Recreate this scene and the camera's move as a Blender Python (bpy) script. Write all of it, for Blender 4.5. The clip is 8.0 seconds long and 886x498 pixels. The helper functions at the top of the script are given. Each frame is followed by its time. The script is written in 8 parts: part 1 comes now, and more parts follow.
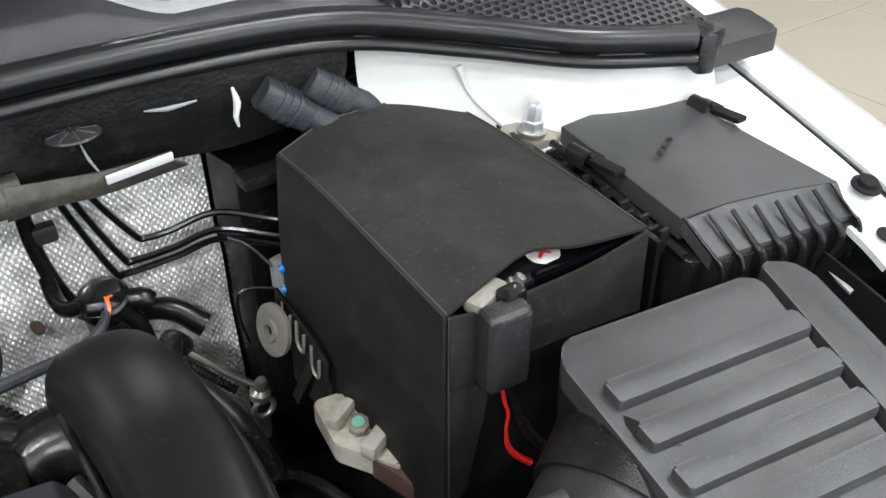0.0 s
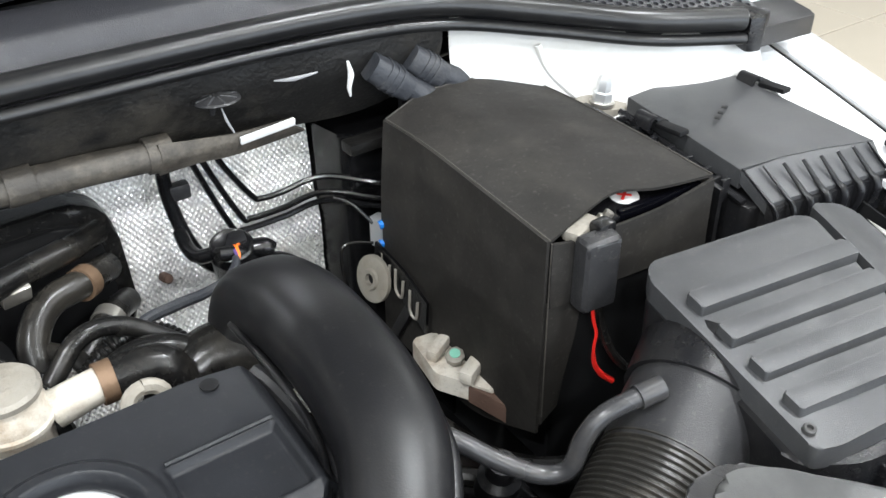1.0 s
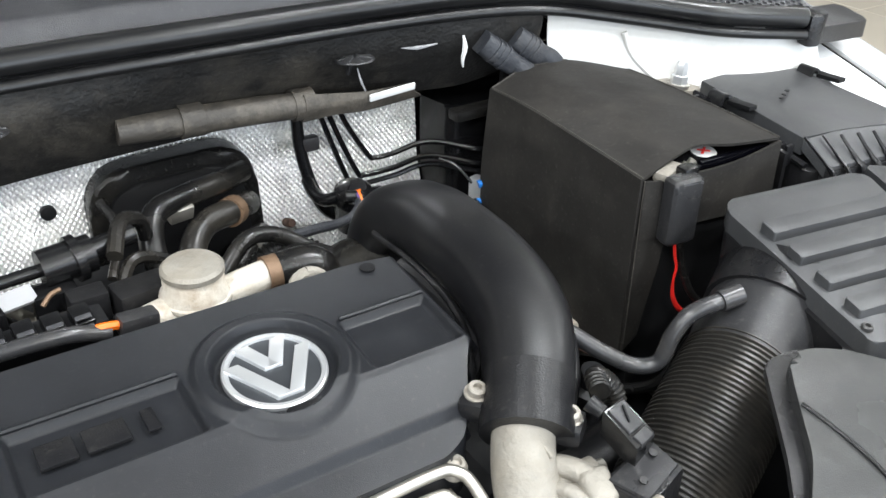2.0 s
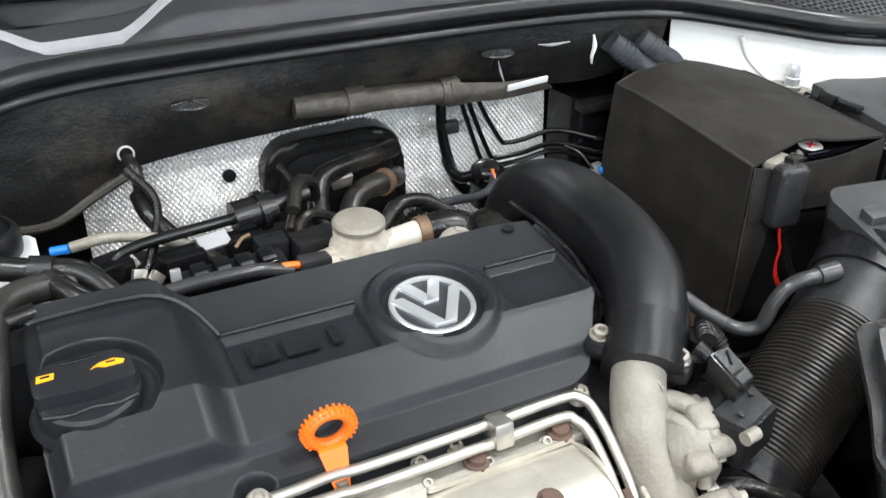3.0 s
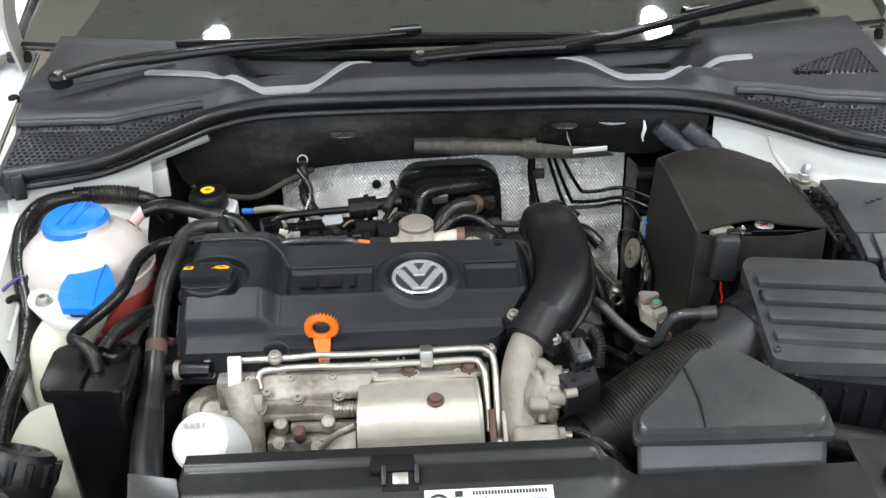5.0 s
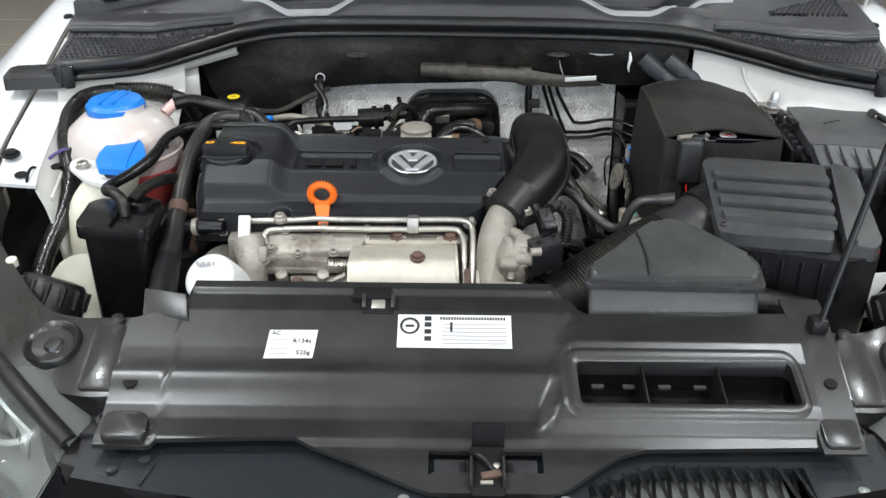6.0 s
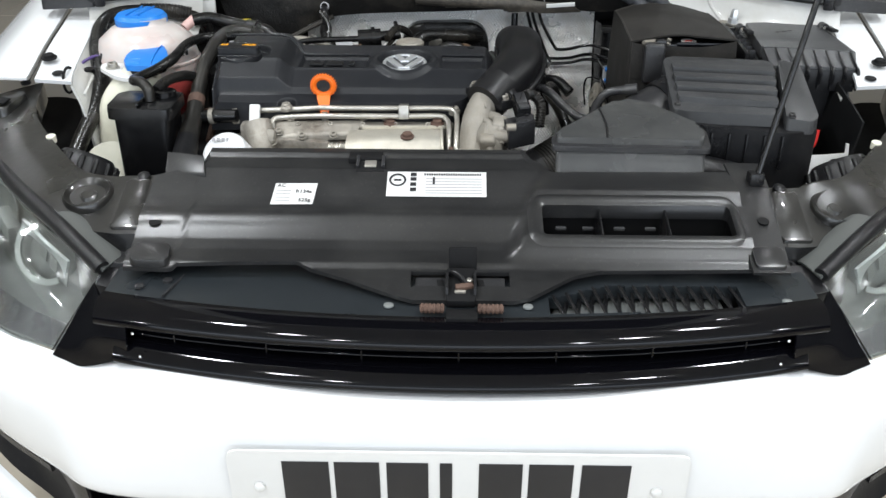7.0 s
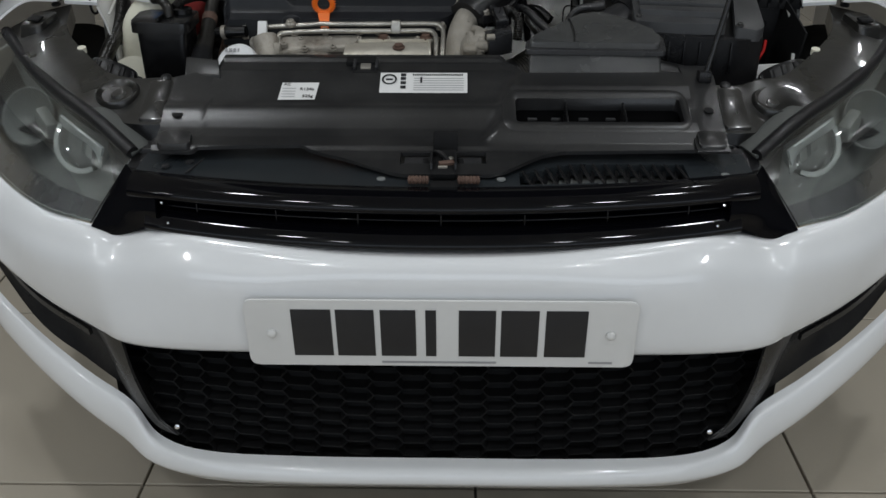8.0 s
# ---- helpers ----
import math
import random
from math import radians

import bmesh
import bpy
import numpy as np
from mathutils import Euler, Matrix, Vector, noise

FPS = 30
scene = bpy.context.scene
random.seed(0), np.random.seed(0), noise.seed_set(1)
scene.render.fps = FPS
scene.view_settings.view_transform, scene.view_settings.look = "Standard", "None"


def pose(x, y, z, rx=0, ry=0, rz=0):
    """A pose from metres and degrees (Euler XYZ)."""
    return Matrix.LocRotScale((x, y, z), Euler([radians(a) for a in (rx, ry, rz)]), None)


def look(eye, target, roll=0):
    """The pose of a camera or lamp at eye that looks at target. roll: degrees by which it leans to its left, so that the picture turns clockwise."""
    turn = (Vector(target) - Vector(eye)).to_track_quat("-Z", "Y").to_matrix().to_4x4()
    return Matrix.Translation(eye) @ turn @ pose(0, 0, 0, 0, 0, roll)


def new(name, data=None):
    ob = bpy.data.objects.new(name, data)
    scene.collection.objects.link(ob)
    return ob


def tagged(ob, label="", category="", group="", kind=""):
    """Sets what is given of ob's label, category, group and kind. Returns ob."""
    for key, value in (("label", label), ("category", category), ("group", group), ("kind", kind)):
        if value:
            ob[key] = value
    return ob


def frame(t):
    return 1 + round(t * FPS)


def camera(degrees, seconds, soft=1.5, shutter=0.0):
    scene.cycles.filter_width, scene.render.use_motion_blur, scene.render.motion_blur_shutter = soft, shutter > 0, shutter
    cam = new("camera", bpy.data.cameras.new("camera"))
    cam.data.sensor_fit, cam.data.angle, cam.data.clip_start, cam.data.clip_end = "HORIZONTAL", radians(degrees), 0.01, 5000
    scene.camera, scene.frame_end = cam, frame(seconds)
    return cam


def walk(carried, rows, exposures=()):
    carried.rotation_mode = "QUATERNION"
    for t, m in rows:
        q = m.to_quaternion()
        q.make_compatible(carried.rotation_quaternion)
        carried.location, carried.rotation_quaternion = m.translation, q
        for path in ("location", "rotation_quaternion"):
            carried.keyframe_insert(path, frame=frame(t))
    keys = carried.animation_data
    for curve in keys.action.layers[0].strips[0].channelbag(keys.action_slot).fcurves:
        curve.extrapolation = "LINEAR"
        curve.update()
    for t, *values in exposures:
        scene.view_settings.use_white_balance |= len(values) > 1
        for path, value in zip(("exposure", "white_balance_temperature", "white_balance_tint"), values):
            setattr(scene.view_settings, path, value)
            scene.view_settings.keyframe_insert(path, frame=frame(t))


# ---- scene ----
cam = camera(50.9, 8.0)
PATH = [
    (0, (0.013, 0.327, 1.206), (0.97, 1.648, 0.049), 0.1),
    (0.5, (-0.053, 0.303, 1.212), (0.913, 1.631, 0.072), -0.0),
    (1, (-0.118, 0.269, 1.216), (0.844, 1.621, 0.099), -0.4),
    (1.2, (-0.143, 0.253, 1.216), (0.822, 1.609, 0.106), -0.1),
    (2.3, (-0.303, 0.158, 1.189), (0.641, 1.609, 0.188), 1.9),
    (2.5, (-0.314, 0.146, 1.202), (0.575, 1.612, 0.172), 1.2),
    (3, (-0.364, 0.093, 1.223), (0.419, 1.629, 0.208), 0.8),
    (3.5, (-0.381, -0.002, 1.28), (0.184, 1.634, 0.276), 0.5),
    (4, (-0.335, -0.11, 1.349), (0.012, 1.581, 0.34), 0.9),
    (4.2, (-0.284, -0.191, 1.359), (-0.021, 1.547, 0.405), -0.4),
    (5.3, (-0.072, -0.43, 1.415), (-0.022, 1.327, 0.461), -0.2),
    (5.5, (-0.061, -0.47, 1.395), (-0.028, 1.297, 0.459), 0.1),
    (6, (-0.044, -0.607, 1.293), (-0.047, 1.184, 0.402), 0.6),
    (6.5, (-0.034, -0.735, 1.226), (-0.056, 1.067, 0.358), 0.4),
    (7, (-0.001, -0.837, 1.177), (-0.035, 0.972, 0.324), 0.1),
    (7.5, (0.024, -0.966, 1.152), (-0.016, 0.844, 0.302), -0.1),
    (8, (0.026, -1.049, 1.138), (-0.012, 0.735, 0.236), -0.2),
]
EXPOSURES = [(0.0, 0.62), (1.0, 1.06), (2.5, 0.80), (3.5, 0.55), (4.2, 0.43), (5.5, 0.22), (6.5, 0.12), (7.0, 0.05), (7.5, -0.72), (8.0, -1.32)]
walk(cam, [(t, look(eye, target, roll)) for t, eye, target, roll in PATH], EXPOSURES)

# ---- world and lights ----
world = bpy.data.worlds.new("world")
scene.world = world
world.use_nodes = True
wbg = world.node_tree.nodes["Background"]
wbg.inputs["Color"].default_value = (0.75, 0.8, 0.85, 1)
wbg.inputs["Strength"].default_value = 0.02


def ceiling_lamp(x, y, radius, watts, z=3.19):
    data = bpy.data.lights.new("downlight", "AREA")
    data.shape, data.size, data.energy = "DISK", 2 * radius, watts
    data.color = (0.925, 0.965, 1.0)
    ob = new("downlight_lamp", data)
    ob.matrix_world = pose(x, y, z, 0, 0, 0)
    return ob


LAMPS = [(lx, ly) for lx in (-3.45, -1.16, 1.20, 3.50) for ly in (-3.27, -1.52, 0.23, 1.98, 3.73)]
for lx, ly in LAMPS:
    ceiling_lamp(lx, ly, 0.085, 30.0 if ly < 1 else 13.0)

# cool fill for the car's front faces, through front glazing added out of view
day = bpy.data.lights.new("front_fill", "AREA")
day.shape, day.size, day.size_y, day.energy = "RECTANGLE", 11.6, 2.3, 300.0
day.color = (0.80, 0.89, 1.0)
new("front_fill_lamp", day).matrix_world = pose(0, -6.90, 1.5, 90, 0, 0)


# ---- materials ----
def material(name, color, rough=0.5, metal=0.0, coat=0.0, vary=0.25, scale=40.0, bump=0.0, bump_scale=300.0, dirt=None, dirt_amount=0.0, dirt_scale=9.0, rough_vary=0.12, crease=0.0, crease_scale=14.0, specks=0.0, **extra):
    m = bpy.data.materials.new(name)
    m.use_nodes = True
    nt = m.node_tree
    b = nt.nodes["Principled BSDF"]
    co = nt.nodes.new("ShaderNodeTexCoord")
    n1 = nt.nodes.new("ShaderNodeTexNoise")
    n1.inputs["Scale"].default_value, n1.inputs["Detail"].default_value = scale, 5
    nt.links.new(co.outputs["Object"], n1.inputs["Vector"])
    ramp = nt.nodes.new("ShaderNodeMix")
    ramp.data_type = "RGBA"
    ramp.inputs[6].default_value = tuple(c * (1 - vary) for c in color) + (1,)
    ramp.inputs[7].default_value = tuple(min(1, c * (1 + vary)) for c in color) + (1,)
    nt.links.new(n1.outputs["Fac"], ramp.inputs[0])
    last = ramp.outputs[2]
    if dirt:
        n3 = nt.nodes.new("ShaderNodeTexNoise")
        n3.inputs["Scale"].default_value, n3.inputs["Detail"].default_value = dirt_scale, 8
        n3.inputs["Roughness"].default_value = 0.7
        nt.links.new(co.outputs["Object"], n3.inputs["Vector"])
        mr = nt.nodes.new("ShaderNodeMapRange")
        mr.inputs[1].default_value, mr.inputs[2].default_value = 0.48, 0.72
        mr.inputs[4].default_value = dirt_amount
        nt.links.new(n3.outputs["Fac"], mr.inputs[0])
        dm = nt.nodes.new("ShaderNodeMix")
        dm.data_type = "RGBA"
        dm.inputs[7].default_value = tuple(dirt) + (1,)
        nt.links.new(mr.outputs[0], dm.inputs[0])
        nt.links.new(last, dm.inputs[6])
        last = dm.outputs[2]
    if specks:
        n4 = nt.nodes.new("ShaderNodeTexNoise")
        n4.inputs["Scale"].default_value, n4.inputs["Detail"].default_value = 260, 3
        nt.links.new(co.outputs["Object"], n4.inputs["Vector"])
        ms = nt.nodes.new("ShaderNodeMapRange")
        ms.inputs[1].default_value, ms.inputs[2].default_value = 0.60, 0.74
        ms.inputs[4].default_value = specks
        nt.links.new(n4.outputs["Fac"], ms.inputs[0])
        sm = nt.nodes.new("ShaderNodeMix")
        sm.data_type = "RGBA"
        sm.inputs[7].default_value = (0.17, 0.16, 0.145, 1)
        nt.links.new(ms.outputs[0], sm.inputs[0])
        nt.links.new(last, sm.inputs[6])
        last = sm.outputs[2]
    nt.links.new(last, b.inputs["Base Color"])
    rr = nt.nodes.new("ShaderNodeMapRange")
    rr.inputs[3].default_value, rr.inputs[4].default_value = max(0.02, rough - rough_vary), min(1, rough + rough_vary)
    n2 = nt.nodes.new("ShaderNodeTexNoise")
    n2.inputs["Scale"].default_value, n2.inputs["Detail"].default_value = 14, 6
    nt.links.new(co.outputs["Object"], n2.inputs["Vector"])
    nt.links.new(n2.outputs["Fac"], rr.inputs[0])
    nt.links.new(rr.outputs[0], b.inputs["Roughness"])
    b.inputs["Metallic"].default_value = metal
    b.inputs["Coat Weight"].default_value = coat
    b.inputs["Coat Roughness"].default_value = 0.04
    if bump:
        nb = nt.nodes.new("ShaderNodeTexNoise")
        nb.inputs["Scale"].default_value, nb.inputs["Detail"].default_value = bump_scale, 3
        nt.links.new(co.outputs["Object"], nb.inputs["Vector"])
        bp = nt.nodes.new("ShaderNodeBump")
        bp.inputs["Strength"].default_value, bp.inputs["Distance"].default_value = bump, 0.001
        nt.links.new(nb.outputs["Fac"], bp.inputs["Height"])
        nt.links.new(bp.outputs["Normal"], b.inputs["Normal"])
        if crease:
            nc = nt.nodes.new("ShaderNodeTexNoise")
            nc.inputs["Scale"].default_value, nc.inputs["Detail"].default_value = crease_scale, 4
            nt.links.new(co.outputs["Object"], nc.inputs["Vector"])
            bc = nt.nodes.new("ShaderNodeBump")
            bc.inputs["Strength"].default_value, bc.inputs["Distance"].default_value = 0.6, crease
            nt.links.new(nc.outputs["Fac"], bc.inputs["Height"])
            nt.links.new(bc.outputs["Normal"], bp.inputs["Normal"])
    for key, value in extra.items():
        b.inputs[key.replace("_", " ")].default_value = value
    return m


def foil_material():
    """Bright aluminium heat foil with creases and grime."""
    return material("foil", (0.96, 0.95, 0.93), 0.27, 0.50, vary=0.03, bump=0.08, bump_scale=350, dirt=(0.58, 0.50, 0.36), dirt_amount=0.5, dirt_scale=7, rough_vary=0.08, crease=0.004, crease_scale=22)


def glass_material(name, color=(1, 1, 1), rough=0.02):
    m = bpy.data.materials.new(name)
    m.use_nodes = True
    b = m.node_tree.nodes["Principled BSDF"]
    b.inputs["Base Color"].default_value = (*color, 1)
    b.inputs["Roughness"].default_value = rough
    b.inputs["Transmission Weight"].default_value = 1.0
    b.inputs["IOR"].default_value = 1.52
    return m


BLACK = material("black_plastic", (0.0085, 0.0085, 0.0095), 0.31, bump=0.3, bump_scale=700, dirt=(0.07, 0.066, 0.06), dirt_amount=0.16, rough_vary=0.15, Specular_IOR_Level=0.33, specks=0.10)
COVER = material("grained_black_plastic", (0.0135, 0.0143, 0.0165), 0.34, bump=0.16, bump_scale=1500, dirt=(0.06, 0.06, 0.06), dirt_amount=0.10, rough_vary=0.10, Specular_IOR_Level=0.26, specks=0.05)
GREY = material("grey_black_plastic", (0.023, 0.023, 0.0245), 0.30, bump=0.30, bump_scale=1200, dirt=(0.10, 0.096, 0.09), dirt_amount=0.18, rough_vary=0.14, crease=0.002, crease_scale=14, Specular_IOR_Level=0.4, specks=0.18)
RADC = material("worn_radiator_cover_plastic", (0.0125, 0.0125, 0.0130), 0.31, bump=0.06, bump_scale=900, dirt=(0.06, 0.059, 0.057), dirt_amount=0.30, dirt_scale=6, rough_vary=0.05, Specular_IOR_Level=0.55, specks=0.12)
SCUT = material("scuttle_plastic", (0.031, 0.031, 0.035), 0.34, bump=0.4, bump_scale=900, dirt=(0.10, 0.098, 0.095), dirt_amount=0.25, rough_vary=0.14, crease=0.003, crease_scale=10, Specular_IOR_Level=0.4, specks=0.10)
SATIN = material("satin_black_plastic", (0.0045, 0.0045, 0.005), 0.24, bump=0.06, bump_scale=700, dirt=(0.05, 0.048, 0.045), dirt_amount=0.10, rough_vary=0.06, Specular_IOR_Level=0.45)
PIPEB = material("charge_pipe_plastic", (0.006, 0.006, 0.0068), 0.36, bump=0.10, bump_scale=800, dirt=(0.05, 0.048, 0.045), dirt_amount=0.14, rough_vary=0.08, Specular_IOR_Level=0.36, specks=0.06)
# Near-black: black parts, plus shade put into recesses, backings and filler blocks.
DARK = material("black_and_deep_shade", (0.004, 0.004, 0.0045), 0.7, Specular_IOR_Level=0.25)
GLOSS = material("gloss_black", (0.002, 0.002, 0.003), 0.06, rough_vary=0.03, vary=0.1, Specular_IOR_Level=0.24)
SEALR = material("clean_seal_rubber", (0.0085, 0.0085, 0.009), 0.30, bump=0.05, bump_scale=500, dirt=(0.05, 0.047, 0.042), dirt_amount=0.18, dirt_scale=18, rough_vary=0.06, Specular_IOR_Level=0.42)
RUBBER = material("rubber", (0.0068, 0.0066, 0.0065), 0.27, bump=0.2, bump_scale=350, dirt=(0.085, 0.075, 0.06), dirt_amount=0.3, rough_vary=0.15, crease=0.002, crease_scale=30, Specular_IOR_Level=0.36, specks=0.08)
FELT = material("battery_felt", (0.0205, 0.0190, 0.0174), 0.60, bump=0.22, bump_scale=900, dirt=(0.060, 0.055, 0.048), dirt_amount=0.4, dirt_scale=14, crease=0.005, crease_scale=9, Specular_IOR_Level=0.16, specks=0.12)
BINDING = material("worn_felt_edge", (0.040, 0.036, 0.031), 0.7, bump=0.6, bump_scale=500, dirt=(0.10, 0.09, 0.075), dirt_amount=0.5, dirt_scale=25)
MAT = material("insulation_mat", (0.0085, 0.008, 0.0075), 0.5, bump=0.8, bump_scale=300, dirt=(0.10, 0.088, 0.07), dirt_amount=0.35, dirt_scale=12, crease=0.012, crease_scale=11, Specular_IOR_Level=0.3, specks=0.08)
WHITE = material("white_paint", (0.74, 0.75, 0.76), 0.22, coat=0.8, vary=0.015, rough_vary=0.05)
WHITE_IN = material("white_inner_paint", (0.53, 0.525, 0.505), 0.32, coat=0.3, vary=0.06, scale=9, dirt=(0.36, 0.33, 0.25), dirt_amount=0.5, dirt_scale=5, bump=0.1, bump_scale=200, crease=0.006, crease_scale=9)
CAST = material("cast_aluminium", (0.27, 0.25, 0.215), 0.6, 0.25, bump=1.0, bump_scale=220, dirt=(0.20, 0.165, 0.115), dirt_amount=0.5, dirt_scale=16, crease=0.004, crease_scale=40, specks=0.20)
ALLOY = material("engine_alloy", (0.34, 0.315, 0.275), 0.48, 0.4, vary=0.5, bump=1.0, bump_scale=180, dirt=(0.07, 0.05, 0.033), dirt_amount=0.95, dirt_scale=15)
SHIELD = material("heat_shield", (0.56, 0.53, 0.46), 0.42, 0.6, bump=0.25, bump_scale=120, dirt=(0.36, 0.30, 0.22), dirt_amount=0.35, dirt_scale=9, specks=0.15)
STEEL = material("bright_steel", (0.45, 0.43, 0.39), 0.36, 0.85, vary=0.3, dirt=(0.22, 0.18, 0.13), dirt_amount=0.4, dirt_scale=25)
RUST = material("rusty_steel", (0.095, 0.055, 0.040), 0.75, vary=0.4, bump=0.8, bump_scale=300)
DUSTY = material("dusty_rubber", (0.017, 0.0160, 0.0142), 0.36, bump=0.3, bump_scale=300, dirt=(0.11, 0.095, 0.075), dirt_amount=0.4, dirt_scale=14, rough_vary=0.15)
FOIL = foil_material()
BLUE = material("blue_plastic", (0.010, 0.185, 0.62), 0.38, vary=0.06, bump=0.1)
MILKY = material("milky_plastic", (0.56, 0.51, 0.485), 0.30, vary=0.08, dirt=(0.62, 0.38, 0.33), dirt_amount=0.45, dirt_scale=11, Subsurface_Weight=0.35, Subsurface_Radius=(0.02, 0.012, 0.01))
PINK = material("coolant_level", (0.62, 0.10, 0.09), 0.35, vary=0.1)
SPOUT = material("pink_tinted_plastic", (0.55, 0.36, 0.33), 0.32, vary=0.1)
YELLOWED = material("yellowed_plastic", (0.72, 0.70, 0.58), 0.4, vary=0.06, dirt=(0.42, 0.38, 0.26), dirt_amount=0.4)
ORANGE = material("orange_plastic", (0.86, 0.16, 0.008), 0.42, vary=0.08, bump=0.1)
YELLOW = material("yellow_print", (0.80, 0.62, 0.02), 0.5)
AMBER = material("amber_print", (0.85, 0.36, 0.01), 0.5)
PAPER = material("white_label", (0.68, 0.68, 0.67), 0.45, vary=0.03)
INK = material("black_ink", (0.012, 0.012, 0.014), 0.5)
INK_GREY = material("grey_ink", (0.30, 0.30, 0.31), 0.5)
CHROME = material("chrome", (0.75, 0.76, 0.78), 0.16, 1.0, vary=0.03, rough_vary=0.04)
BRUSHED = material("satin_silver", (0.70, 0.71, 0.72), 0.32, 0.75, vary=0.04)
FILTER = material("white_filter_paint", (0.70, 0.71, 0.72), 0.35, vary=0.03)
RED = material("red_insulation", (0.65, 0.02, 0.015), 0.4)
LOOM = material("taped_loom_grey", (0.024, 0.026, 0.031), 0.5, bump=0.5, bump_scale=420, dirt=(0.11, 0.105, 0.10), dirt_amount=0.35, dirt_scale=30, crease=0.003, crease_scale=40)
GREEN = material("green_paint", (0.20, 0.50, 0.38), 0.5)
BEIGE = material("beige_valve", (0.60, 0.56, 0.49), 0.42, 0.1, dirt=(0.27, 0.18, 0.10), dirt_amount=0.75, dirt_scale=26, bump=0.3, specks=0.35)
BRASS = material("rusty_brass", (0.18, 0.115, 0.072), 0.55, 0.5, vary=0.4, bump=0.4)
VIOLET = material("violet_wire", (0.07, 0.04, 0.16), 0.5)
# Duct plastic, base raised to stand in for its bright reflection.
DUCT = material("smooth_duct_plastic", (0.046, 0.047, 0.047), 0.26, bump=0.15, bump_scale=900, dirt=(0.12, 0.118, 0.112), dirt_amount=0.25, rough_vary=0.08)
AIRL = material("grey_lid_plastic", (0.043, 0.044, 0.046), 0.34, bump=0.3, bump_scale=1200, dirt=(0.12, 0.118, 0.115), dirt_amount=0.2, rough_vary=0.12, Specular_IOR_Level=0.45, specks=0.16)
LENS = glass_material("clear_lens")
HAZED = glass_material("hazed_lamp_lens", (0.90, 0.93, 0.91), 0.06)
SCREEN = glass_material("windscreen_glass", (0.55, 0.62, 0.60))
SCREEN.node_tree.nodes["Principled BSDF"].inputs["Coat Weight"].default_value = 1.0
SCREEN.node_tree.nodes["Principled BSDF"].inputs["Coat IOR"].default_value = 1.75
TILE = material("porcelain_tile", (0.43, 0.385, 0.315), 0.16, coat=0.3, vary=0.06, scale=6, dirt=(0.40, 0.35, 0.28), dirt_amount=0.4, dirt_scale=3, rough_vary=0.05)
GROUT = material("grout", (0.16, 0.145, 0.125), 0.8)
WALLP = material("wall_paint", (0.27, 0.275, 0.275), 0.6, vary=0.02, scale=4)
CEIL = material("ceiling_paint", (0.82, 0.83, 0.82), 0.7, vary=0.02, scale=4)
ALUM = material("window_frame_paint", (0.30, 0.31, 0.32), 0.4)
LAMP_RIM = material("lamp_rim", (0.7, 0.7, 0.7), 0.4)
BADGE_BACK = material("dark_badge_back", (0.07, 0.075, 0.082), 0.3, 0.6)
MAT_DUST = material("dusty_mat", (0.038, 0.033, 0.027), 0.6, bump=0.9, bump_scale=260, dirt=(0.19, 0.165, 0.13), dirt_amount=0.5, dirt_scale=18)
# Scuttle plastic again, its base painted pale where the steps catch light.
LIT_STEP = material("lit_scuttle_step", (0.30, 0.30, 0.31), 0.4, bump=0.3, dirt=(0.26, 0.26, 0.26), dirt_amount=0.4)
BEZEL = material("headlight_bezel", (0.075, 0.079, 0.075), 0.6, vary=0.15, scale=12)
RINGW = material("pale_lamp_ring", (0.16, 0.168, 0.16), 0.5, 0.1, vary=0.06)
PIPEG = material("dull_grey_pipe", (0.034, 0.034, 0.036), 0.27, 0.1, vary=0.15, dirt=(0.12, 0.11, 0.095), dirt_amount=0.25, dirt_scale=30)
HEX = material("honeycomb_plastic", (0.006, 0.006, 0.0065), 0.6, bump=0.2, Specular_IOR_Level=0.25)
PANEL = material("smooth_black_panel", (0.017, 0.0205, 0.0235), 0.30, vary=0.15, rough_vary=0.08, Specular_IOR_Level=0.4)
DULL = material("dull_reflector", (0.30, 0.315, 0.31), 0.42, 0.5, vary=0.1)
CARP = material("black_gloss_paint", (0.0075, 0.0072, 0.0065), 0.30, coat=0.5, vary=0.2, dirt=(0.05, 0.047, 0.04), dirt_amount=0.25, dirt_scale=12, bump=0.05, crease=0.004, crease_scale=10)
LINER = material("unseen_bonnet_liner", (0.03, 0.03, 0.03), 0.85, bump=0.5)


# ---- building helpers ----
def finish(bm, name, mat, smooth=35):
    me = bpy.data.meshes.new(name)
    bmesh.ops.recalc_face_normals(bm, faces=bm.faces)
    bm.to_mesh(me)
    bm.free()
    me.materials.append(mat)
    for p in me.polygons:
        p.use_smooth = True
    me.set_sharp_from_angle(angle=radians(smooth))
    return me


def thing(name, label, category, base=(0, 0, 0), group="", kind=""):
    ob = new(name)
    ob.empty_display_size = 0.02
    ob.matrix_world = Matrix.Translation(base)
    return tagged(ob, label, category, group, kind)


def part(name, bm, mat, parent, label="", smooth=35):
    ob = new(name, finish(bm, name, mat, smooth))
    ob.parent = parent
    ob.matrix_parent_inverse = parent.matrix_basis.inverted() if parent.parent is None else Matrix.Identity(4)
    return tagged(ob, label)


def whole(name, bm, mat, label, category, group="", kind="", smooth=35):
    return tagged(new(name, finish(bm, name, mat, smooth)), label, category, group, kind)


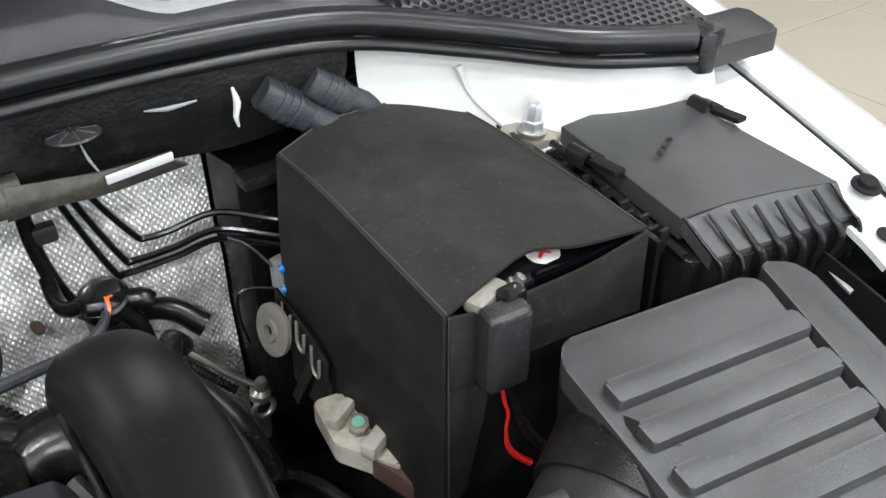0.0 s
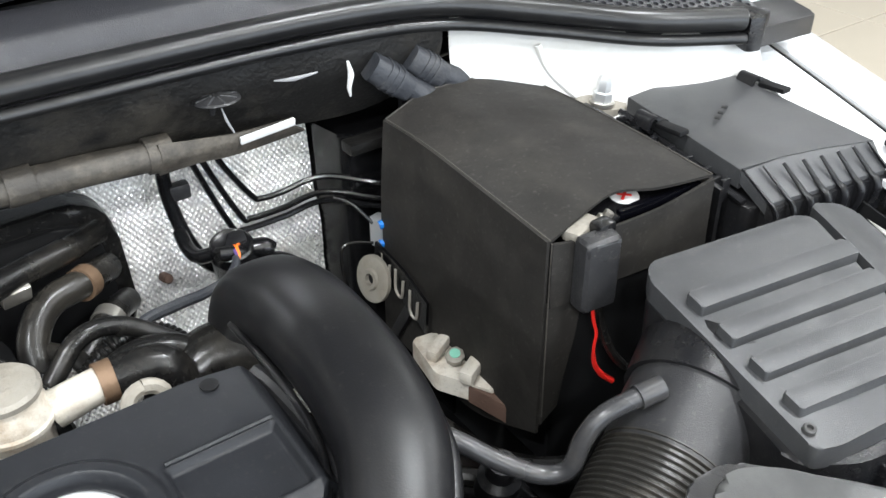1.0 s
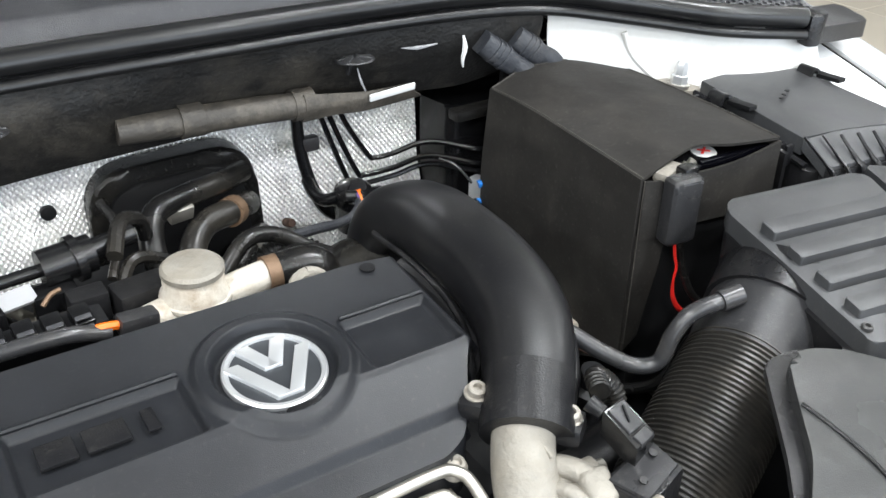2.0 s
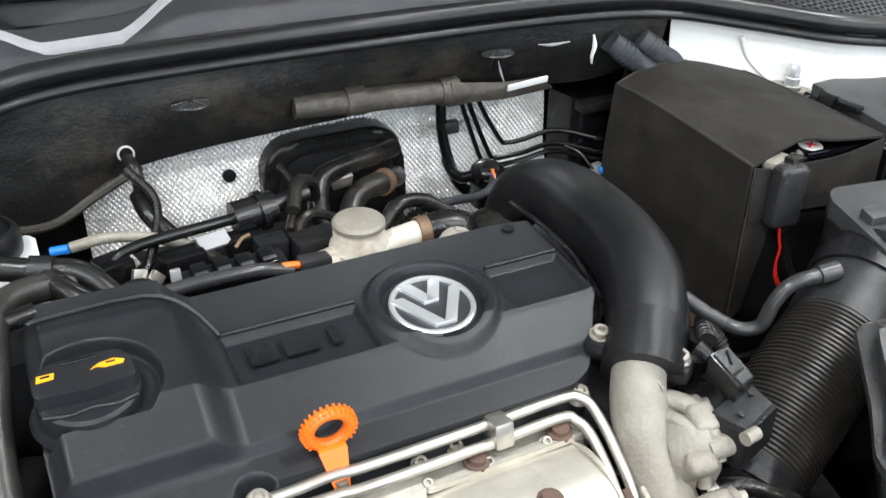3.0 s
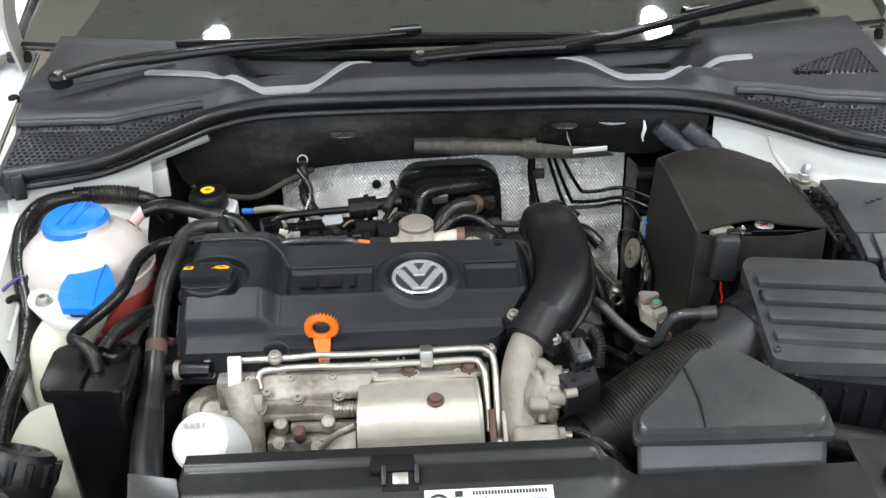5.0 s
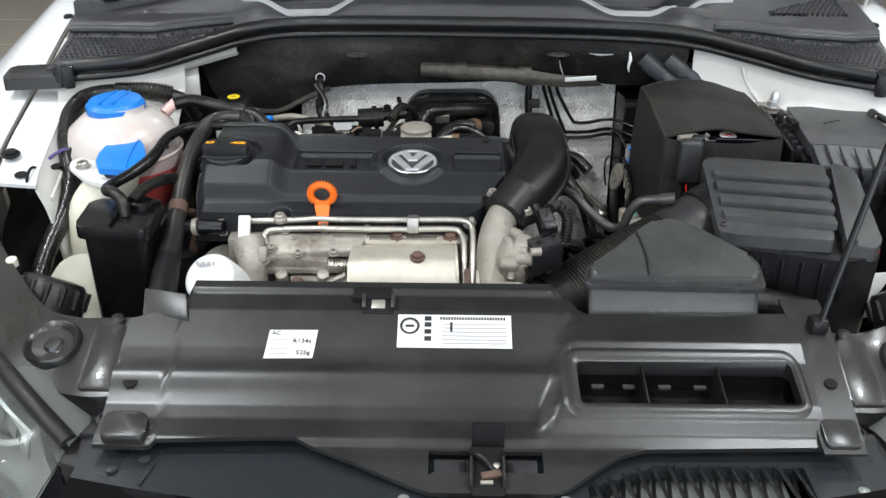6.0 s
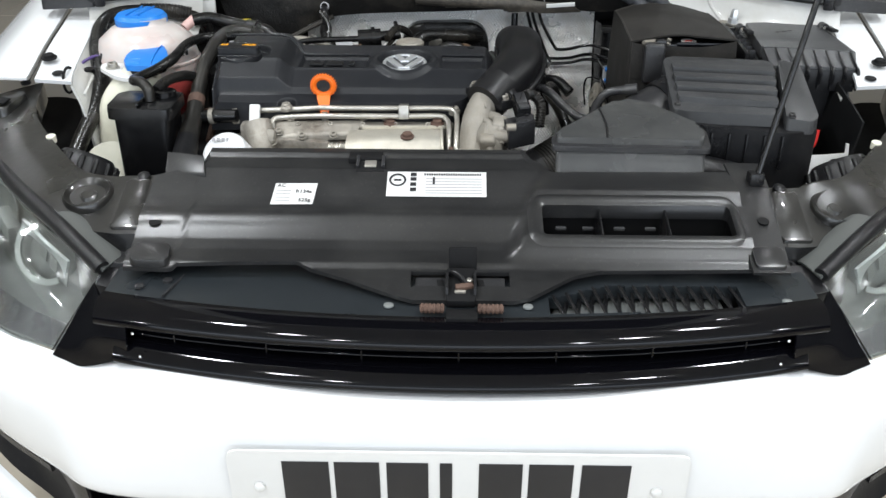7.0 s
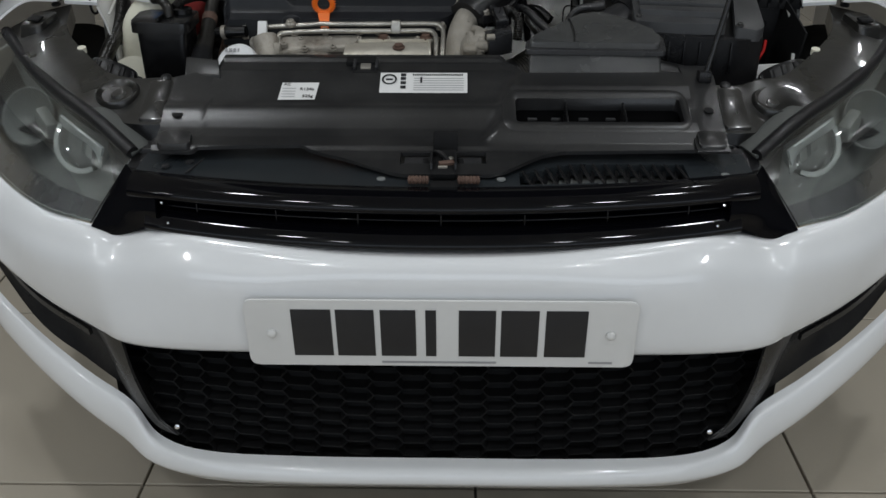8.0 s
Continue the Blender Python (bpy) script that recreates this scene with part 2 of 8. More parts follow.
def catmull(pts, sub, closed=False):
    pts = [np.array(p, float) for p in pts]
    n = len(pts)
    out = []
    for i in range(n if closed else n - 1):
        if closed:
            a, b, c, d = (pts[(i + k) % n] for k in (-1, 0, 1, 2))
        else:
            b, c = pts[i], pts[i + 1]
            a = pts[i - 1] if i else 2 * b - c
            d = pts[i + 2] if i + 2 < n else 2 * c - b
        for k in range(sub):
            u = k / sub
            out.append(0.5 * (2 * b + (c - a) * u + (2 * a - 5 * b + 4 * c - d) * u * u + (3 * b - a - 3 * c + d) * u ** 3))
    if not closed:
        out.append(pts[-1])
    return out


def tube(pts, r, n=12, sub=8, ripple=0.0, pitch=0.008, bm=None, caps=True, flat=1.0):
    """A round pipe along a smooth line; ripple makes it a corrugated hose."""
    bm = bm or bmesh.new()
    line = catmull(pts, sub) if sub > 1 else [np.array(p, float) for p in pts]
    if isinstance(r, (int, float)):
        rs = [r] * len(line)
    else:
        rs = [float(v) for v in np.interp(np.linspace(0, len(r) - 1, len(line)), range(len(r)), r)]
    if ripple:
        arc = np.concatenate([[0], np.cumsum([np.linalg.norm(line[i + 1] - line[i]) for i in range(len(line) - 1)])])
        steps = int(arc[-1] / pitch) * 4
        s = np.linspace(0, arc[-1], steps)
        P = np.array(line)
        line = [np.array([np.interp(v, arc, P[:, k]) for k in range(3)]) for v in s]
        rs = [np.interp(v, arc, rs) + (ripple if i % 4 in (1, 2) else 0.0) for i, v in enumerate(s)]
    rings, ref = [], None
    for i, p in enumerate(line):
        d = Vector(line[min(i + 1, len(line) - 1)] - line[max(i - 1, 0)]).normalized()
        if ref is None:
            ref = d.orthogonal().normalized()
        ref = (ref - d * ref.dot(d)).normalized()
        q = d.cross(ref)
        rings.append([bm.verts.new(Vector(p) + (ref * math.cos(a) + q * (math.sin(a) * flat)) * rs[i]) for a in (2 * math.pi * k / n for k in range(n))])
    for a, b in zip(rings, rings[1:]):
        for k in range(n):
            bm.faces.new((a[k], a[(k + 1) % n], b[(k + 1) % n], b[k]))
    if caps:
        bm.faces.new(rings[0])
        bm.faces.new(rings[-1])
    return bm


def moulded_pipe(pts, wide, high, square=0.75, n=28, sub=8):
    """A blow-moulded pipe of rounded-square section, wide across and high upwards."""
    bm = bmesh.new()
    line = catmull(pts, sub)
    at = np.linspace(0, len(wide) - 1, len(line))
    ws, hs = np.interp(at, range(len(wide)), wide), np.interp(at, range(len(high)), high)
    rings, side = [], None
    for i, p in enumerate(line):
        d = Vector(line[min(i + 1, len(line) - 1)] - line[max(i - 1, 0)]).normalized()
        side = d.cross(Vector((0, 0, 1))).normalized() if side is None and abs(d.z) < 0.9 else (side or Vector((1, 0, 0)))
        side = (side - d * side.dot(d)).normalized()
        up = side.cross(d)
        ring = []
        for k in range(n):
            c, q = math.cos(2 * math.pi * k / n), math.sin(2 * math.pi * k / n)
            ring.append(bm.verts.new(Vector(p) + side * (math.copysign(abs(c) ** square, c) * ws[i]) + up * (math.copysign(abs(q) ** square, q) * hs[i])))
        rings.append(ring)
    for a, b in zip(rings, rings[1:]):
        for k in range(n):
            bm.faces.new((a[k], a[(k + 1) % n], b[(k + 1) % n], b[k]))
    bm.faces.new(rings[0])
    bm.faces.new(rings[-1])
    return bm


def cyl(p0, p1, r, n=20, r2=None, bm=None):
    return tube([p0, p1], [r, r if r2 is None else r2], n, 1, bm=bm)


def lathe(profile, origin=(0, 0, 0), axis=(0, 0, 1), n=32, bm=None):
    """profile: (radius, height) pairs turned about axis."""
    bm = bm or bmesh.new()
    turn = Vector((0, 0, 1)).rotation_difference(Vector(axis)).to_matrix()
    rings = []
    for r, h in profile:
        if r < 1e-5:
            rings.append([bm.verts.new(turn @ Vector((0, 0, h)) + Vector(origin))])
        else:
            rings.append([bm.verts.new(turn @ Vector((r * math.cos(2 * math.pi * k / n), r * math.sin(2 * math.pi * k / n), h)) + Vector(origin)) for k in range(n)])
    for a, b in zip(rings, rings[1:]):
        for k in range(n):
            k2 = (k + 1) % n
            if len(a) == 1 and len(b) > 1:
                bm.faces.new((a[0], b[k], b[k2]))
            elif len(b) == 1 and len(a) > 1:
                bm.faces.new((a[k], a[k2], b[0]))
            elif len(a) > 1:
                bm.faces.new((a[k], a[k2], b[k2], b[k]))
    return bm


def box(c, s, bevel=0.003, rot=(0, 0, 0), seg=2, bm=None, taper=1.0):
    """A bevelled block; taper scales its lower end."""
    mine = bmesh.new()
    bmesh.ops.create_cube(mine, size=1.0)
    for v in mine.verts:
        k = taper if v.co.z < 0 else 1.0
        v.co = Vector((v.co.x * s[0] * k, v.co.y * s[1] * k, v.co.z * s[2]))
    if bevel:
        bmesh.ops.bevel(mine, geom=mine.edges[:], offset=bevel, segments=seg, affect="EDGES", profile=0.6)
    bmesh.ops.transform(mine, matrix=pose(*c, *rot), verts=mine.verts)
    return join(bm, mine)


def join(bm, extra):
    if bm is None:
        return extra
    me = bpy.data.meshes.new("tmp")
    extra.to_mesh(me)
    extra.free()
    bm.from_mesh(me)
    bpy.data.meshes.remove(me)
    return bm


def rounded(pts, r, n=4):
    """Rounds the corners of a closed outline of 3D points."""
    out = []
    m = len(pts)
    for i in range(m):
        a, b, c = (Vector(pts[(i + k) % m]) for k in (-1, 0, 1))
        d0, d1 = (a - b), (c - b)
        q = min(r, d0.length * 0.45, d1.length * 0.45)
        p0, p1 = b + d0.normalized() * q, b + d1.normalized() * q
        for k in range(n + 1):
            u = k / n
            out.append((1 - u) ** 2 * p0 + 2 * u * (1 - u) * b + u * u * p1)
    return out


def slab(pts, drop, bevel=0.003, corner=0.0, shrink=1.0, seg=2, bm=None):
    """A solid whose top is the outline pts (3D) and whose bottom lies lower by drop (a height or a vector)."""
    mine = bmesh.new()
    pts = rounded(pts, corner) if corner else [Vector(p) for p in pts]
    d = Vector((0, 0, -drop)) if isinstance(drop, (int, float)) else Vector(drop)
    mid = sum(pts, Vector()) / len(pts)
    top = [mine.verts.new(p) for p in pts]
    bot = [mine.verts.new(mid + (p - mid) * shrink + d) for p in pts]
    m = len(pts)
    mine.faces.new(top)
    mine.faces.new(bot[::-1])
    for k in range(m):
        mine.faces.new((top[k], bot[k], bot[(k + 1) % m], top[(k + 1) % m]))
    if bevel:
        rim = [e for e in mine.edges if all(v in top for v in e.verts)]
        bmesh.ops.bevel(mine, geom=rim, offset=bevel, segments=seg, affect="EDGES", profile=0.6)
    return join(bm, mine)


def surface(rows, nu=8, nv=8, thick=0.003, smooth_u=True, smooth_v=True, bm=None):
    """A curved sheet through a small net of control points."""
    mine = bmesh.new()
    lines = [catmull(r, nu) if smooth_u else catmull_linear(r, nu) for r in rows]
    cols = list(zip(*lines))
    cols = [catmull(c, nv) if smooth_v else catmull_linear(c, nv) for c in cols]
    net = [[mine.verts.new(Vector(p)) for p in c] for c in cols]
    for a, b in zip(net, net[1:]):
        for k in range(len(a) - 1):
            mine.faces.new((a[k], a[k + 1], b[k + 1], b[k]))
    bmesh.ops.recalc_face_normals(mine, faces=mine.faces)
    if thick:
        bmesh.ops.solidify(mine, geom=mine.faces[:], thickness=thick)
    return join(bm, mine)


def catmull_linear(pts, sub):
    pts = [np.array(p, float) for p in pts]
    out = []
    for a, b in zip(pts, pts[1:]):
        out += [a + (b - a) * k / sub for k in range(sub)]
    return out + [pts[-1]]


def relief(xs, edge0, edge1, nv, height, skirt, hole=None):
    """A moulded cover: height(x, y) over the strip edge0(x) <= y <= edge1(x), with a skirt down to skirt(x, y)."""
    bm = bmesh.new()
    net = []
    for x in xs:
        a, b = edge0(x), edge1(x)
        net.append([bm.verts.new((x, a + (b - a) * k / nv, height(x, a + (b - a) * k / nv))) for k in range(nv + 1)])
    for i in range(len(xs) - 1):
        for k in range(nv):
            vs = (net[i][k], net[i + 1][k], net[i + 1][k + 1], net[i][k + 1])
            mid = sum((v.co for v in vs), Vector()) / 4
            if hole and hole(mid.x, mid.y):
                continue
            bm.faces.new(vs)
    bm.verts.ensure_lookup_table()
    loose = [v for v in bm.verts if not v.link_faces]
    for v in loose:
        bm.verts.remove(v)
    rim = [e for e in bm.edges if e.is_boundary]
    made = bmesh.ops.extrude_edge_only(bm, edges=rim)
    for v in (g for g in made["geom"] if isinstance(g, bmesh.types.BMVert)):
        v.co.z = min(v.co.z, skirt(v.co.x, v.co.y))
    return bm


def ease(a, b, v):
    u = min(1.0, max(0.0, (v - a) / (b - a)))
    return u * u * (3 - 2 * u)


def steps(a, b, n):
    return [a + (b - a) * k / n for k in range(n + 1)]


def bolt(p, axis=(0, 0, 1), r=0.008, mat=STEEL, parent=None, name="bolt"):
    bm = lathe([(r * 1.35, 0), (r * 1.35, r * 0.25), (r, r * 0.3), (r, r * 1.0), (r * 0.85, r * 1.15), (r * 0.5, r * 1.15), (r * 0.45, r * 0.6), (0, r * 0.6)], p, axis, 18)
    if parent:
        return part(name, bm, mat, parent)
    return bm


# ---- the showroom ----
floor = whole("floor", box((0, 1.0, -0.06), (16, 16, 0.1), 0), GROUT, "polished beige porcelain tile floor with dark joints", "floor", kind="structure")
for wname, c, sz in (("wall_north", (0, 9.0, 1.6), (16, 0.1, 3.4)), 
                     ("wall_east", (8.0, 1.0, 1.6), (0.1, 16, 3.4)), ("wall_west", (-8.0, 1.0, 1.6), (0.1, 16, 3.4))):
    whole(wname, box(c, sz, 0), WALLP, "plain light painted showroom wall", "wall", kind="structure")
front_wall = box((0, -7.0, 0.1), (16, 0.1, 0.5), 0)
box((0, -7.0, 3.0), (16, 0.1, 0.6), 0, bm=front_wall)
for wx in (-6.95, 6.95):
    box((wx, -7.0, 1.52), (2.1, 0.1, 2.36), 0, bm=front_wall)
whole("wall_south", front_wall, WALLP, "light painted showroom wall around the added front glazing", "wall", kind="structure")
# Glazing is never in view; added to give the front fill a source.
glazing = thing("added_window_1", "wide unseen front glazing in grey frames, added as source of the front fill", "window", (0, -7.0, 0.35), kind="structure")
for wx in steps(-5.87, 5.87, 6):
    part("window_frame", box((wx, -7.0, 1.525), (0.06, 0.08, 2.34), 0.004), ALUM, glazing)
for wz in (0.38, 2.67):
    part("window_frame", box((0, -7.0, wz), (11.7, 0.08, 0.05), 0.004), ALUM, glazing)
for k in range(6):
    pane = part("pane", box((-4.89 + 1.957 * k, -7.0, 1.525), (1.88, 0.01, 2.22), 0), LENS, glazing, "clear glass pane")
    pane.visible_shadow = False
whole("ceiling", box((0, 1.0, 3.3), (16, 16, 0.1), 0), CEIL, "plain white showroom ceiling", "ceiling", kind="structure")

for lx, ly in LAMPS:
    dl = thing("downlight", "round recessed ceiling downlight", "downlight", (lx, ly, 3.2), "ceiling downlights")
    part("rim", lathe([(0.092, 0), (0.096, -0.012), (0.110, -0.014), (0.115, 0.0)], (lx, ly, 3.252), (0, 0, 1), 28), LAMP_RIM, dl)

# ---- raised bonnet ----
bonnet = thing("bonnet", "raised white bonnet held open by a prop rod", "bonnet", (0, 1.2, 0.95))


def bonnet_point(u, v, off):
    """u across, v from the hinge edge to the nose, off along the outer side."""
    a = radians(60)
    w = 0.70 - 0.06 * v * v
    crown = 0.03 * (1 - u * u)
    y, z = 1.10 - 0.96 * v * math.cos(a), 1.16 + 0.96 * v * math.sin(a)
    return (w * u, y + (off + crown) * math.sin(a), z + (off + crown) * math.cos(a))


def bonnet_sheet(off, u0, u1, v0, v1):
    return surface([[bonnet_point(u, v, off) for u in steps(u0, u1, 6)] for v in steps(v0, v1, 5)], 2, 2, 0.003)


part("outer_skin", bonnet_sheet(0.028, -1, 1, 0, 1), WHITE, bonnet, smooth=60)
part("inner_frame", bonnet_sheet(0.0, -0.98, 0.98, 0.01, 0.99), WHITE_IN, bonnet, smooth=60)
# Liner is out of view; added dark to cut bounce and reflections below.
part("liner", bonnet_sheet(-0.012, -0.84, 0.84, 0.10, 0.90), LINER, bonnet, "unseen black liner added to dim bounce and reflections in the bay", 60)
for sx in (-1, 1):
    part("hinge_arm", surface([[(sx * 0.745, 1.215, 0.93), (sx * 0.745, 1.17, 0.93)], [(sx * 0.735, 1.17, 1.02), (sx * 0.735, 1.12, 1.02)], [(sx * 0.705, 1.13, 1.12), (sx * 0.705, 1.08, 1.13)], [(sx * 0.69, 1.08, 1.19), (sx * 0.69, 1.03, 1.25)]], 3, 5, 0.006), WHITE_IN, bonnet, "white painted hinge arm", 50)
    part("hinge_pin", cyl((sx * 0.73, 1.19, 0.95), (sx * 0.765, 1.19, 0.95), 0.010, 14), BLACK, bonnet)

# ---- near-black filler under the engine, standing in for its shade ----
bay = thing("engine_bay", "near-black filler floor, shade in its colour, and white side walls of the engine bay", "engine bay", (0, 0.7, 0.3))
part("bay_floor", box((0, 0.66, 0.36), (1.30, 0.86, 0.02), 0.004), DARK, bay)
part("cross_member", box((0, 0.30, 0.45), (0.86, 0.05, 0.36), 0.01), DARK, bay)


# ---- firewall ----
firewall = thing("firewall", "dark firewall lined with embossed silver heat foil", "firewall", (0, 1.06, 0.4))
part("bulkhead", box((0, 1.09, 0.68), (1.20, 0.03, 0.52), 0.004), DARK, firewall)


def foil_point(u, v):
    """Crumpled sheet, quilted into small diamond pillows 6 mm wide."""
    x = -0.31 + 0.575 * u
    z = 0.44 + 0.38 * v
    y = 1.055 - 0.10 * (1 - v) * 0.38 + 0.006 * math.sin(9 * u + 3 * v) - 0.03 * (1 - v) * (1 - u) + 0.005 * noise.noise((x * 14, 0.3, z * 14)) + 0.004 * abs(noise.noise((x * 9 + z * 5, 2.3, z * 7)))
    quilt = abs(math.sin(math.pi * (x + 0.75 * z) / 0.0058) * math.sin(math.pi * (x - 0.75 * z) / 0.0058))
    return (x, y - 0.0021 * quilt + 0.0025 * noise.noise((x * 38, 1.7, z * 38)), z)


bm = bmesh.new()
NU, NV = 860, 480
net = [[bm.verts.new(foil_point(i / NU, j / NV)) for j in range(NV + 1)] for i in range(NU + 1)]
for i in range(NU):
    for j in range(NV):
        bm.faces.new((net[i][j], net[i + 1][j], net[i + 1][j + 1], net[i][j + 1]))
part("heat_foil", bm, FOIL, firewall, "crumpled embossed aluminium heat foil", 80)

# moulded rubber surround of the heater pipes
ap = rounded([(-0.120, 1.020, 0.64), (-0.118, 1.020, 0.795), (0.052, 1.020, 0.798), (0.060, 1.020, 0.64)], 0.045, 6)
part("pipe_surround", slab(ap, (0, 0.03, 0), 0.008, seg=3), RUBBER, firewall, "black rubber surround of the heater pipes")
inner = rounded([(-0.104, 1.014, 0.655), (-0.102, 1.014, 0.780), (0.036, 1.014, 0.783), (0.044, 1.014, 0.655)], 0.038, 6)
part("pipe_recess", slab(inner, (0, 0.01, 0), 0.004), DARK, firewall)
part("foil_clip", lathe([(0.0075, 0), (0.0075, 0.004), (0.004, 0.005), (0, 0.005)], (-0.152, 1.040, 0.762), (0, -1, 0), 16), DARK, firewall)
part("foil_clip", lathe([(0.009, 0), (0.009, 0.004), (0.004, 0.005), (0, 0.005)], (0.155, 1.042, 0.60), (0, -1, 0), 16), STEEL, firewall)

# black insulation mat hanging from the scuttle
mat_thing = thing("scuttle_insulation_mat", "sagging black felt insulation mat clipped under the scuttle", "insulation mat", (0, 1.0, 0.78))
rows = [
    [(-0.47, 0.905, 0.895), (-0.36, 0.985, 0.915), (-0.2, 0.99, 0.92), (0.0, 0.985, 0.92), (0.15, 0.98, 0.92), (0.29, 0.965, 0.915), (0.365, 0.950, 0.906)],
    [(-0.465, 0.965, 0.86), (-0.36, 0.985, 0.875), (-0.2, 0.985, 0.88), (0.0, 0.99, 0.88), (0.15, 0.982, 0.882), (0.29, 0.965, 0.885), (0.365, 0.952, 0.889)],
    [(-0.45, 0.975, 0.81), (-0.355, 0.985, 0.815), (-0.24, 0.99, 0.845), (0.0, 1.0, 0.85), (0.15, 0.995, 0.855), (0.285, 0.972, 0.86), (0.362, 0.956, 0.871)],
    [(-0.425, 0.985, 0.785), (-0.35, 0.99, 0.772), (-0.25, 1.0, 0.815), (0.0, 1.01, 0.825), (0.15, 1.005, 0.832), (0.28, 0.985, 0.83), (0.352, 0.962, 0.853)],
]
part("mat", surface(rows, 8, 6, 0.006), MAT, mat_thing, "black felt mat with dusty worn edges", 60)
bead = [(-0.088, 0.988, 0.850), (-0.05, 0.986, 0.849), (0.0, 0.984, 0.847), (0.05, 0.982, 0.845), (0.098, 0.979, 0.842)]
part("lower_roll", tube(bead, [0.0125, 0.0135, 0.0135, 0.0135, 0.0130], 16), MAT_DUST, mat_thing, "rolled dusty lower edge", 60)
part("roll_flange", surface([[(0.090, 0.972, 0.856), (0.125, 0.972, 0.851), (0.165, 0.972, 0.846), (0.215, 0.971, 0.846)], [(0.090, 0.968, 0.842), (0.125, 0.970, 0.840), (0.165, 0.971, 0.838), (0.215, 0.971, 0.839)], [(0.088, 0.976, 0.828), (0.125, 0.975, 0.829), (0.160, 0.975, 0.826), (0.228, 0.976, 0.829)]], 6, 4, 0.003), MAT_DUST, mat_thing, "flattened grimy end of the roll", 60)
for bx in (-0.020, 0.092):
    part("roll_band", tube([(bx - 0.011, 0.9845 - 0.03 * bx, 0.8475 - 0.05 * bx), (bx + 0.011, 0.984 - 0.03 * bx, 0.8470 - 0.05 * bx)], 0.0160, 16, 1), MAT_DUST, mat_thing)
part("worn_hem", tube([(-0.44, 0.975, 0.80), (-0.42, 0.978, 0.784), (-0.35, 0.984, 0.771), (-0.30, 0.99, 0.79), (-0.25, 0.994, 0.813)], 0.005, 8), MAT_DUST, mat_thing)
part("foil_strip", box((0.188, 0.966, 0.842), (0.054, 0.003, 0.0075), 0.0008, (12, -4, 0)), PAPER, mat_thing, "torn pale edge of the mat")
part("torn_edge", tube([(0.266, 0.953, 0.893), (0.268, 0.952, 0.880), (0.266, 0.953, 0.868), (0.268, 0.955, 0.858)], [0.0012, 0.0030, 0.0022, 0.0010], 6, 3), PAPER, mat_thing, "torn pale edge of the mat")


def fir_clip(x, y, z):
    c = thing("insulation_clip", "grey push-in plastic fir clip with slotted round head", "clip", (x, y, z), "clips on the insulation mat")
    n = Vector((0, 0.10, 0.99)).normalized()
    e1, e2 = Vector((1, 0, 0)), n.cross(Vector((1, 0, 0)))
    o = Vector((x, y - 0.004, z))
    part("head", lathe([(0, 0.002), (0.006, 0.003), (0.0195, 0.0005), (0.0205, -0.001), (0.0185, -0.002), (0, -0.002)], o, n, 24), GREY, c)
    for k in range(8):
        d = e1 * math.cos(k * math.pi / 4) + e2 * math.sin(k * math.pi / 4)
        part("rib", tube([tuple(o + d * 0.004 + n * 0.0026), tuple(o + d * 0.0185 + n * 0.0010)], 0.0010, 6, 1), AIRL, c)
    part("stem", cyl((x, y, z), (x, y + 0.012, z - 0.02), 0.003, 8), GREY, c)


part("torn_edge", tube([(0.200, 0.968, 0.886), (0.218, 0.966, 0.884), (0.240, 0.962, 0.886)], [0.0006, 0.0022, 0.0008], 6, 3), INK_GREY, mat_thing, "torn pale edge of the mat")
part("torn_edge", tube([(0.150, 0.970, 0.873), (0.153, 0.969, 0.860), (0.158, 0.969, 0.848)], [0.0006, 0.0013, 0.0008], 6, 3), INK_GREY, mat_thing, "torn pale edge of the mat")

fir_clip(-0.197, 0.975, 0.879)
fir_clip(0.146, 0.972, 0.884)

vent = thing("brake_booster_valve_tube", "grey plastic valve elbow pushed into the insulation mat", "valve", (-0.264, 0.98, 0.82))
part("elbow", tube([(-0.264, 0.975, 0.831), (-0.262, 0.960, 0.828), (-0.260, 0.953, 0.818), (-0.259, 0.953, 0.80), (-0.253, 0.955, 0.77)], 0.0065, 12), BLACK, vent)
part("collar", lathe([(0.007, 0), (0.0085, 0.002), (0.0085, 0.007), (0.0065, 0.008)], (-0.264, 0.985, 0.833), (0, -1, 0.3), 20), INK_GREY, vent, "pale grey collar")

# dark box beside the foil (brake booster housing)
booster = thing("brake_booster", "black painted brake booster housing against the firewall", "brake booster", (0.33, 1.0, 0.45))
part("housing", slab(rounded([(0.265, 1.045, 0.80), (0.275, 0.985, 0.80), (0.40, 0.965, 0.80), (0.42, 1.045, 0.80)], 0.012), 0.42, 0.006), SATIN, booster)
part("flange", box((0.345, 0.975, 0.795), (0.15, 0.02, 0.012), 0.003), MAT, booster)


# ---- scuttle, seal, windscreen, wipers ----
cowl = thing("windscreen_cowl", "dark grey plastic scuttle panel with pierced air grilles", "cowl", (0, 1.05, 0.9))
SEAL = [(-0.648, 0.815, 0.888), (-0.53, 0.848, 0.893), (-0.45, 0.905, 0.905), (-0.385, 0.957, 0.915), (-0.31, 0.978, 0.922), (-0.16, 0.977, 0.926), (0.0, 0.972, 0.927),
        (0.18, 0.972, 0.925), (0.30, 0.965, 0.922), (0.375, 0.948, 0.917), (0.45, 0.905, 0.907), (0.53, 0.848, 0.897), (0.62, 0.810, 0.890)]


def seal_y(x):
    return float(np.interp(x, [p[0] for p in SEAL], [p[1] for p in SEAL]))


def seal_z(x):
    return float(np.interp(x, [p[0] for p in SEAL], [p[2] for p in SEAL]))


def glass_y(x):
    return 1.082 + 0.22 * x * x


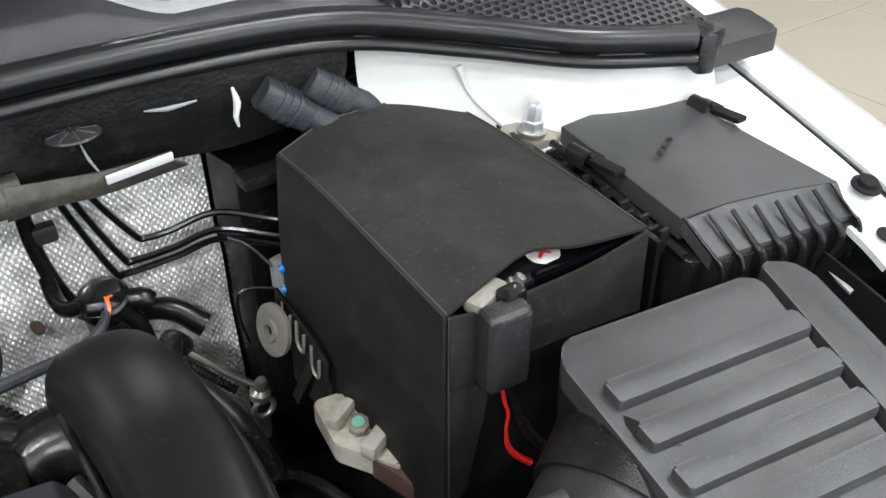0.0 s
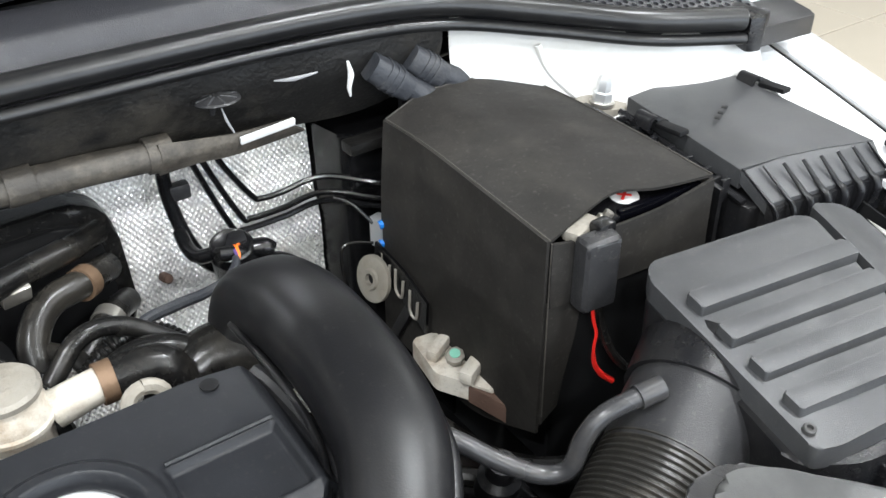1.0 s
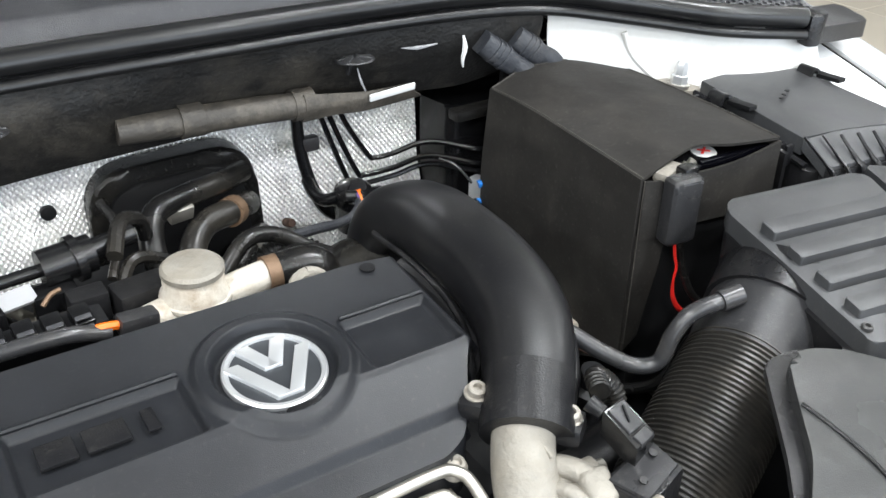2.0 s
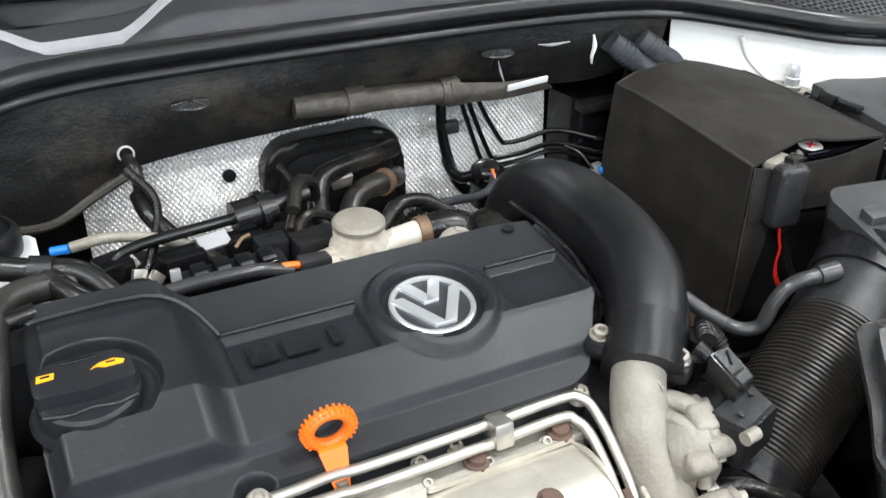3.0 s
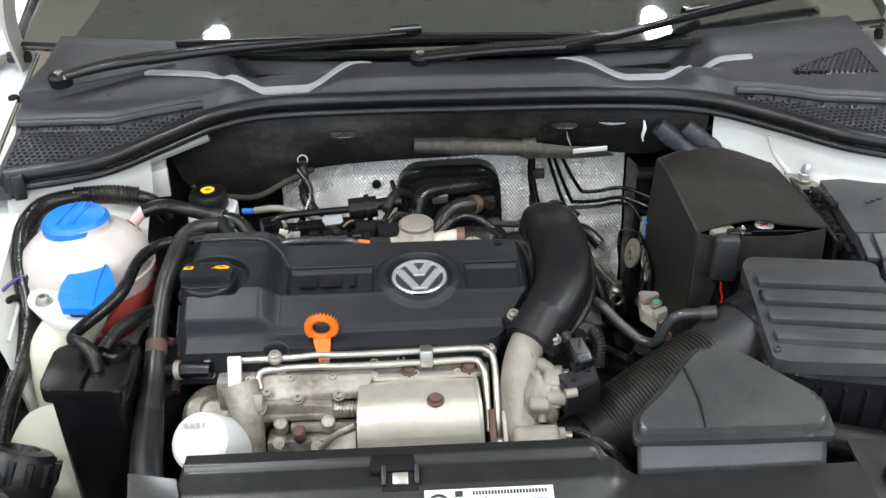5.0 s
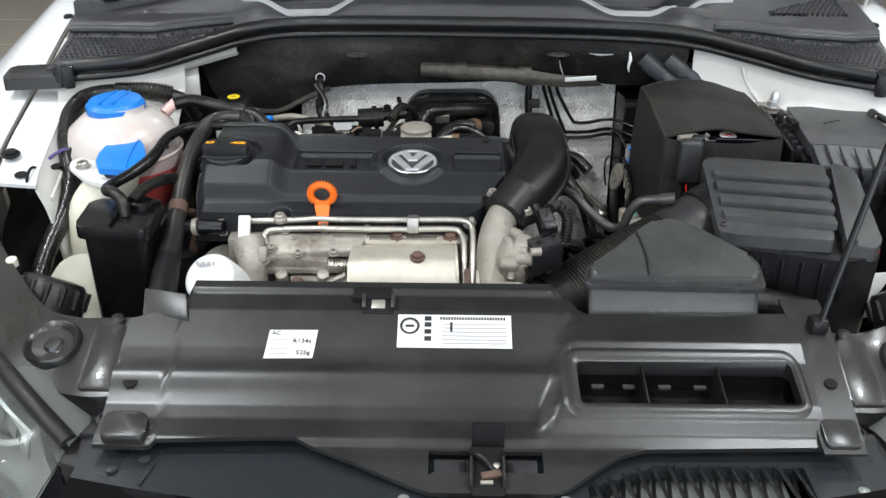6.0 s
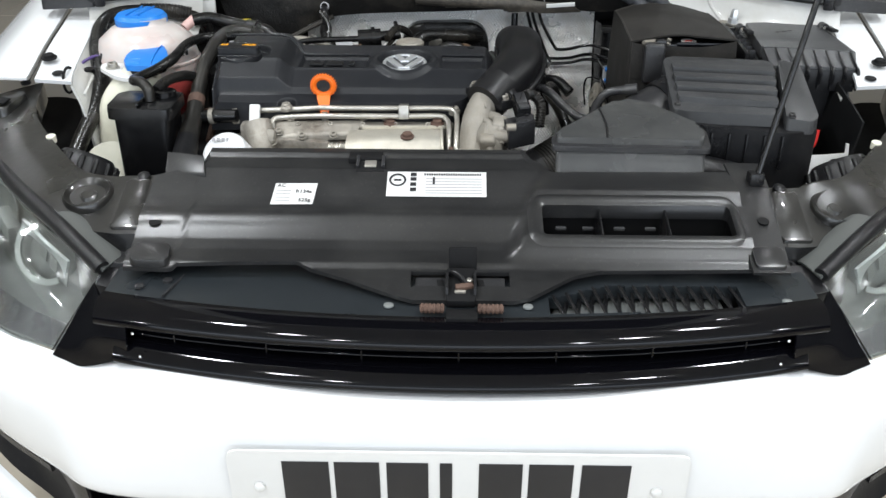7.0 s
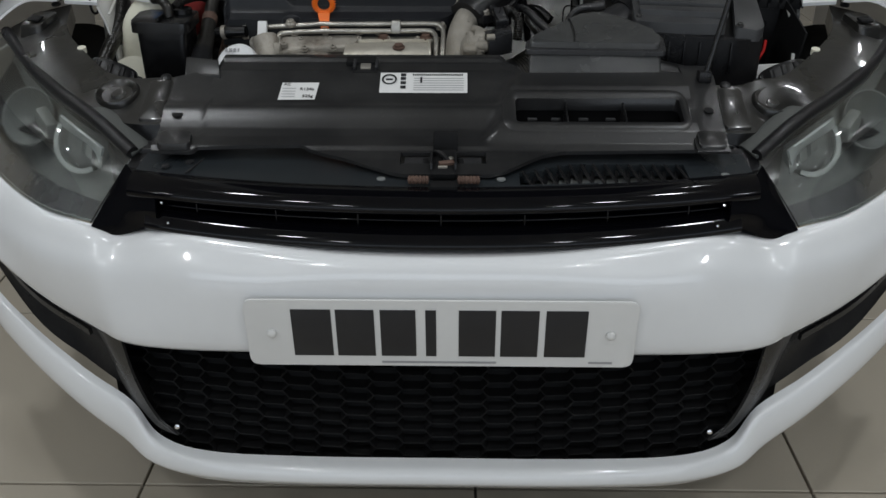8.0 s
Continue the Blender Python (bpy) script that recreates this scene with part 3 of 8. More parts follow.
def step_s(x):
    """How far behind the seal the side step of the scuttle runs."""
    return float(np.interp(abs(x), [0.40, 0.47, 0.55, 0.65], [0.028, 0.058, 0.085, 0.112]))


def cowl_z(x, y):
    """Height of the scuttle between the bonnet seal and the glass."""
    s = y - seal_y(x)
    far = glass_y(x) - seal_y(x)
    base = seal_z(x) + 0.004
    rise = (0.972 - base) * min(1.0, max(0.0, s / far)) ** 0.8
    mid = 1.0 - ease(0.32, 0.405, abs(x))
    cut = 0.0
    for cx in (-0.280, 0.275):
        cut += 1 - ease(0.035, 0.10, abs(x - cx))
    ridge = 0.020 * ease(0.006, 0.022, s) * (1 - ease(0.050, 0.072, s)) * mid * (1 - 0.75 * cut)
    trough = -0.030 * ease(0.058, 0.075, s) * (1 - ease(far - 0.02, far, s)) * mid
    q = step_s(x)
    side = (1 - mid) * (0.014 * ease(q - 0.004, q + 0.008, s) - 0.006 * ease(0.006, 0.016, s) * (1 - ease(q - 0.010, q - 0.002, s)))
    return base + rise + ridge + trough + side


def mesh_zone(x, y):
    s = y - seal_y(x)
    main = 0.398 < abs(x) < 0.662 and 0.006 < s < step_s(x) - 0.004
    upper = x > 0 and 0.505 < x < 0.637 and 0.977 < y < 0.991 + 0.058 * (x - 0.50) / 0.11
    return main or upper


xs = steps(-0.668, 0.668, 160)
part("panel", relief(xs, lambda x: seal_y(x), lambda x: glass_y(x) + 0.004, 60, cowl_z, lambda x, y: cowl_z(x, y) - 0.012, mesh_zone), SCUT, cowl, smooth=50)


def pierced(zone, x0, x1, y0, y1):
    """The pierced air grille: a sheet of six-sided rings, set in staggered rows."""
    bm = bmesh.new()
    p = 0.0088
    for j in range(int((y1 - y0) / (p * 0.866)) + 1):
        for k in range(int((x1 - x0) / p) + 1):
            cx, cy = x0 + p * (k + 0.5 * (j % 2)), y0 + p * 0.866 * j
            if not zone(cx, cy):
                continue
            rings = []
            for r, dz in ((p * 0.578, 0.0016), (p * 0.37, 0.0020), (p * 0.34, -0.004)):
                rings.append([bm.verts.new((cx + r * math.sin(a), cy + r * math.cos(a), cowl_z(cx + r * math.sin(a), cy + r * math.cos(a)) + dz)) for a in (math.pi / 3 * q for q in range(6))])
            for a, c in zip(rings, rings[1:]):
                for q in range(6):
                    bm.faces.new((a[q], a[(q + 1) % 6], c[(q + 1) % 6], c[q]))
    return bm


def grille_zone(x, y):
    s = y - seal_y(x)
    return 0.402 < abs(x) < 0.658 and 0.010 < s < step_s(x) - 0.004


def corner_zone(x, y):
    return 0.51 < x < 0.632 and 0.982 < y < 0.987 + 0.057 * (x - 0.50) / 0.11


part("air_grille", pierced(grille_zone, -0.662, -0.402, 0.80, 0.98), SCUT, cowl, "pierced dark plastic air grille")
part("air_grille", pierced(grille_zone, 0.402, 0.662, 0.80, 0.98), SCUT, cowl, "pierced dark plastic air grille")
for sx in (-1, 1):
    lip = []
    for ax in steps(0.405, 0.664, 24):
        ly = seal_y(sx * ax) + step_s(ax) - 0.003
        lip.append((sx * ax, ly, cowl_z(sx * ax, ly + 0.006) - 0.004))
    part("grille_lip", tube(lip, 0.0062, 10, 1), SCUT, cowl)
plenum = [[(x, seal_y(x) + s, cowl_z(x, seal_y(x) + s) - 0.024) for x in (-0.655, -0.61, -0.56, -0.52)] for s in (0.006, 0.035, 0.055)]
part("plenum_panel", surface(plenum, 4, 4, 0.002), WHITE_IN, cowl, "white painted sheet under the air grille")
part("air_grille", pierced(corner_zone, 0.51, 0.632, 0.98, 1.05), SCUT, cowl, "pierced dark plastic air grille")
for sx in (-1, 1):
    part("grille_floor", surface([[(sx * x, seal_y(sx * x) + d, seal_z(x) + dz) for x in (0.40, 0.50, 0.60, 0.665)] for d, dz in ((0.012, -0.006), (0.016, -0.035), (0.09, -0.02), (0.100, -0.002))], 4, 3, 0.003), WHITE_IN, cowl, "dusty white metal below the grille")


def ribbon(pts):
    """The step moulded into the scuttle, pale to stand for caught light."""
    dense = catmull_linear([(x, y, 0) for x, y in pts], 14)
    rows = [[(p[0], p[1] + d, cowl_z(p[0], p[1] + d) + lift) for p in dense] for d, lift in ((0.0, 0.0005), (0.001, 0.0035), (0.009, 0.0045), (0.010, 0.0005))]
    return surface(rows, 1, 1, 0, False, False)


part("moulded_step", ribbon([(-0.50, 1.030), (-0.385, 1.018), (-0.318, 0.993), (-0.248, 0.993), (-0.175, 1.028), (-0.06, 1.058)]), LIT_STEP, cowl, "step moulded into the panel, painted pale for the light it catches")
part("moulded_step", ribbon([(0.075, 1.052), (0.19, 1.010), (0.245, 0.992), (0.302, 0.992), (0.352, 1.014), (0.45, 1.025)]), LIT_STEP, cowl, "step moulded into the panel, painted pale for the light it catches")
part("spindle_boss", lathe([(0.024, -0.03), (0.022, 0.0), (0.016, 0.006), (0, 0.006)], (-0.02, 1.05, 0.968), (0, -0.2, 1), 20), SATIN, cowl)
part("corner_cheek", slab([(-0.665, 0.955, 0.968), (-0.655, 1.15, 0.985), (-0.50, 1.11, 0.982), (-0.455, 1.055, 0.972), (-0.60, 0.985, 0.964)], 0.03, 0.004), SCUT, cowl)
seal = thing("bonnet_seal", "black rubber bonnet seal along the scuttle edge", "rubber seal", (0, 0.95, 0.88))
part("bulb", tube([(x, y - 0.004, z + 0.008) for x, y, z in SEAL], 0.0115, 14, 10), SEALR, seal, smooth=60)
part("carrier", tube([(x, y + 0.010, z + 0.003) for x, y, z in SEAL], 0.008, 10, 10), SEALR, seal, smooth=60)
part("lower_lip", tube([(x, y - 0.010, z - 0.010) for x, y, z in SEAL], 0.006, 8, 10), SEALR, seal, smooth=60)
for sx in (-1, 1):
    part("end_clip", box((sx * 0.632, 0.806, 0.884), (0.018, 0.030, 0.036), 0.005, (0, 0, sx * -20)), BLACK, seal)

glass = thing("windscreen", "grey-green tinted raked windscreen", "windscreen", (0, 1.2, 0.95))
def screen_row(v):
    return [(x * (1 - 0.10 * v), glass_y(x) + 0.75 * v, 0.980 + 0.40 * v - 0.02 * v * (x / 0.66) ** 2) for x in (-0.75, -0.37, 0, 0.37, 0.75)]


gl = [screen_row(v) for v in (-0.03, 0.5, 1.0)]
part("glass", surface(gl, 6, 6, 0.005), SCREEN, glass, smooth=60)
part("lower_band", surface([[(x, y - 0.004, z + 0.006) for x, y, z in gl[0]], [(x, y + 0.006, z + 0.0095) for x, y, z in gl[0]]], 6, 2, 0.001), DARK, glass, "black ceramic border")
for sx in (-1, 1):
    post = thing("windscreen_pillar", "white windscreen pillar with black glass seal", "pillar", (sx * 0.72, 1.16, 0.95), "windscreen pillars")
    foot = [(sx * 0.750, 1.195, 0.962), (sx * 0.785, 1.185, 0.955), (sx * 0.830, 1.210, 0.925)]
    part("skin", surface([foot, [(x - sx * 0.035, y + 0.37, z + 0.21) for x, y, z in foot], [(x - sx * 0.085, y + 0.76, z + 0.41) for x, y, z in foot]], 5, 8, 0.004), WHITE, post, smooth=60)
    part("glass_seal", tube([(sx * 0.749, 1.192, 0.968), (sx * 0.714, 1.565, 1.176), (sx * 0.664, 1.955, 1.378)], 0.009, 8, 8), RUBBER, post, smooth=60)
cabin = thing("dashboard", "dark grey dashboard top behind the glass", "dashboard", (0, 1.6, 0.9))
part("top", surface([[(-0.7, 1.25, 0.93), (0, 1.28, 0.94), (0.7, 1.25, 0.93)], [(-0.7, 1.7, 0.97), (0, 1.75, 0.99), (0.7, 1.7, 0.97)], [(-0.7, 2.2, 0.95), (0, 2.2, 0.95), (0.7, 2.2, 0.95)]], 6, 6, 0.02), GREY, cabin, smooth=60)


def wiper(pivot, knee, tip, clip, blade, root):
    w = thing("wiper", "black windscreen wiper arm and blade parked on the glass", "wiper", pivot, "windscreen wipers")
    part("pivot_cap", lathe([(0.017, -0.012), (0.017, 0.002), (0.013, 0.006), (0.008, 0.0065), (0.008, 0.004), (0, 0.004)], pivot, (0, -0.2, 1), 24), SATIN, w)
    part("pivot_nut", lathe([(0.0072, 0.003), (0.0068, 0.009), (0.004, 0.0105), (0, 0.0105)], pivot, (0, -0.2, 1), 8), CHROME, w, "bright spindle nut")
    v = [np.array(p, float) for p in (pivot, knee, tip, clip)]
    part("arm_root", moulded_pipe([tuple(v[0]), tuple(v[0] * 0.5 + v[1] * 0.5 + np.array((0, 0, 0.003))), knee], [root * 0.85, root, root], [0.006, 0.007, 0.007], 0.5, 20, 5), SATIN, w, smooth=50)
    part("arm", moulded_pipe([tuple(v[1] - (v[1] - v[0]) * 0.06), tuple(v[1] * 0.5 + v[2] * 0.5 + np.array((0, 0, 0.002))), tip, clip], [root * 0.95, root * 0.75, root * 0.4, 0.004], [0.008, 0.007, 0.005, 0.003], 0.45, 20, 5), SATIN, w, smooth=50)
    d = v[3] - v[2]
    turn = math.degrees(math.atan2(d[1], d[0]))
    bridge = part("bridge", box(tuple(v[3] + np.array((0, 0.006, 0.002))), (0.050, 0.018, 0.014), 0.003, (12, 0, turn)), SATIN, w)
    part("bridge_edge", box(tuple(v[3] + np.array((0, -0.004, 0.009))), (0.050, 0.002, 0.002), 0.0006, (12, 0, turn)), BRUSHED, bridge, "bright worn edge")
    a, b = (np.array(p, float) for p in blade)
    part("blade", tube([tuple(a), tuple((a + b) / 2 + np.array((0, 0.004, 0.002))), tuple(b)], [0.0055, 0.0070, 0.0055], 8, 8, flat=1.3), DARK, w)
    part("blade_spoiler", tube([tuple(a + np.array((0, -0.004, 0.006))), tuple((a + b) / 2 + np.array((0, 0.0, 0.009))), tuple(b + np.array((0, -0.004, 0.006)))], 0.0028, 8, 8), SATIN, w)
    part("blade_end", box(tuple(b + np.array((0, -0.001, 0.002))), (0.022, 0.014, 0.014), 0.003, (12, 0, turn)), BLACK, w)


wiper((-0.612, 0.985, 0.978), (-0.481, 1.010, 0.996), (-0.267, 1.043, 1.003), (-0.095, 1.082, 1.003), ((-0.46, 1.098, 0.990), (0.205, 1.080, 0.990)), 0.0135)
wiper((-0.074, 1.028, 0.980), (0.150, 1.030, 0.992), (0.250, 1.062, 0.998), (0.385, 1.128, 1.012), ((0.215, 1.062, 0.990), (0.640, 1.215, 1.030)), 0.0170)


# ---- white inner wings, towers and front wings ----
def inner_wing(sx, label):
    w = thing("inner_wing", label, "inner wing", (sx * 0.6, 0.7, 0.4), "inner wings")
    side = [[(sx * 0.613, 0.590, 0.783), (sx * 0.618, 0.62, 0.795), (sx * 0.63, 0.70, 0.815), (sx * 0.645, 0.85, 0.85), (sx * 0.66, 1.02, 0.89)],
            [(sx * 0.592, 0.580, 0.72), (sx * 0.595, 0.62, 0.745), (sx * 0.60, 0.70, 0.76), (sx * 0.60, 0.85, 0.80), (sx * 0.60, 1.02, 0.82)],
            [(sx * 0.552, 0.545, 0.50), (sx * 0.556, 0.59, 0.52), (sx * 0.56, 0.70, 0.54), (sx * 0.56, 0.85, 0.55), (sx * 0.56, 1.02, 0.55)],
            [(sx * 0.53, 0.50, 0.36), (sx * 0.53, 0.57, 0.36), (sx * 0.53, 0.70, 0.36), (sx * 0.53, 0.85, 0.36), (sx * 0.53, 1.02, 0.36)]]
    if sx > 0:
        for row, (x, z) in zip(side, ((0.624, 0.807), (0.598, 0.752), (0.558, 0.53), (0.53, 0.36))):
            row[:2] = [(x, 0.665, z)]
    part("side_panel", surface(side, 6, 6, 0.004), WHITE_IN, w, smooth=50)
    top = [[(sx * 0.614, 0.588, 0.790), (sx * 0.62, 0.62, 0.799), (sx * 0.63, 0.70, 0.817), (sx * 0.645, 0.85, 0.852), (sx * 0.66, 1.02, 0.89)],
           [(sx * 0.672, 0.590, 0.793), (sx * 0.678, 0.63, 0.802), (sx * 0.69, 0.70, 0.817), (sx * 0.70, 0.85, 0.852), (sx * 0.715, 1.02, 0.89)]]
    part("top_flange", surface(top, 6, 4, 0.006), WHITE, w, smooth=50)
    cols = (0.375, 0.44, 0.51, 0.58, 0.655) if sx > 0 else (0.475, 0.52, 0.57, 0.61, 0.655)
    top_y = [seal_y(sx * c) + 0.004 for c in cols]
    tower = [[(sx * c, y, seal_z(c) - 0.006) for c, y in zip(cols, top_y)],
             [(sx * c, y - 0.004, 0.865) for c, y in zip(cols, top_y)],
             [(sx * c, y - 0.022, 0.828) for c, y in zip(cols, top_y)],
             [(sx * c, y - 0.075, 0.795) for c, y in zip(cols, top_y)],
             [(sx * c, y - 0.105, 0.74) for c, y in zip(cols, top_y)],
             [(sx * c, y - 0.115, 0.60) for c, y in zip(cols, top_y)]]
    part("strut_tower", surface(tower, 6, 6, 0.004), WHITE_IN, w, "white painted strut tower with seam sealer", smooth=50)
    # Added near-black sheet stands in for the dark gap beside the lamp carrier.
    part("arch_shade", surface([[(sx * 0.60, 0.36, 0.60), (sx * 0.70, 0.40, 0.62), (sx * 0.80, 0.46, 0.62)], [(sx * 0.60, 0.55, 0.64), (sx * 0.70, 0.60, 0.68), (sx * 0.80, 0.64, 0.68)], [(sx * 0.62, 0.75, 0.66), (sx * 0.70, 0.80, 0.70), (sx * 0.80, 0.80, 0.70)]], 5, 5, 0.004), DARK, w, "near-black sheet put in for the dark gap in the arch")
    part("side_seam", tube([(sx * 0.600, 0.60, 0.765), (sx * 0.606, 0.66, 0.780), (sx * 0.612, 0.74, 0.80)], 0.003, 6), WHITE_IN, w)
    part("drain_slot", lathe([(0.009, 0), (0.009, 0.001), (0, 0.001)], (sx * 0.640, 0.606, 0.7985), (0, -0.2, 1), 12), DARK, w)
    if sx > 0:
        part("pressed_rim", tube([(0.50, seal_y(0.50) - 0.060, 0.808), (0.53, seal_y(0.53) - 0.040, 0.822), (0.58, seal_y(0.58) - 0.038, 0.824), (0.60, seal_y(0.60) - 0.062, 0.808)], 0.003, 6), WHITE_IN, w)
        patch = [(x, seal_y(x) - d, z) for x, d, z in ((0.548, 0.028, 0.8255), (0.585, 0.028, 0.8255), (0.588, 0.066, 0.8035), (0.545, 0.066, 0.8035))]
        part("pressed_pad", slab(rounded(patch, 0.008), (0, 0.002, -0.004), 0.0015), WHITE_IN, w)
        part("seam_bead", tube([(sx * 0.445, seal_y(sx * 0.445) - 0.005, 0.882), (sx * 0.455, seal_y(sx * 0.455) - 0.008, 0.855), (sx * 0.475, seal_y(sx * 0.475) - 0.030, 0.825), (sx * 0.478, seal_y(sx * 0.478) - 0.070, 0.799)], 0.0035, 8), WHITE_IN, w)
    return w


# Added black sheet, hides the white side panel below the right wing.
splash = thing("black_side_sheet", "added black sheet covering the side below the white wing", "splash panel", (0.58, 0.58, 0.45))
part("panel", surface([[(0.606, 0.52, 0.754), (0.604, 0.58, 0.772), (0.604, 0.66, 0.790), (0.606, 0.74, 0.806)], [(0.588, 0.51, 0.66), (0.588, 0.58, 0.66), (0.588, 0.66, 0.66), (0.588, 0.74, 0.66)], [(0.545, 0.48, 0.45), (0.545, 0.58, 0.45), (0.545, 0.66, 0.45), (0.545, 0.74, 0.45)]], 5, 5, 0.003), DARK, splash)
part("torn_patch", slab([(0.512, 0.518, 0.676), (0.525, 0.522, 0.699), (0.566, 0.524, 0.701), (0.588, 0.524, 0.703), (0.586, 0.522, 0.720), (0.592, 0.524, 0.718), (0.594, 0.524, 0.697), (0.566, 0.520, 0.696), (0.552, 0.514, 0.676), (0.545, 0.506, 0.640), (0.520, 0.508, 0.640)], (0, 0.003, 0), 0.0008), PAPER, splash, "pale torn patch")
inner_wing(1, "white painted inner wing with strut tower behind the battery")
inner_wing(-1, "white painted inner wing with dusty lower panel beside the coolant tank")


def front_wing(sx):
    w = thing("front_wing", "glossy white front wing with shut-line edge", "wing", (sx * 0.8, 0.8, 0.3), "front wings")
    skin = [[(sx * 0.682, 0.585, 0.796), (sx * 0.687, 0.63, 0.806), (sx * 0.697, 0.70, 0.82), (sx * 0.708, 0.85, 0.855), (sx * 0.722, 1.02, 0.893), (sx * 0.74, 1.25, 0.94)],
            [(sx * 0.752, 0.580, 0.789), (sx * 0.757, 0.63, 0.800), (sx * 0.765, 0.70, 0.815), (sx * 0.775, 0.85, 0.848), (sx * 0.79, 1.02, 0.885), (sx * 0.80, 1.25, 0.925)],
            [(sx * 0.822, 0.530, 0.716), (sx * 0.838, 0.61, 0.736), (sx * 0.85, 0.70, 0.755), (sx * 0.86, 0.85, 0.785), (sx * 0.865, 1.02, 0.815), (sx * 0.865, 1.25, 0.84)],
            [(sx * 0.83, 0.42, 0.60), (sx * 0.865, 0.56, 0.64), (sx * 0.885, 0.70, 0.67), (sx * 0.89, 0.85, 0.69), (sx * 0.89, 1.02, 0.70), (sx * 0.885, 1.25, 0.71)],
            [(sx * 0.84, 0.42, 0.44), (sx * 0.875, 0.56, 0.52), (sx * 0.895, 0.70, 0.55), (sx * 0.895, 0.85, 0.55), (sx * 0.895, 1.02, 0.50), (sx * 0.89, 1.25, 0.40)]]
    part("skin", surface(skin, 6, 6, 0.004), WHITE, w, smooth=60)
    part("shut_line_edge", tube([(x - sx * 0.004, y, z - 0.004) for x, y, z in skin[0]], 0.0010, 6, 5), BLACK, w)
    return w


front_wing(1)
front_wing(-1)
for sx in (-1, 1):
    for py, pz in ((0.648, 0.812), (1.10, 0.905)):
        r = whole("wing_fixing", lathe([(0.0125, 0), (0.0125, 0.002), (0.009, 0.003), (0.008, 0.007), (0.005, 0.008), (0, 0.008)], (sx * (0.668 if py < 0.8 else 0.735), py, pz), (0, -0.2, 1), 18), DARK, "black wing fixing bolt with washer", "bolt", "wing fixings")
    part("end_block", slab(rounded([(sx * 0.640, 0.80, 0.885), (sx * 0.645, 0.845, 0.893), (sx * 0.735, 0.845, 0.888), (sx * 0.735, 0.80, 0.88)], 0.008), 0.02, 0.003), GREY, seal, "dark grey rubber end block")
    part("end_knuckle", box((sx * 0.645, 0.822, 0.885), (0.02, 0.045, 0.03), 0.006), BLACK, seal)


# ---- engine cover ----
EC_X0, EC_X1 = -0.388, 0.056


def ec_front(x):
    return 0.551 + 0.013 * ease(-0.02, 0.02, x) + 0.05 * ease(0.0, 0.05, x)


def ec_back(x):
    return 0.735 - 0.012 * ease(-0.30, -0.27, x) - 0.006 * ease(0.0, 0.056, x)


def ec_z(x, y):
    main = float(np.interp(y, [0.540, 0.550, 0.571, 0.575, 0.608, 0.612, 0.735], [0.762, 0.770, 0.778, 0.787, 0.806, 0.809, 0.820]))
    left = float(np.interp(y, [0.540, 0.551, 0.566, 0.570, 0.574, 0.602, 0.607, 0.735], [0.762, 0.769, 0.777, 0.781, 0.803, 0.822, 0.826, 0.836]))
    k = 1 - ease(-0.290, -0.262, x)
    z = main * (1 - k) + left * k
    edge = ease(-0.388, -0.374, x)
    z -= 0.02 * (1 - edge)
    z -= 0.02 * ease(0.038, 0.056, x)
    # recessed lettering panel and the plain panel on the other side of the badge
    for xa, xb in ((-0.256, -0.150), (-0.032, 0.036)):
        w = ease(xa - 0.003, xa + 0.003, x) * (1 - ease(xb - 0.003, xb + 0.003, x)) * ease(0.612, 0.618, y) * (1 - ease(0.663, 0.669, y))
        z -= 0.007 * w
    d = math.hypot(x + 0.091, y - 0.646)
    z += 0.005 * (1 - ease(0.049, 0.057, d))
    z -= 0.011 * (1 - ease(0.039, 0.044, d))
    d = math.hypot(x + 0.350, y - 0.634)
    z -= 0.012 * (1 - ease(0.043, 0.047, d)) * ease(0.599, 0.605, y)
    d = math.hypot(x + 0.268, y - 0.546)
    z -= 0.012 * (1 - ease(0.012, 0.016, d))
    return z


ecover = thing("engine_cover", "matt black grained plastic engine cover with raised badge ring", "engine cover", (-0.16, 0.64, 0.72))
part("shell", relief(steps(EC_X0, EC_X1, 420), ec_front, ec_back, 190, ec_z, lambda x, y: 0.725), COVER, ecover, smooth=60)
part("edge_bead", tube([(0.050, 0.722, 0.806), (0.056, 0.70, 0.80), (0.060, 0.66, 0.792), (0.054, 0.62, 0.785), (0.030, 0.598, 0.775), (0.012, 0.585, 0.77), (0.006, 0.565, 0.765)], 0.006, 8), BLACK, ecover)
part("panel_lip", tube([(-0.382, 0.706, 0.838), (-0.37, 0.709, 0.8385), (-0.30, 0.709, 0.8385), (-0.272, 0.690, 0.832), (-0.256, 0.667, 0.8165)], 0.0024, 6, 3), COVER, ecover)
part("panel_lip", tube([(-0.256, 0.667, 0.8158), (-0.15, 0.667, 0.8158)], 0.0018, 6, 1), COVER, ecover)
part("panel_lip", tube([(-0.032, 0.667, 0.8158), (0.036, 0.667, 0.8158)], 0.0018, 6, 1), COVER, ecover)
# raised model mark: plain blocks
for bx, bw in ((-0.232, 0.022), (-0.203, 0.026), (-0.176, 0.008)):
    part("raised_mark", box((bx, 0.641, 0.8085), (bw, 0.020, 0.003), 0.001, (4, 0, 0)), BLACK, ecover)
for p in ((-0.268, 0.546, 0.764), (-0.010, 0.552, 0.758)):
    part("fixing_stud", lathe([(0.009, 0), (0.009, 0.005), (0.0065, 0.008), (0.0065, 0.010), (0.004, 0.011), (0.003, 0.008), (0, 0.008)], (p[0], p[1], p[2] - 0.004), (0, -0.25, 1), 20), ALLOY, ecover, "pale metal fixing stud")
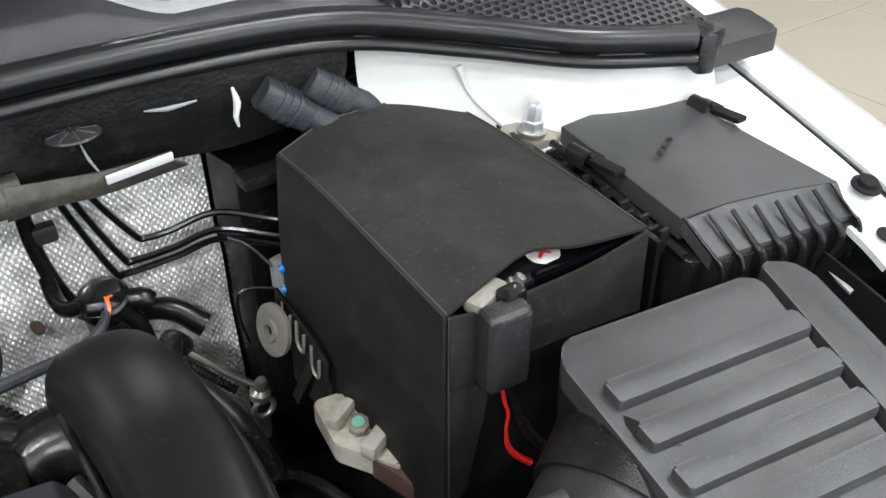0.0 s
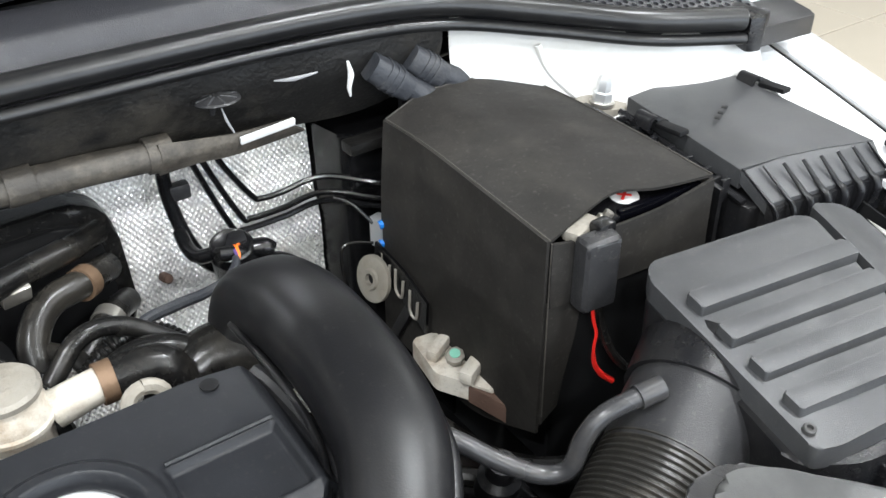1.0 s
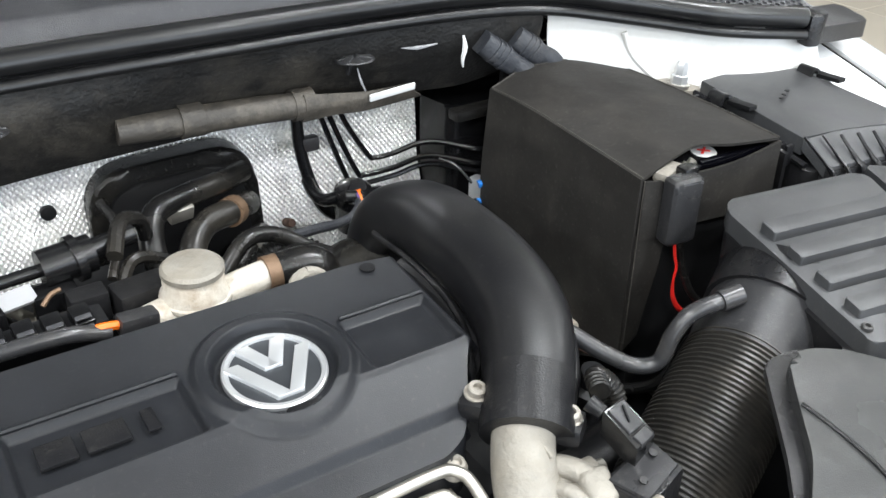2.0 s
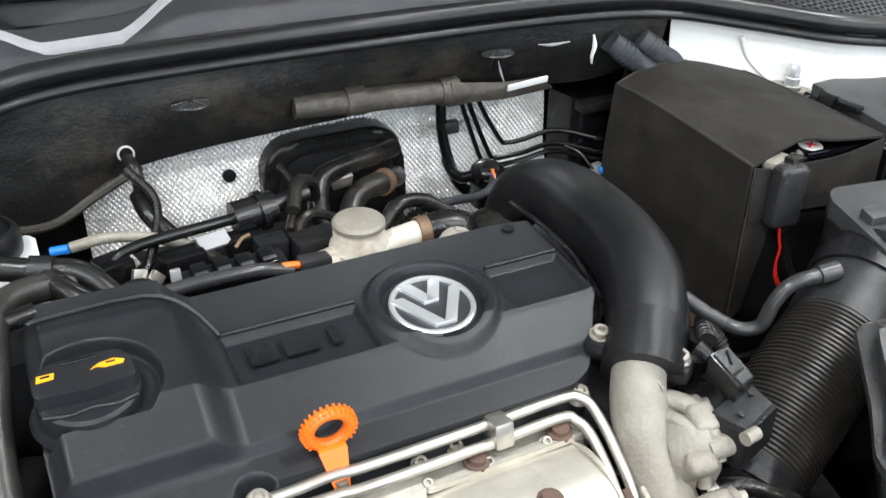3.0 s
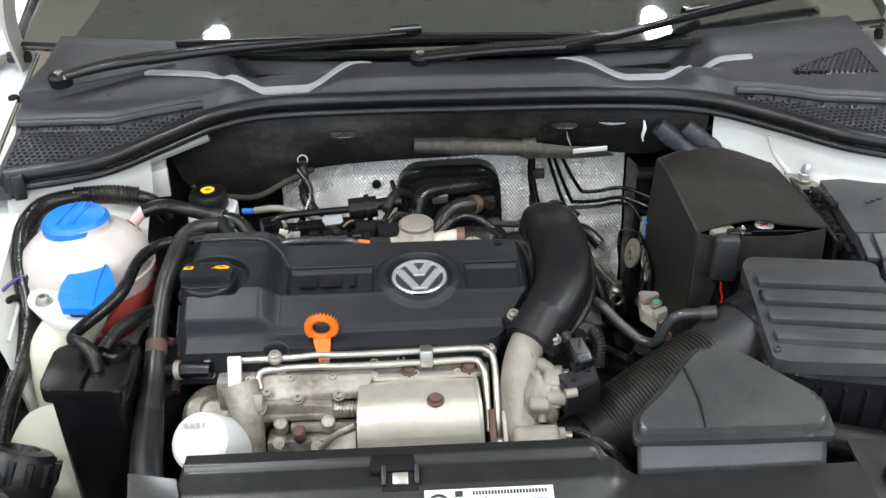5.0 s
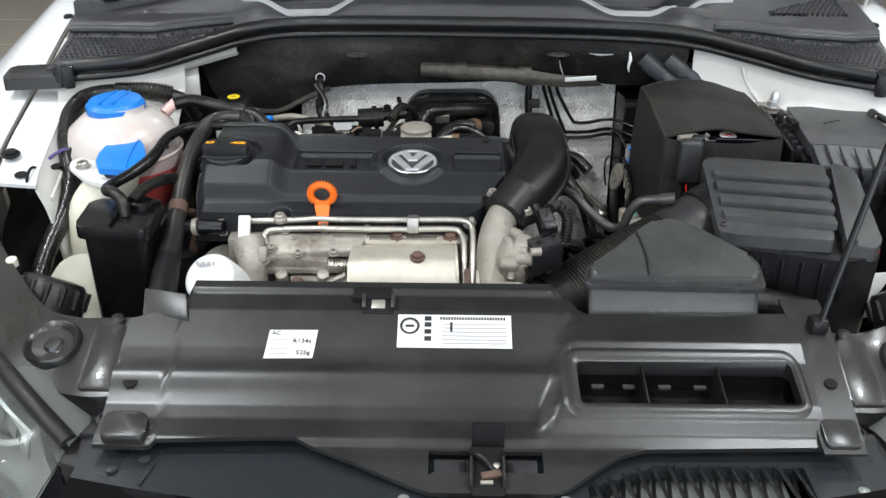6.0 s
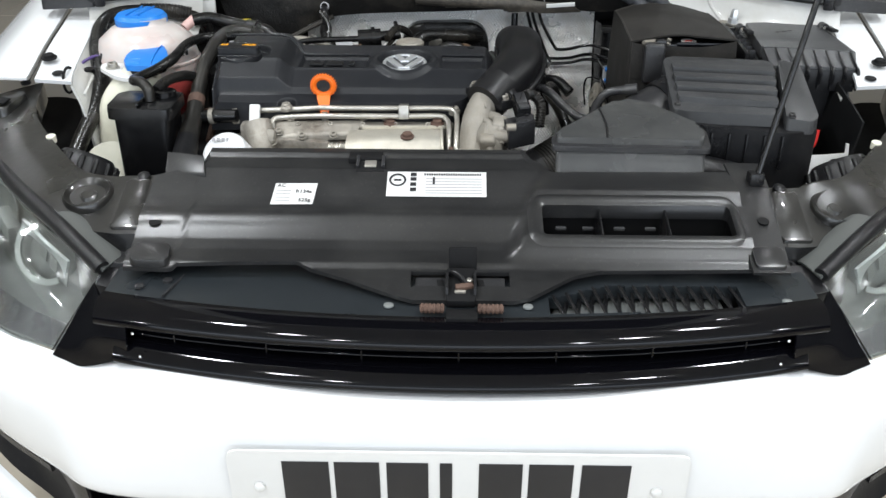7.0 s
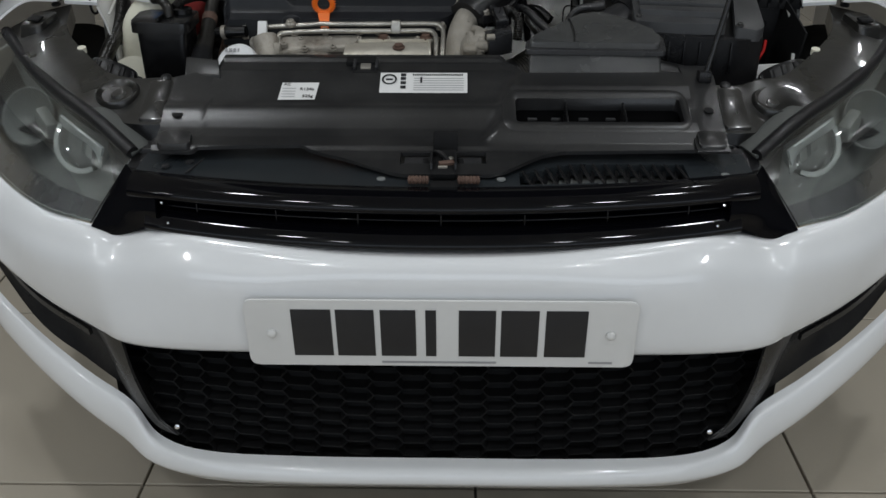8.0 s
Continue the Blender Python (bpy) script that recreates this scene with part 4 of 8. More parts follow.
part("hole", lathe([(0.006, 0), (0.006, 0.001), (0, 0.001)], (0.016, 0.712, 0.8185), (0, 0, 1), 16), DARK, ecover)

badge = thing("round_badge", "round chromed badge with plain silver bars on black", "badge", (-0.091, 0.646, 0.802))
bm = lathe([(0, 0), (0.0350, 0), (0.0350, 0.003), (0, 0.004)], (-0.091, 0.646, 0.8055), (0, -0.14, 1), 40)
part("disc", bm, BADGE_BACK, badge)
bm = lathe([(0.0300, 0.002), (0.0308, 0.0050), (0.0335, 0.0055), (0.0351, 0.0045), (0.0355, 0.001)], (-0.091, 0.646, 0.8055), (0, -0.14, 1), 48)
part("ring", bm, BRUSHED, badge)
def on_badge(u, v):
    return (-0.091 + u * 0.96, 0.646 + v * 0.95, 0.8120 + v * 0.134)


for x0, y0, x1, y1 in ((-0.027, 0.013, -0.004, -0.027), (0.027, 0.013, 0.004, -0.027), (-0.014, 0.027, -0.001, 0.001), (0.014, 0.027, 0.001, 0.001)):
    w = 0.0056
    part("bar", slab([on_badge(x0 - w, y0), on_badge(x0 + w, y0), on_badge(x1 + w, y1), on_badge(x1 - w, y1)], 0.004, 0.0006), BRUSHED, badge)
part("catch", box((-0.089, 0.604, 0.803), (0.022, 0.012, 0.006), 0.0015, (5, 0, 0)), BLACK, badge)

oilcap = thing("oil_filler_cap", "black oil filler cap with orange symbols and grip bar", "filler cap", (-0.350, 0.634, 0.822))
cap = part("cap", lathe([(0, 0.017), (0.031, 0.017), (0.0335, 0.015), (0.0345, 0.010), (0.0345, 0.0), (0.038, 0.0), (0.040, -0.004), (0, -0.004)], (-0.353, 0.632, 0.811), (0, -0.1, 1), 48), COVER, oilcap)
part("grip", slab(rounded([(-0.3855, 0.620, 0.8365), (-0.353, 0.617, 0.8365), (-0.3225, 0.620, 0.8365), (-0.3220, 0.638, 0.8385), (-0.329, 0.650, 0.8395), (-0.353, 0.652, 0.8400), (-0.377, 0.650, 0.8395), (-0.3860, 0.638, 0.8385)], 0.003), 0.012, 0.0016), COVER, cap, "broad grip bar")
part("grip_dip", slab([(-0.366, 0.646, 0.8402), (-0.342, 0.646, 0.8402), (-0.346, 0.6505, 0.8406), (-0.362, 0.6505, 0.8406)], 0.002, 0.0006), SATIN, cap)
part("lower_step", tube([(-0.383, 0.612, 0.8262), (-0.368, 0.608, 0.8262), (-0.353, 0.610, 0.8264), (-0.338, 0.608, 0.8262), (-0.324, 0.612, 0.8262)], 0.0016, 6), COVER, cap)
sym = part("symbol", slab([(-0.383, 0.634, 0.8388), (-0.372, 0.6345, 0.8388), (-0.371, 0.640, 0.8394), (-0.382, 0.640, 0.8394)], 0.001, 0), AMBER, oilcap, "orange printed symbol")
part("symbol_gap", box((-0.3770, 0.6375, 0.8393), (0.006, 0.0016, 0.0006), 0, (6, 0, 0)), COVER, sym)
sym = part("symbol", slab([(-0.349, 0.6345, 0.8388), (-0.343, 0.6385, 0.8393), (-0.333, 0.6400, 0.8395), (-0.3265, 0.6365, 0.8391), (-0.328, 0.6335, 0.8388), (-0.340, 0.6335, 0.8388), (-0.345, 0.6360, 0.8390)], 0.001, 0), AMBER, oilcap, "orange printed oil can symbol")
part("symbol_gap", box((-0.3355, 0.6370, 0.8394), (0.006, 0.0012, 0.0006), 0, (6, 0, 0)), COVER, sym)

dip = thing("dipstick", "orange plastic dipstick ring handle", "dipstick", (-0.218, 0.55, 0.76))
cx, cy, cz = -0.2115, 0.560, 0.7935
lean = math.tan(radians(-6))


def ring_point(a, r):
    h = r * math.cos(a)
    return (cx + 1.06 * r * math.sin(a), cy + lean * h, cz + h)


part("ring", tube([ring_point(a, 0.0142) for a in steps(0, 2 * math.pi, 28)], 0.0045, 10, 1), ORANGE, dip)
for k in range(28):
    a = 2 * math.pi * k / 28
    if math.cos(a) > -0.7:
        part("grip_ridge", box(ring_point(a, 0.0183), (0.0018, 0.008, 0.0022), 0.0005, (6, math.degrees(a), 0)), ORANGE, dip)
part("stem", slab([(cx - 0.0105, cy - 0.006, cz - 0.0135), (cx + 0.0105, cy - 0.006, cz - 0.0135), (cx + 0.0105, cy + 0.001, cz - 0.0130), (cx - 0.0105, cy + 0.001, cz - 0.0130)], (0.002, -0.012, -0.028), 0.0015, shrink=0.55), ORANGE, dip)
part("tube", cyl((cx + 0.002, cy - 0.014, cz - 0.036), (cx + 0.002, cy - 0.010, cz - 0.15), 0.005, 10), STEEL, dip)


# ---- intake pipe, elbow and throttle ----
pipe = thing("charge_pipe", "thick satin black plastic charge pipe", "intake pipe", (0.08, 0.65, 0.72))
part("pipe", moulded_pipe([(0.092, 0.826, 0.700), (0.092, 0.821, 0.758), (0.094, 0.797, 0.801), (0.097, 0.755, 0.817), (0.098, 0.705, 0.819), (0.095, 0.655, 0.816), (0.086, 0.610, 0.808), (0.066, 0.574, 0.796), (0.048, 0.551, 0.785)],
                          [0.033, 0.034, 0.035, 0.0352, 0.0352, 0.035, 0.0345, 0.032, 0.029], [0.027, 0.028, 0.029, 0.029, 0.029, 0.029, 0.029, 0.028, 0.027]), PIPEB, pipe, smooth=60)
part("seam", tube([(0.128, 0.800, 0.790), (0.134, 0.755, 0.805), (0.136, 0.705, 0.807), (0.132, 0.650, 0.804), (0.120, 0.600, 0.795), (0.098, 0.563, 0.781), (0.082, 0.545, 0.772)], [0.004, 0.005, 0.005, 0.005, 0.006, 0.006, 0.004], 8), PIPEB, pipe, smooth=60)
part("seam", tube([(0.060, 0.780, 0.803), (0.060, 0.72, 0.806), (0.058, 0.665, 0.803), (0.049, 0.625, 0.796), (0.030, 0.590, 0.784)], 0.003, 6), PIPEB, pipe, smooth=60)
part("rear_sleeve", tube([(0.080, 0.805, 0.752), (0.050, 0.810, 0.752), (0.022, 0.805, 0.735), (0.0, 0.80, 0.70)], [0.030, 0.028, 0.026, 0.026], 18), RUBBER, pipe, smooth=60)
part("collar", tube([(0.061, 0.566, 0.795), (0.040, 0.540, 0.778)], [0.0315, 0.0305], 28, 1), BLACK, pipe)
part("collar", tube([(0.045, 0.546, 0.782), (0.036, 0.535, 0.775)], [0.0325, 0.0320], 28, 1), BLACK, pipe)
for p in ((0.022, 0.574, 0.782), (0.064, 0.526, 0.777)):
    part("ear", box(p, (0.026, 0.022, 0.016), 0.006, (0, 0, 40)), BLACK, pipe)
    bolt((p[0], p[1], p[2] + 0.008), (0, -0.2, 1), 0.0065, ALLOY, pipe)

elbow = thing("charge_elbow", "rough cast aluminium inlet elbow", "inlet elbow", (0.03, 0.48, 0.66))
part("neck", tube([(0.045, 0.548, 0.784), (0.032, 0.533, 0.770), (0.024, 0.516, 0.750), (0.021, 0.494, 0.724), (0.022, 0.468, 0.700), (0.023, 0.440, 0.66)], [0.0215, 0.0215, 0.0225, 0.0235, 0.0235, 0.024], 22, 8), CAST, elbow, smooth=60)
part("volute", lathe([(0.020, -0.002), (0.028, 0.004), (0.031, 0.012), (0.0285, 0.016), (0.030, 0.021), (0.030, 0.029), (0.024, 0.036), (0.010, 0.038), (0, 0.038)], (0.030, 0.491, 0.729), (1, -0.22, 0.10), 26), CAST, elbow, smooth=40)
part("volute_ridge", tube([(0.030, 0.530, 0.752), (0.044, 0.517, 0.760), (0.056, 0.498, 0.761), (0.060, 0.478, 0.752), (0.058, 0.462, 0.735)], [0.005, 0.008, 0.008, 0.008, 0.006], 10), CAST, elbow, smooth=60)
part("volute_ridge", tube([(0.028, 0.512, 0.752), (0.040, 0.492, 0.758), (0.044, 0.470, 0.746), (0.042, 0.455, 0.722)], [0.004, 0.006, 0.006, 0.005], 10), CAST, elbow, smooth=60)
part("volute_lobe", box((0.058, 0.487, 0.757), (0.022, 0.026, 0.018), 0.007, (18, 0, -12), 3), CAST, elbow, smooth=60)
part("volute_lobe", box((0.040, 0.466, 0.735), (0.026, 0.020, 0.030), 0.008, (30, 0, -8), 3), CAST, elbow, smooth=60)
part("lower_casting", box((0.034, 0.448, 0.690), (0.054, 0.034, 0.060), 0.010, (25, 0, 0), 3), CAST, elbow, smooth=60)
part("cast_mark", box((0.036, 0.514, 0.778), (0.003, 0.010, 0.005), 0.0015, (40, 0, 20)), CAST, elbow)
for p in ((0.066, 0.508, 0.750), (0.074, 0.468, 0.745), (0.062, 0.450, 0.705)):
    part("boss", cyl((p[0] - 0.025, p[1], p[2]), (p[0] + 0.006, p[1] - 0.002, p[2] + 0.001), 0.0095, 14), CAST, elbow)
    part("bolt", cyl((p[0] + 0.006, p[1] - 0.002, p[2] + 0.001), (p[0] + 0.014, p[1] - 0.003, p[2] + 0.001), 0.0055, 10), STEEL, elbow)
drain = thing("coolant_branch_hose", "short black rubber hose with bright spring clamp", "hose", (0.08, 0.46, 0.69))
part("hose", tube([(0.050, 0.466, 0.700), (0.068, 0.464, 0.703), (0.092, 0.456, 0.700), (0.118, 0.438, 0.690), (0.138, 0.42, 0.67)], 0.0085, 14), RUBBER, drain, smooth=60)
part("clamp", tube([(0.054, 0.466, 0.701), (0.063, 0.465, 0.703)], 0.0105, 16, 1), STEEL, drain, "bright spring clamp")

actu = thing("actuator_block", "black plastic actuator with plugged connector", "actuator", (0.09, 0.47, 0.74))
part("body", slab([(0.060, 0.486, 0.764), (0.108, 0.494, 0.772), (0.108, 0.462, 0.770), (0.070, 0.452, 0.764)], 0.034, 0.003), BLACK, actu)
part("cover_plate", slab([(0.063, 0.483, 0.7665), (0.105, 0.490, 0.7740), (0.105, 0.465, 0.7725), (0.072, 0.456, 0.7665)], 0.003, 0.001), GREY, actu, "dusty grey cover plate")
for q in ((0.078, 0.468, 0.7690), (0.097, 0.480, 0.7735)):
    part("cover_screw", lathe([(0.003, 0), (0.003, 0.0015), (0, 0.0015)], q, (0, -0.25, 1), 10), BLACK, actu)
plug = part("plug", slab([(0.076, 0.508, 0.7985), (0.095, 0.511, 0.8000), (0.103, 0.486, 0.7850), (0.082, 0.480, 0.7840)], 0.020, 0.002), SATIN, actu, "square connector")
part("plug_top", slab([(0.078, 0.506, 0.7998), (0.093, 0.508, 0.8010), (0.098, 0.492, 0.7905), (0.083, 0.489, 0.7900)], 0.002, 0.0008), GREY, plug)
part("plug_latch", slab([(0.084, 0.487, 0.7895), (0.097, 0.490, 0.7900), (0.1005, 0.4840, 0.7860), (0.087, 0.481, 0.7850)], 0.003, 0.0008), GREY, plug)
part("plug_groove", box((0.0885, 0.5000, 0.7965), (0.0012, 0.012, 0.002), 0, (30, 0, -14)), DARK, plug)
part("plug_snout", tube([(0.080, 0.512, 0.792), (0.076, 0.522, 0.796)], [0.0055, 0.0062], 12, 1), BLACK, plug)
part("stud", cyl((0.079, 0.452, 0.764), (0.066, 0.450, 0.764), 0.0055, 12), CAST, actu)
part("corrugated_lead", tube([(0.097, 0.533, 0.788), (0.108, 0.55, 0.785), (0.122, 0.545, 0.77), (0.12, 0.53, 0.74)], 0.007, 10, 8, 0.0012, 0.004), RUBBER, actu)

bellows = thing("intake_bellows", "black ribbed rubber intake bellows", "intake hose", (0.17, 0.47, 0.64))
part("hose", tube([(0.266, 0.545, 0.731), (0.240, 0.534, 0.722), (0.200, 0.518, 0.706), (0.160, 0.502, 0.689), (0.122, 0.486, 0.673)], [0.046, 0.047, 0.047, 0.046, 0.044], 36, 10, 0.0022, 0.0046), DUSTY, bellows, smooth=50)
part("cuff", tube([(0.318, 0.566, 0.751), (0.300, 0.559, 0.744), (0.285, 0.553, 0.738), (0.262, 0.543, 0.729)], [0.050, 0.050, 0.0495, 0.0475], 36, 4), GREY, bellows, smooth=60)
part("throttle_ring", tube([(0.126, 0.488, 0.675), (0.084, 0.470, 0.657)], [0.047, 0.043], 28, 1), BLACK, bellows)
part("throttle_ring", tube([(0.114, 0.483, 0.670), (0.106, 0.479, 0.666)], [0.051, 0.051], 28, 1), BLACK, bellows)

breather = thing("breather_pipe", "bent grey breather pipe with steel clip ends", "pipe", (0.2, 0.58, 0.72))
part("pipe", tube([(0.115, 0.655, 0.77), (0.140, 0.628, 0.768), (0.165, 0.605, 0.750), (0.188, 0.588, 0.737), (0.204, 0.577, 0.742), (0.213, 0.575, 0.766), (0.228, 0.572, 0.783), (0.262, 0.565, 0.790)], 0.0068, 14, 8), PIPEG, breather, smooth=60)
part("collar", cyl((0.252, 0.567, 0.7882), (0.270, 0.563, 0.7915), 0.0086, 14), PIPEG, breather)


# ---- battery in its felt cover ----
bat = thing("car_battery", "car battery inside a creased dark felt thermal cover", "battery", (0.37, 0.8, 0.6))
part("case", box((0.372, 0.79, 0.70), (0.16, 0.20, 0.22), 0.006), DARK, bat)


bag = [[(0.287, 0.927, 0.840), (0.287, 0.86, 0.841), (0.283, 0.775, 0.839), (0.279, 0.690, 0.836)],
       [(0.330, 0.933, 0.851), (0.332, 0.86, 0.850), (0.332, 0.775, 0.847), (0.325, 0.700, 0.842)],
       [(0.362, 0.933, 0.852), (0.363, 0.86, 0.851), (0.362, 0.775, 0.848), (0.360, 0.705, 0.844)],
       [(0.402, 0.930, 0.851), (0.403, 0.86, 0.850), (0.402, 0.77, 0.847), (0.392, 0.690, 0.844)],
       [(0.447, 0.920, 0.842), (0.449, 0.86, 0.843), (0.450, 0.77, 0.842), (0.446, 0.682, 0.841)]]
part("cover_top", surface(bag, 6, 8, 0.0025), FELT, bat, "dark brownish felt cover flap", 60)
sideL = [bag[0],
         [(0.282, 0.93, 0.74), (0.281, 0.86, 0.74), (0.280, 0.775, 0.74), (0.279, 0.690, 0.76)],
         [(0.281, 0.93, 0.60), (0.280, 0.86, 0.60), (0.280, 0.775, 0.60), (0.280, 0.690, 0.64)]]
part("cover_side", surface(sideL, 6, 6, 0.003), FELT, bat, smooth=60)
front = [[(0.280, 0.690, 0.834), (0.305, 0.688, 0.830), (0.335, 0.687, 0.829), (0.393, 0.686, 0.828), (0.447, 0.682, 0.838)],
         [(0.279, 0.689, 0.80), (0.305, 0.687, 0.80), (0.335, 0.686, 0.80), (0.393, 0.685, 0.80), (0.449, 0.683, 0.80)],
         [(0.280, 0.689, 0.775), (0.305, 0.687, 0.775), (0.335, 0.686, 0.777), (0.393, 0.685, 0.772), (0.452, 0.684, 0.764)]]
part("cover_front", surface(front, 6, 5, 0.003), FELT, bat, smooth=60)
part("front_tongue", slab([(0.2795, 0.6875, 0.778), (0.314, 0.6855, 0.778), (0.309, 0.6855, 0.735), (0.301, 0.6855, 0.700), (0.296, 0.686, 0.665), (0.280, 0.6875, 0.650)], (0, 0.003, 0), 0.0005), FELT, bat, "narrow felt tongue along the front corner")
sideR = [bag[4], [(0.452, 0.925, 0.74), (0.453, 0.86, 0.74), (0.454, 0.77, 0.74), (0.452, 0.684, 0.76)], [(0.452, 0.925, 0.6), (0.454, 0.86, 0.6), (0.455, 0.77, 0.6), (0.454, 0.685, 0.62)]]
part("cover_side", surface(sideR, 6, 6, 0.003), FELT, bat, smooth=60)
backw = [[r[0] for r in bag], [(0.283, 0.932, 0.6), (0.330, 0.938, 0.6), (0.362, 0.938, 0.6), (0.402, 0.935, 0.6), (0.447, 0.925, 0.6)]]
part("cover_back", surface(backw, 6, 4, 0.003), FELT, bat, smooth=60)
for edge in (bag[0], bag[4], [(0.2795, 0.6885, 0.834), (0.279, 0.6875, 0.76), (0.280, 0.6870, 0.66)], [r[0] for r in bag]):
    part("edge_binding", tube([(x, y, z + 0.0004) for x, y, z in edge], 0.0007, 6, 6), BINDING, bat, "pale worn edge of the felt")
part("lid", box((0.390, 0.716, 0.825), (0.115, 0.048, 0.012), 0.003), SATIN, bat, "black battery lid under the lifted flap")
part("lid_edge", box((0.397, 0.692, 0.829), (0.088, 0.006, 0.010), 0.002, (0, 0, -3)), GLOSS, bat)
part("warning_label", lathe([(0.0125, 0), (0.0125, 0.0006), (0, 0.0006)], (0.376, 0.7110, 0.8315), (0, -0.1, 1), 24), PAPER, bat, "round white warning label")
part("label_mark", box((0.376, 0.7110, 0.8325), (0.016, 0.0025, 0.0005), 0, (5, 0, 35)), RED, bat)
part("label_mark", box((0.376, 0.7110, 0.8326), (0.012, 0.002, 0.0005), 0, (5, 0, -45)), RED, bat)
part("terminal_clamp", box((0.314, 0.695, 0.832), (0.034, 0.016, 0.010), 0.004, (0, 0, 20)), CAST, bat, "corroded terminal clamp")
part("terminal_nut", lathe([(0.0065, 0), (0.0065, 0.006), (0.004, 0.007), (0.004, 0.012), (0, 0.013)], (0.335, 0.694, 0.829), (0.5, -0.3, 1), 6), STEEL, bat)
lead = thing("battery_lead", "black capped battery lead with red wires below", "cable", (0.35, 0.67, 0.6))
part("cap", box((0.314, 0.675, 0.804), (0.034, 0.020, 0.066), 0.007, (0, 0, -6), 3), GREY, lead)
part("cap_lip", box((0.316, 0.668, 0.832), (0.024, 0.006, 0.004), 0.0015, (0, 4, -6)), AIRL, lead)
part("neck", box((0.325, 0.683, 0.834), (0.018, 0.014, 0.014), 0.004), SATIN, lead)
part("red_wire", tube([(0.313, 0.674, 0.772), (0.314, 0.671, 0.756), (0.317, 0.670, 0.744), (0.316, 0.670, 0.728), (0.318, 0.669, 0.712), (0.326, 0.668, 0.698), (0.336, 0.664, 0.688)], [0.0016, 0.0015, 0.0013, 0.0013, 0.0022, 0.0028, 0.0028], 8), RED, lead, "red insulated wire")
part("black_wire", tube([(0.320, 0.676, 0.772), (0.325, 0.672, 0.745), (0.336, 0.666, 0.715), (0.355, 0.658, 0.69)], 0.004, 8), RUBBER, lead)

tray = thing("battery_tray", "black plastic battery tray wall", "battery tray", (0.46, 0.8, 0.55))
part("side_wall", surface([[(0.466, 0.945, 0.835), (0.470, 0.86, 0.833), (0.470, 0.77, 0.828), (0.470, 0.685, 0.818)], [(0.468, 0.94, 0.6), (0.472, 0.86, 0.6), (0.472, 0.77, 0.6), (0.472, 0.685, 0.6)]], 6, 4, 0.005), BLACK, tray)
part("back_wall", surface([[(0.33, 0.972, 0.853), (0.40, 0.972, 0.855), (0.468, 0.946, 0.838)], [(0.33, 0.975, 0.6), (0.40, 0.975, 0.6), (0.468, 0.95, 0.6)]], 6, 4, 0.006), BLACK, tray)
for k in range(9):
    y = 0.70 + 0.026 * k
    part("rib", box((0.477, y, 0.79), (0.012, 0.004, 0.06), 0.001), BLACK, tray)
part("bracket", slab(rounded([(0.245, 0.792, 0.652), (0.252, 0.842, 0.655), (0.278, 0.838, 0.655), (0.294, 0.770, 0.652), (0.276, 0.745, 0.648)], 0.005), 0.02, 0.003), BEIGE, tray, "oily cast bracket with bolt")
part("bracket_boss", box((0.262, 0.812, 0.660), (0.030, 0.012, 0.012), 0.004, (0, 0, 28)), BEIGE, tray)
part("bracket_boss", box((0.272, 0.772, 0.658), (0.034, 0.014, 0.014), 0.004, (0, 0, 28)), BEIGE, tray)
part("bracket_foot", slab([(0.262, 0.765, 0.648), (0.285, 0.775, 0.648), (0.302, 0.735, 0.64), (0.280, 0.722, 0.64)], 0.02, 0.003), RUST, tray, "rusty bracket foot")
part("bracket_bolt", lathe([(0.009, 0), (0.009, 0.006), (0.006, 0.008), (0, 0.008)], (0.268, 0.794, 0.657), (-0.2, -0.3, 1), 8), CAST, tray)
part("paint_mark", lathe([(0.005, 0), (0.005, 0.0012), (0, 0.0014)], (0.2665, 0.7918, 0.6645), (-0.2, -0.3, 1), 12), GREEN, tray, "faded green paint mark")
part("side_rail", surface([[(0.270, 0.925, 0.715), (0.272, 0.88, 0.705), (0.272, 0.84, 0.690)], [(0.268, 0.925, 0.685), (0.270, 0.88, 0.672), (0.270, 0.84, 0.655)]], 4, 3, 0.003), SATIN, tray)
for y, z in ((0.905, 0.70), (0.882, 0.694), (0.858, 0.683)):
    part("wire_loop", tube([(0.268, y + 0.008, z + 0.008), (0.266, y + 0.006, z - 0.014), (0.266, y - 0.004, z - 0.018), (0.267, y - 0.006, z + 0.002)], 0.0015, 6, 3), ALLOY, tray)


# ---- fuse box ----
fuse = thing("fuse_box", "black plastic fuse box with ribbed clipped lid", "fuse box", (0.56, 0.74, 0.6))
part("base", slab(rounded([(0.484, 0.668, 0.800), (0.478, 0.822, 0.822), (0.628, 0.822, 0.826), (0.630, 0.646, 0.798)], 0.01), 0.2, 0.003, shrink=0.95), BLACK, fuse)
part("lid", slab([(0.490, 0.686, 0.8285), (0.503, 0.834, 0.838), (0.620, 0.832, 0.843), (0.629, 0.652, 0.8290), (0.575, 0.670, 0.8295), (0.535, 0.682, 0.8293)], 0.018, 0.0015), AIRL, fuse, "smooth dark lid")
part("lid_slope", slab([(0.490, 0.6855, 0.8278), (0.535, 0.6815, 0.8286), (0.575, 0.6695, 0.8288), (0.629, 0.6515, 0.8283), (0.626, 0.632, 0.8085), (0.560, 0.646, 0.8070), (0.497, 0.658, 0.8058)], 0.012, 0.001), AIRL, fuse)
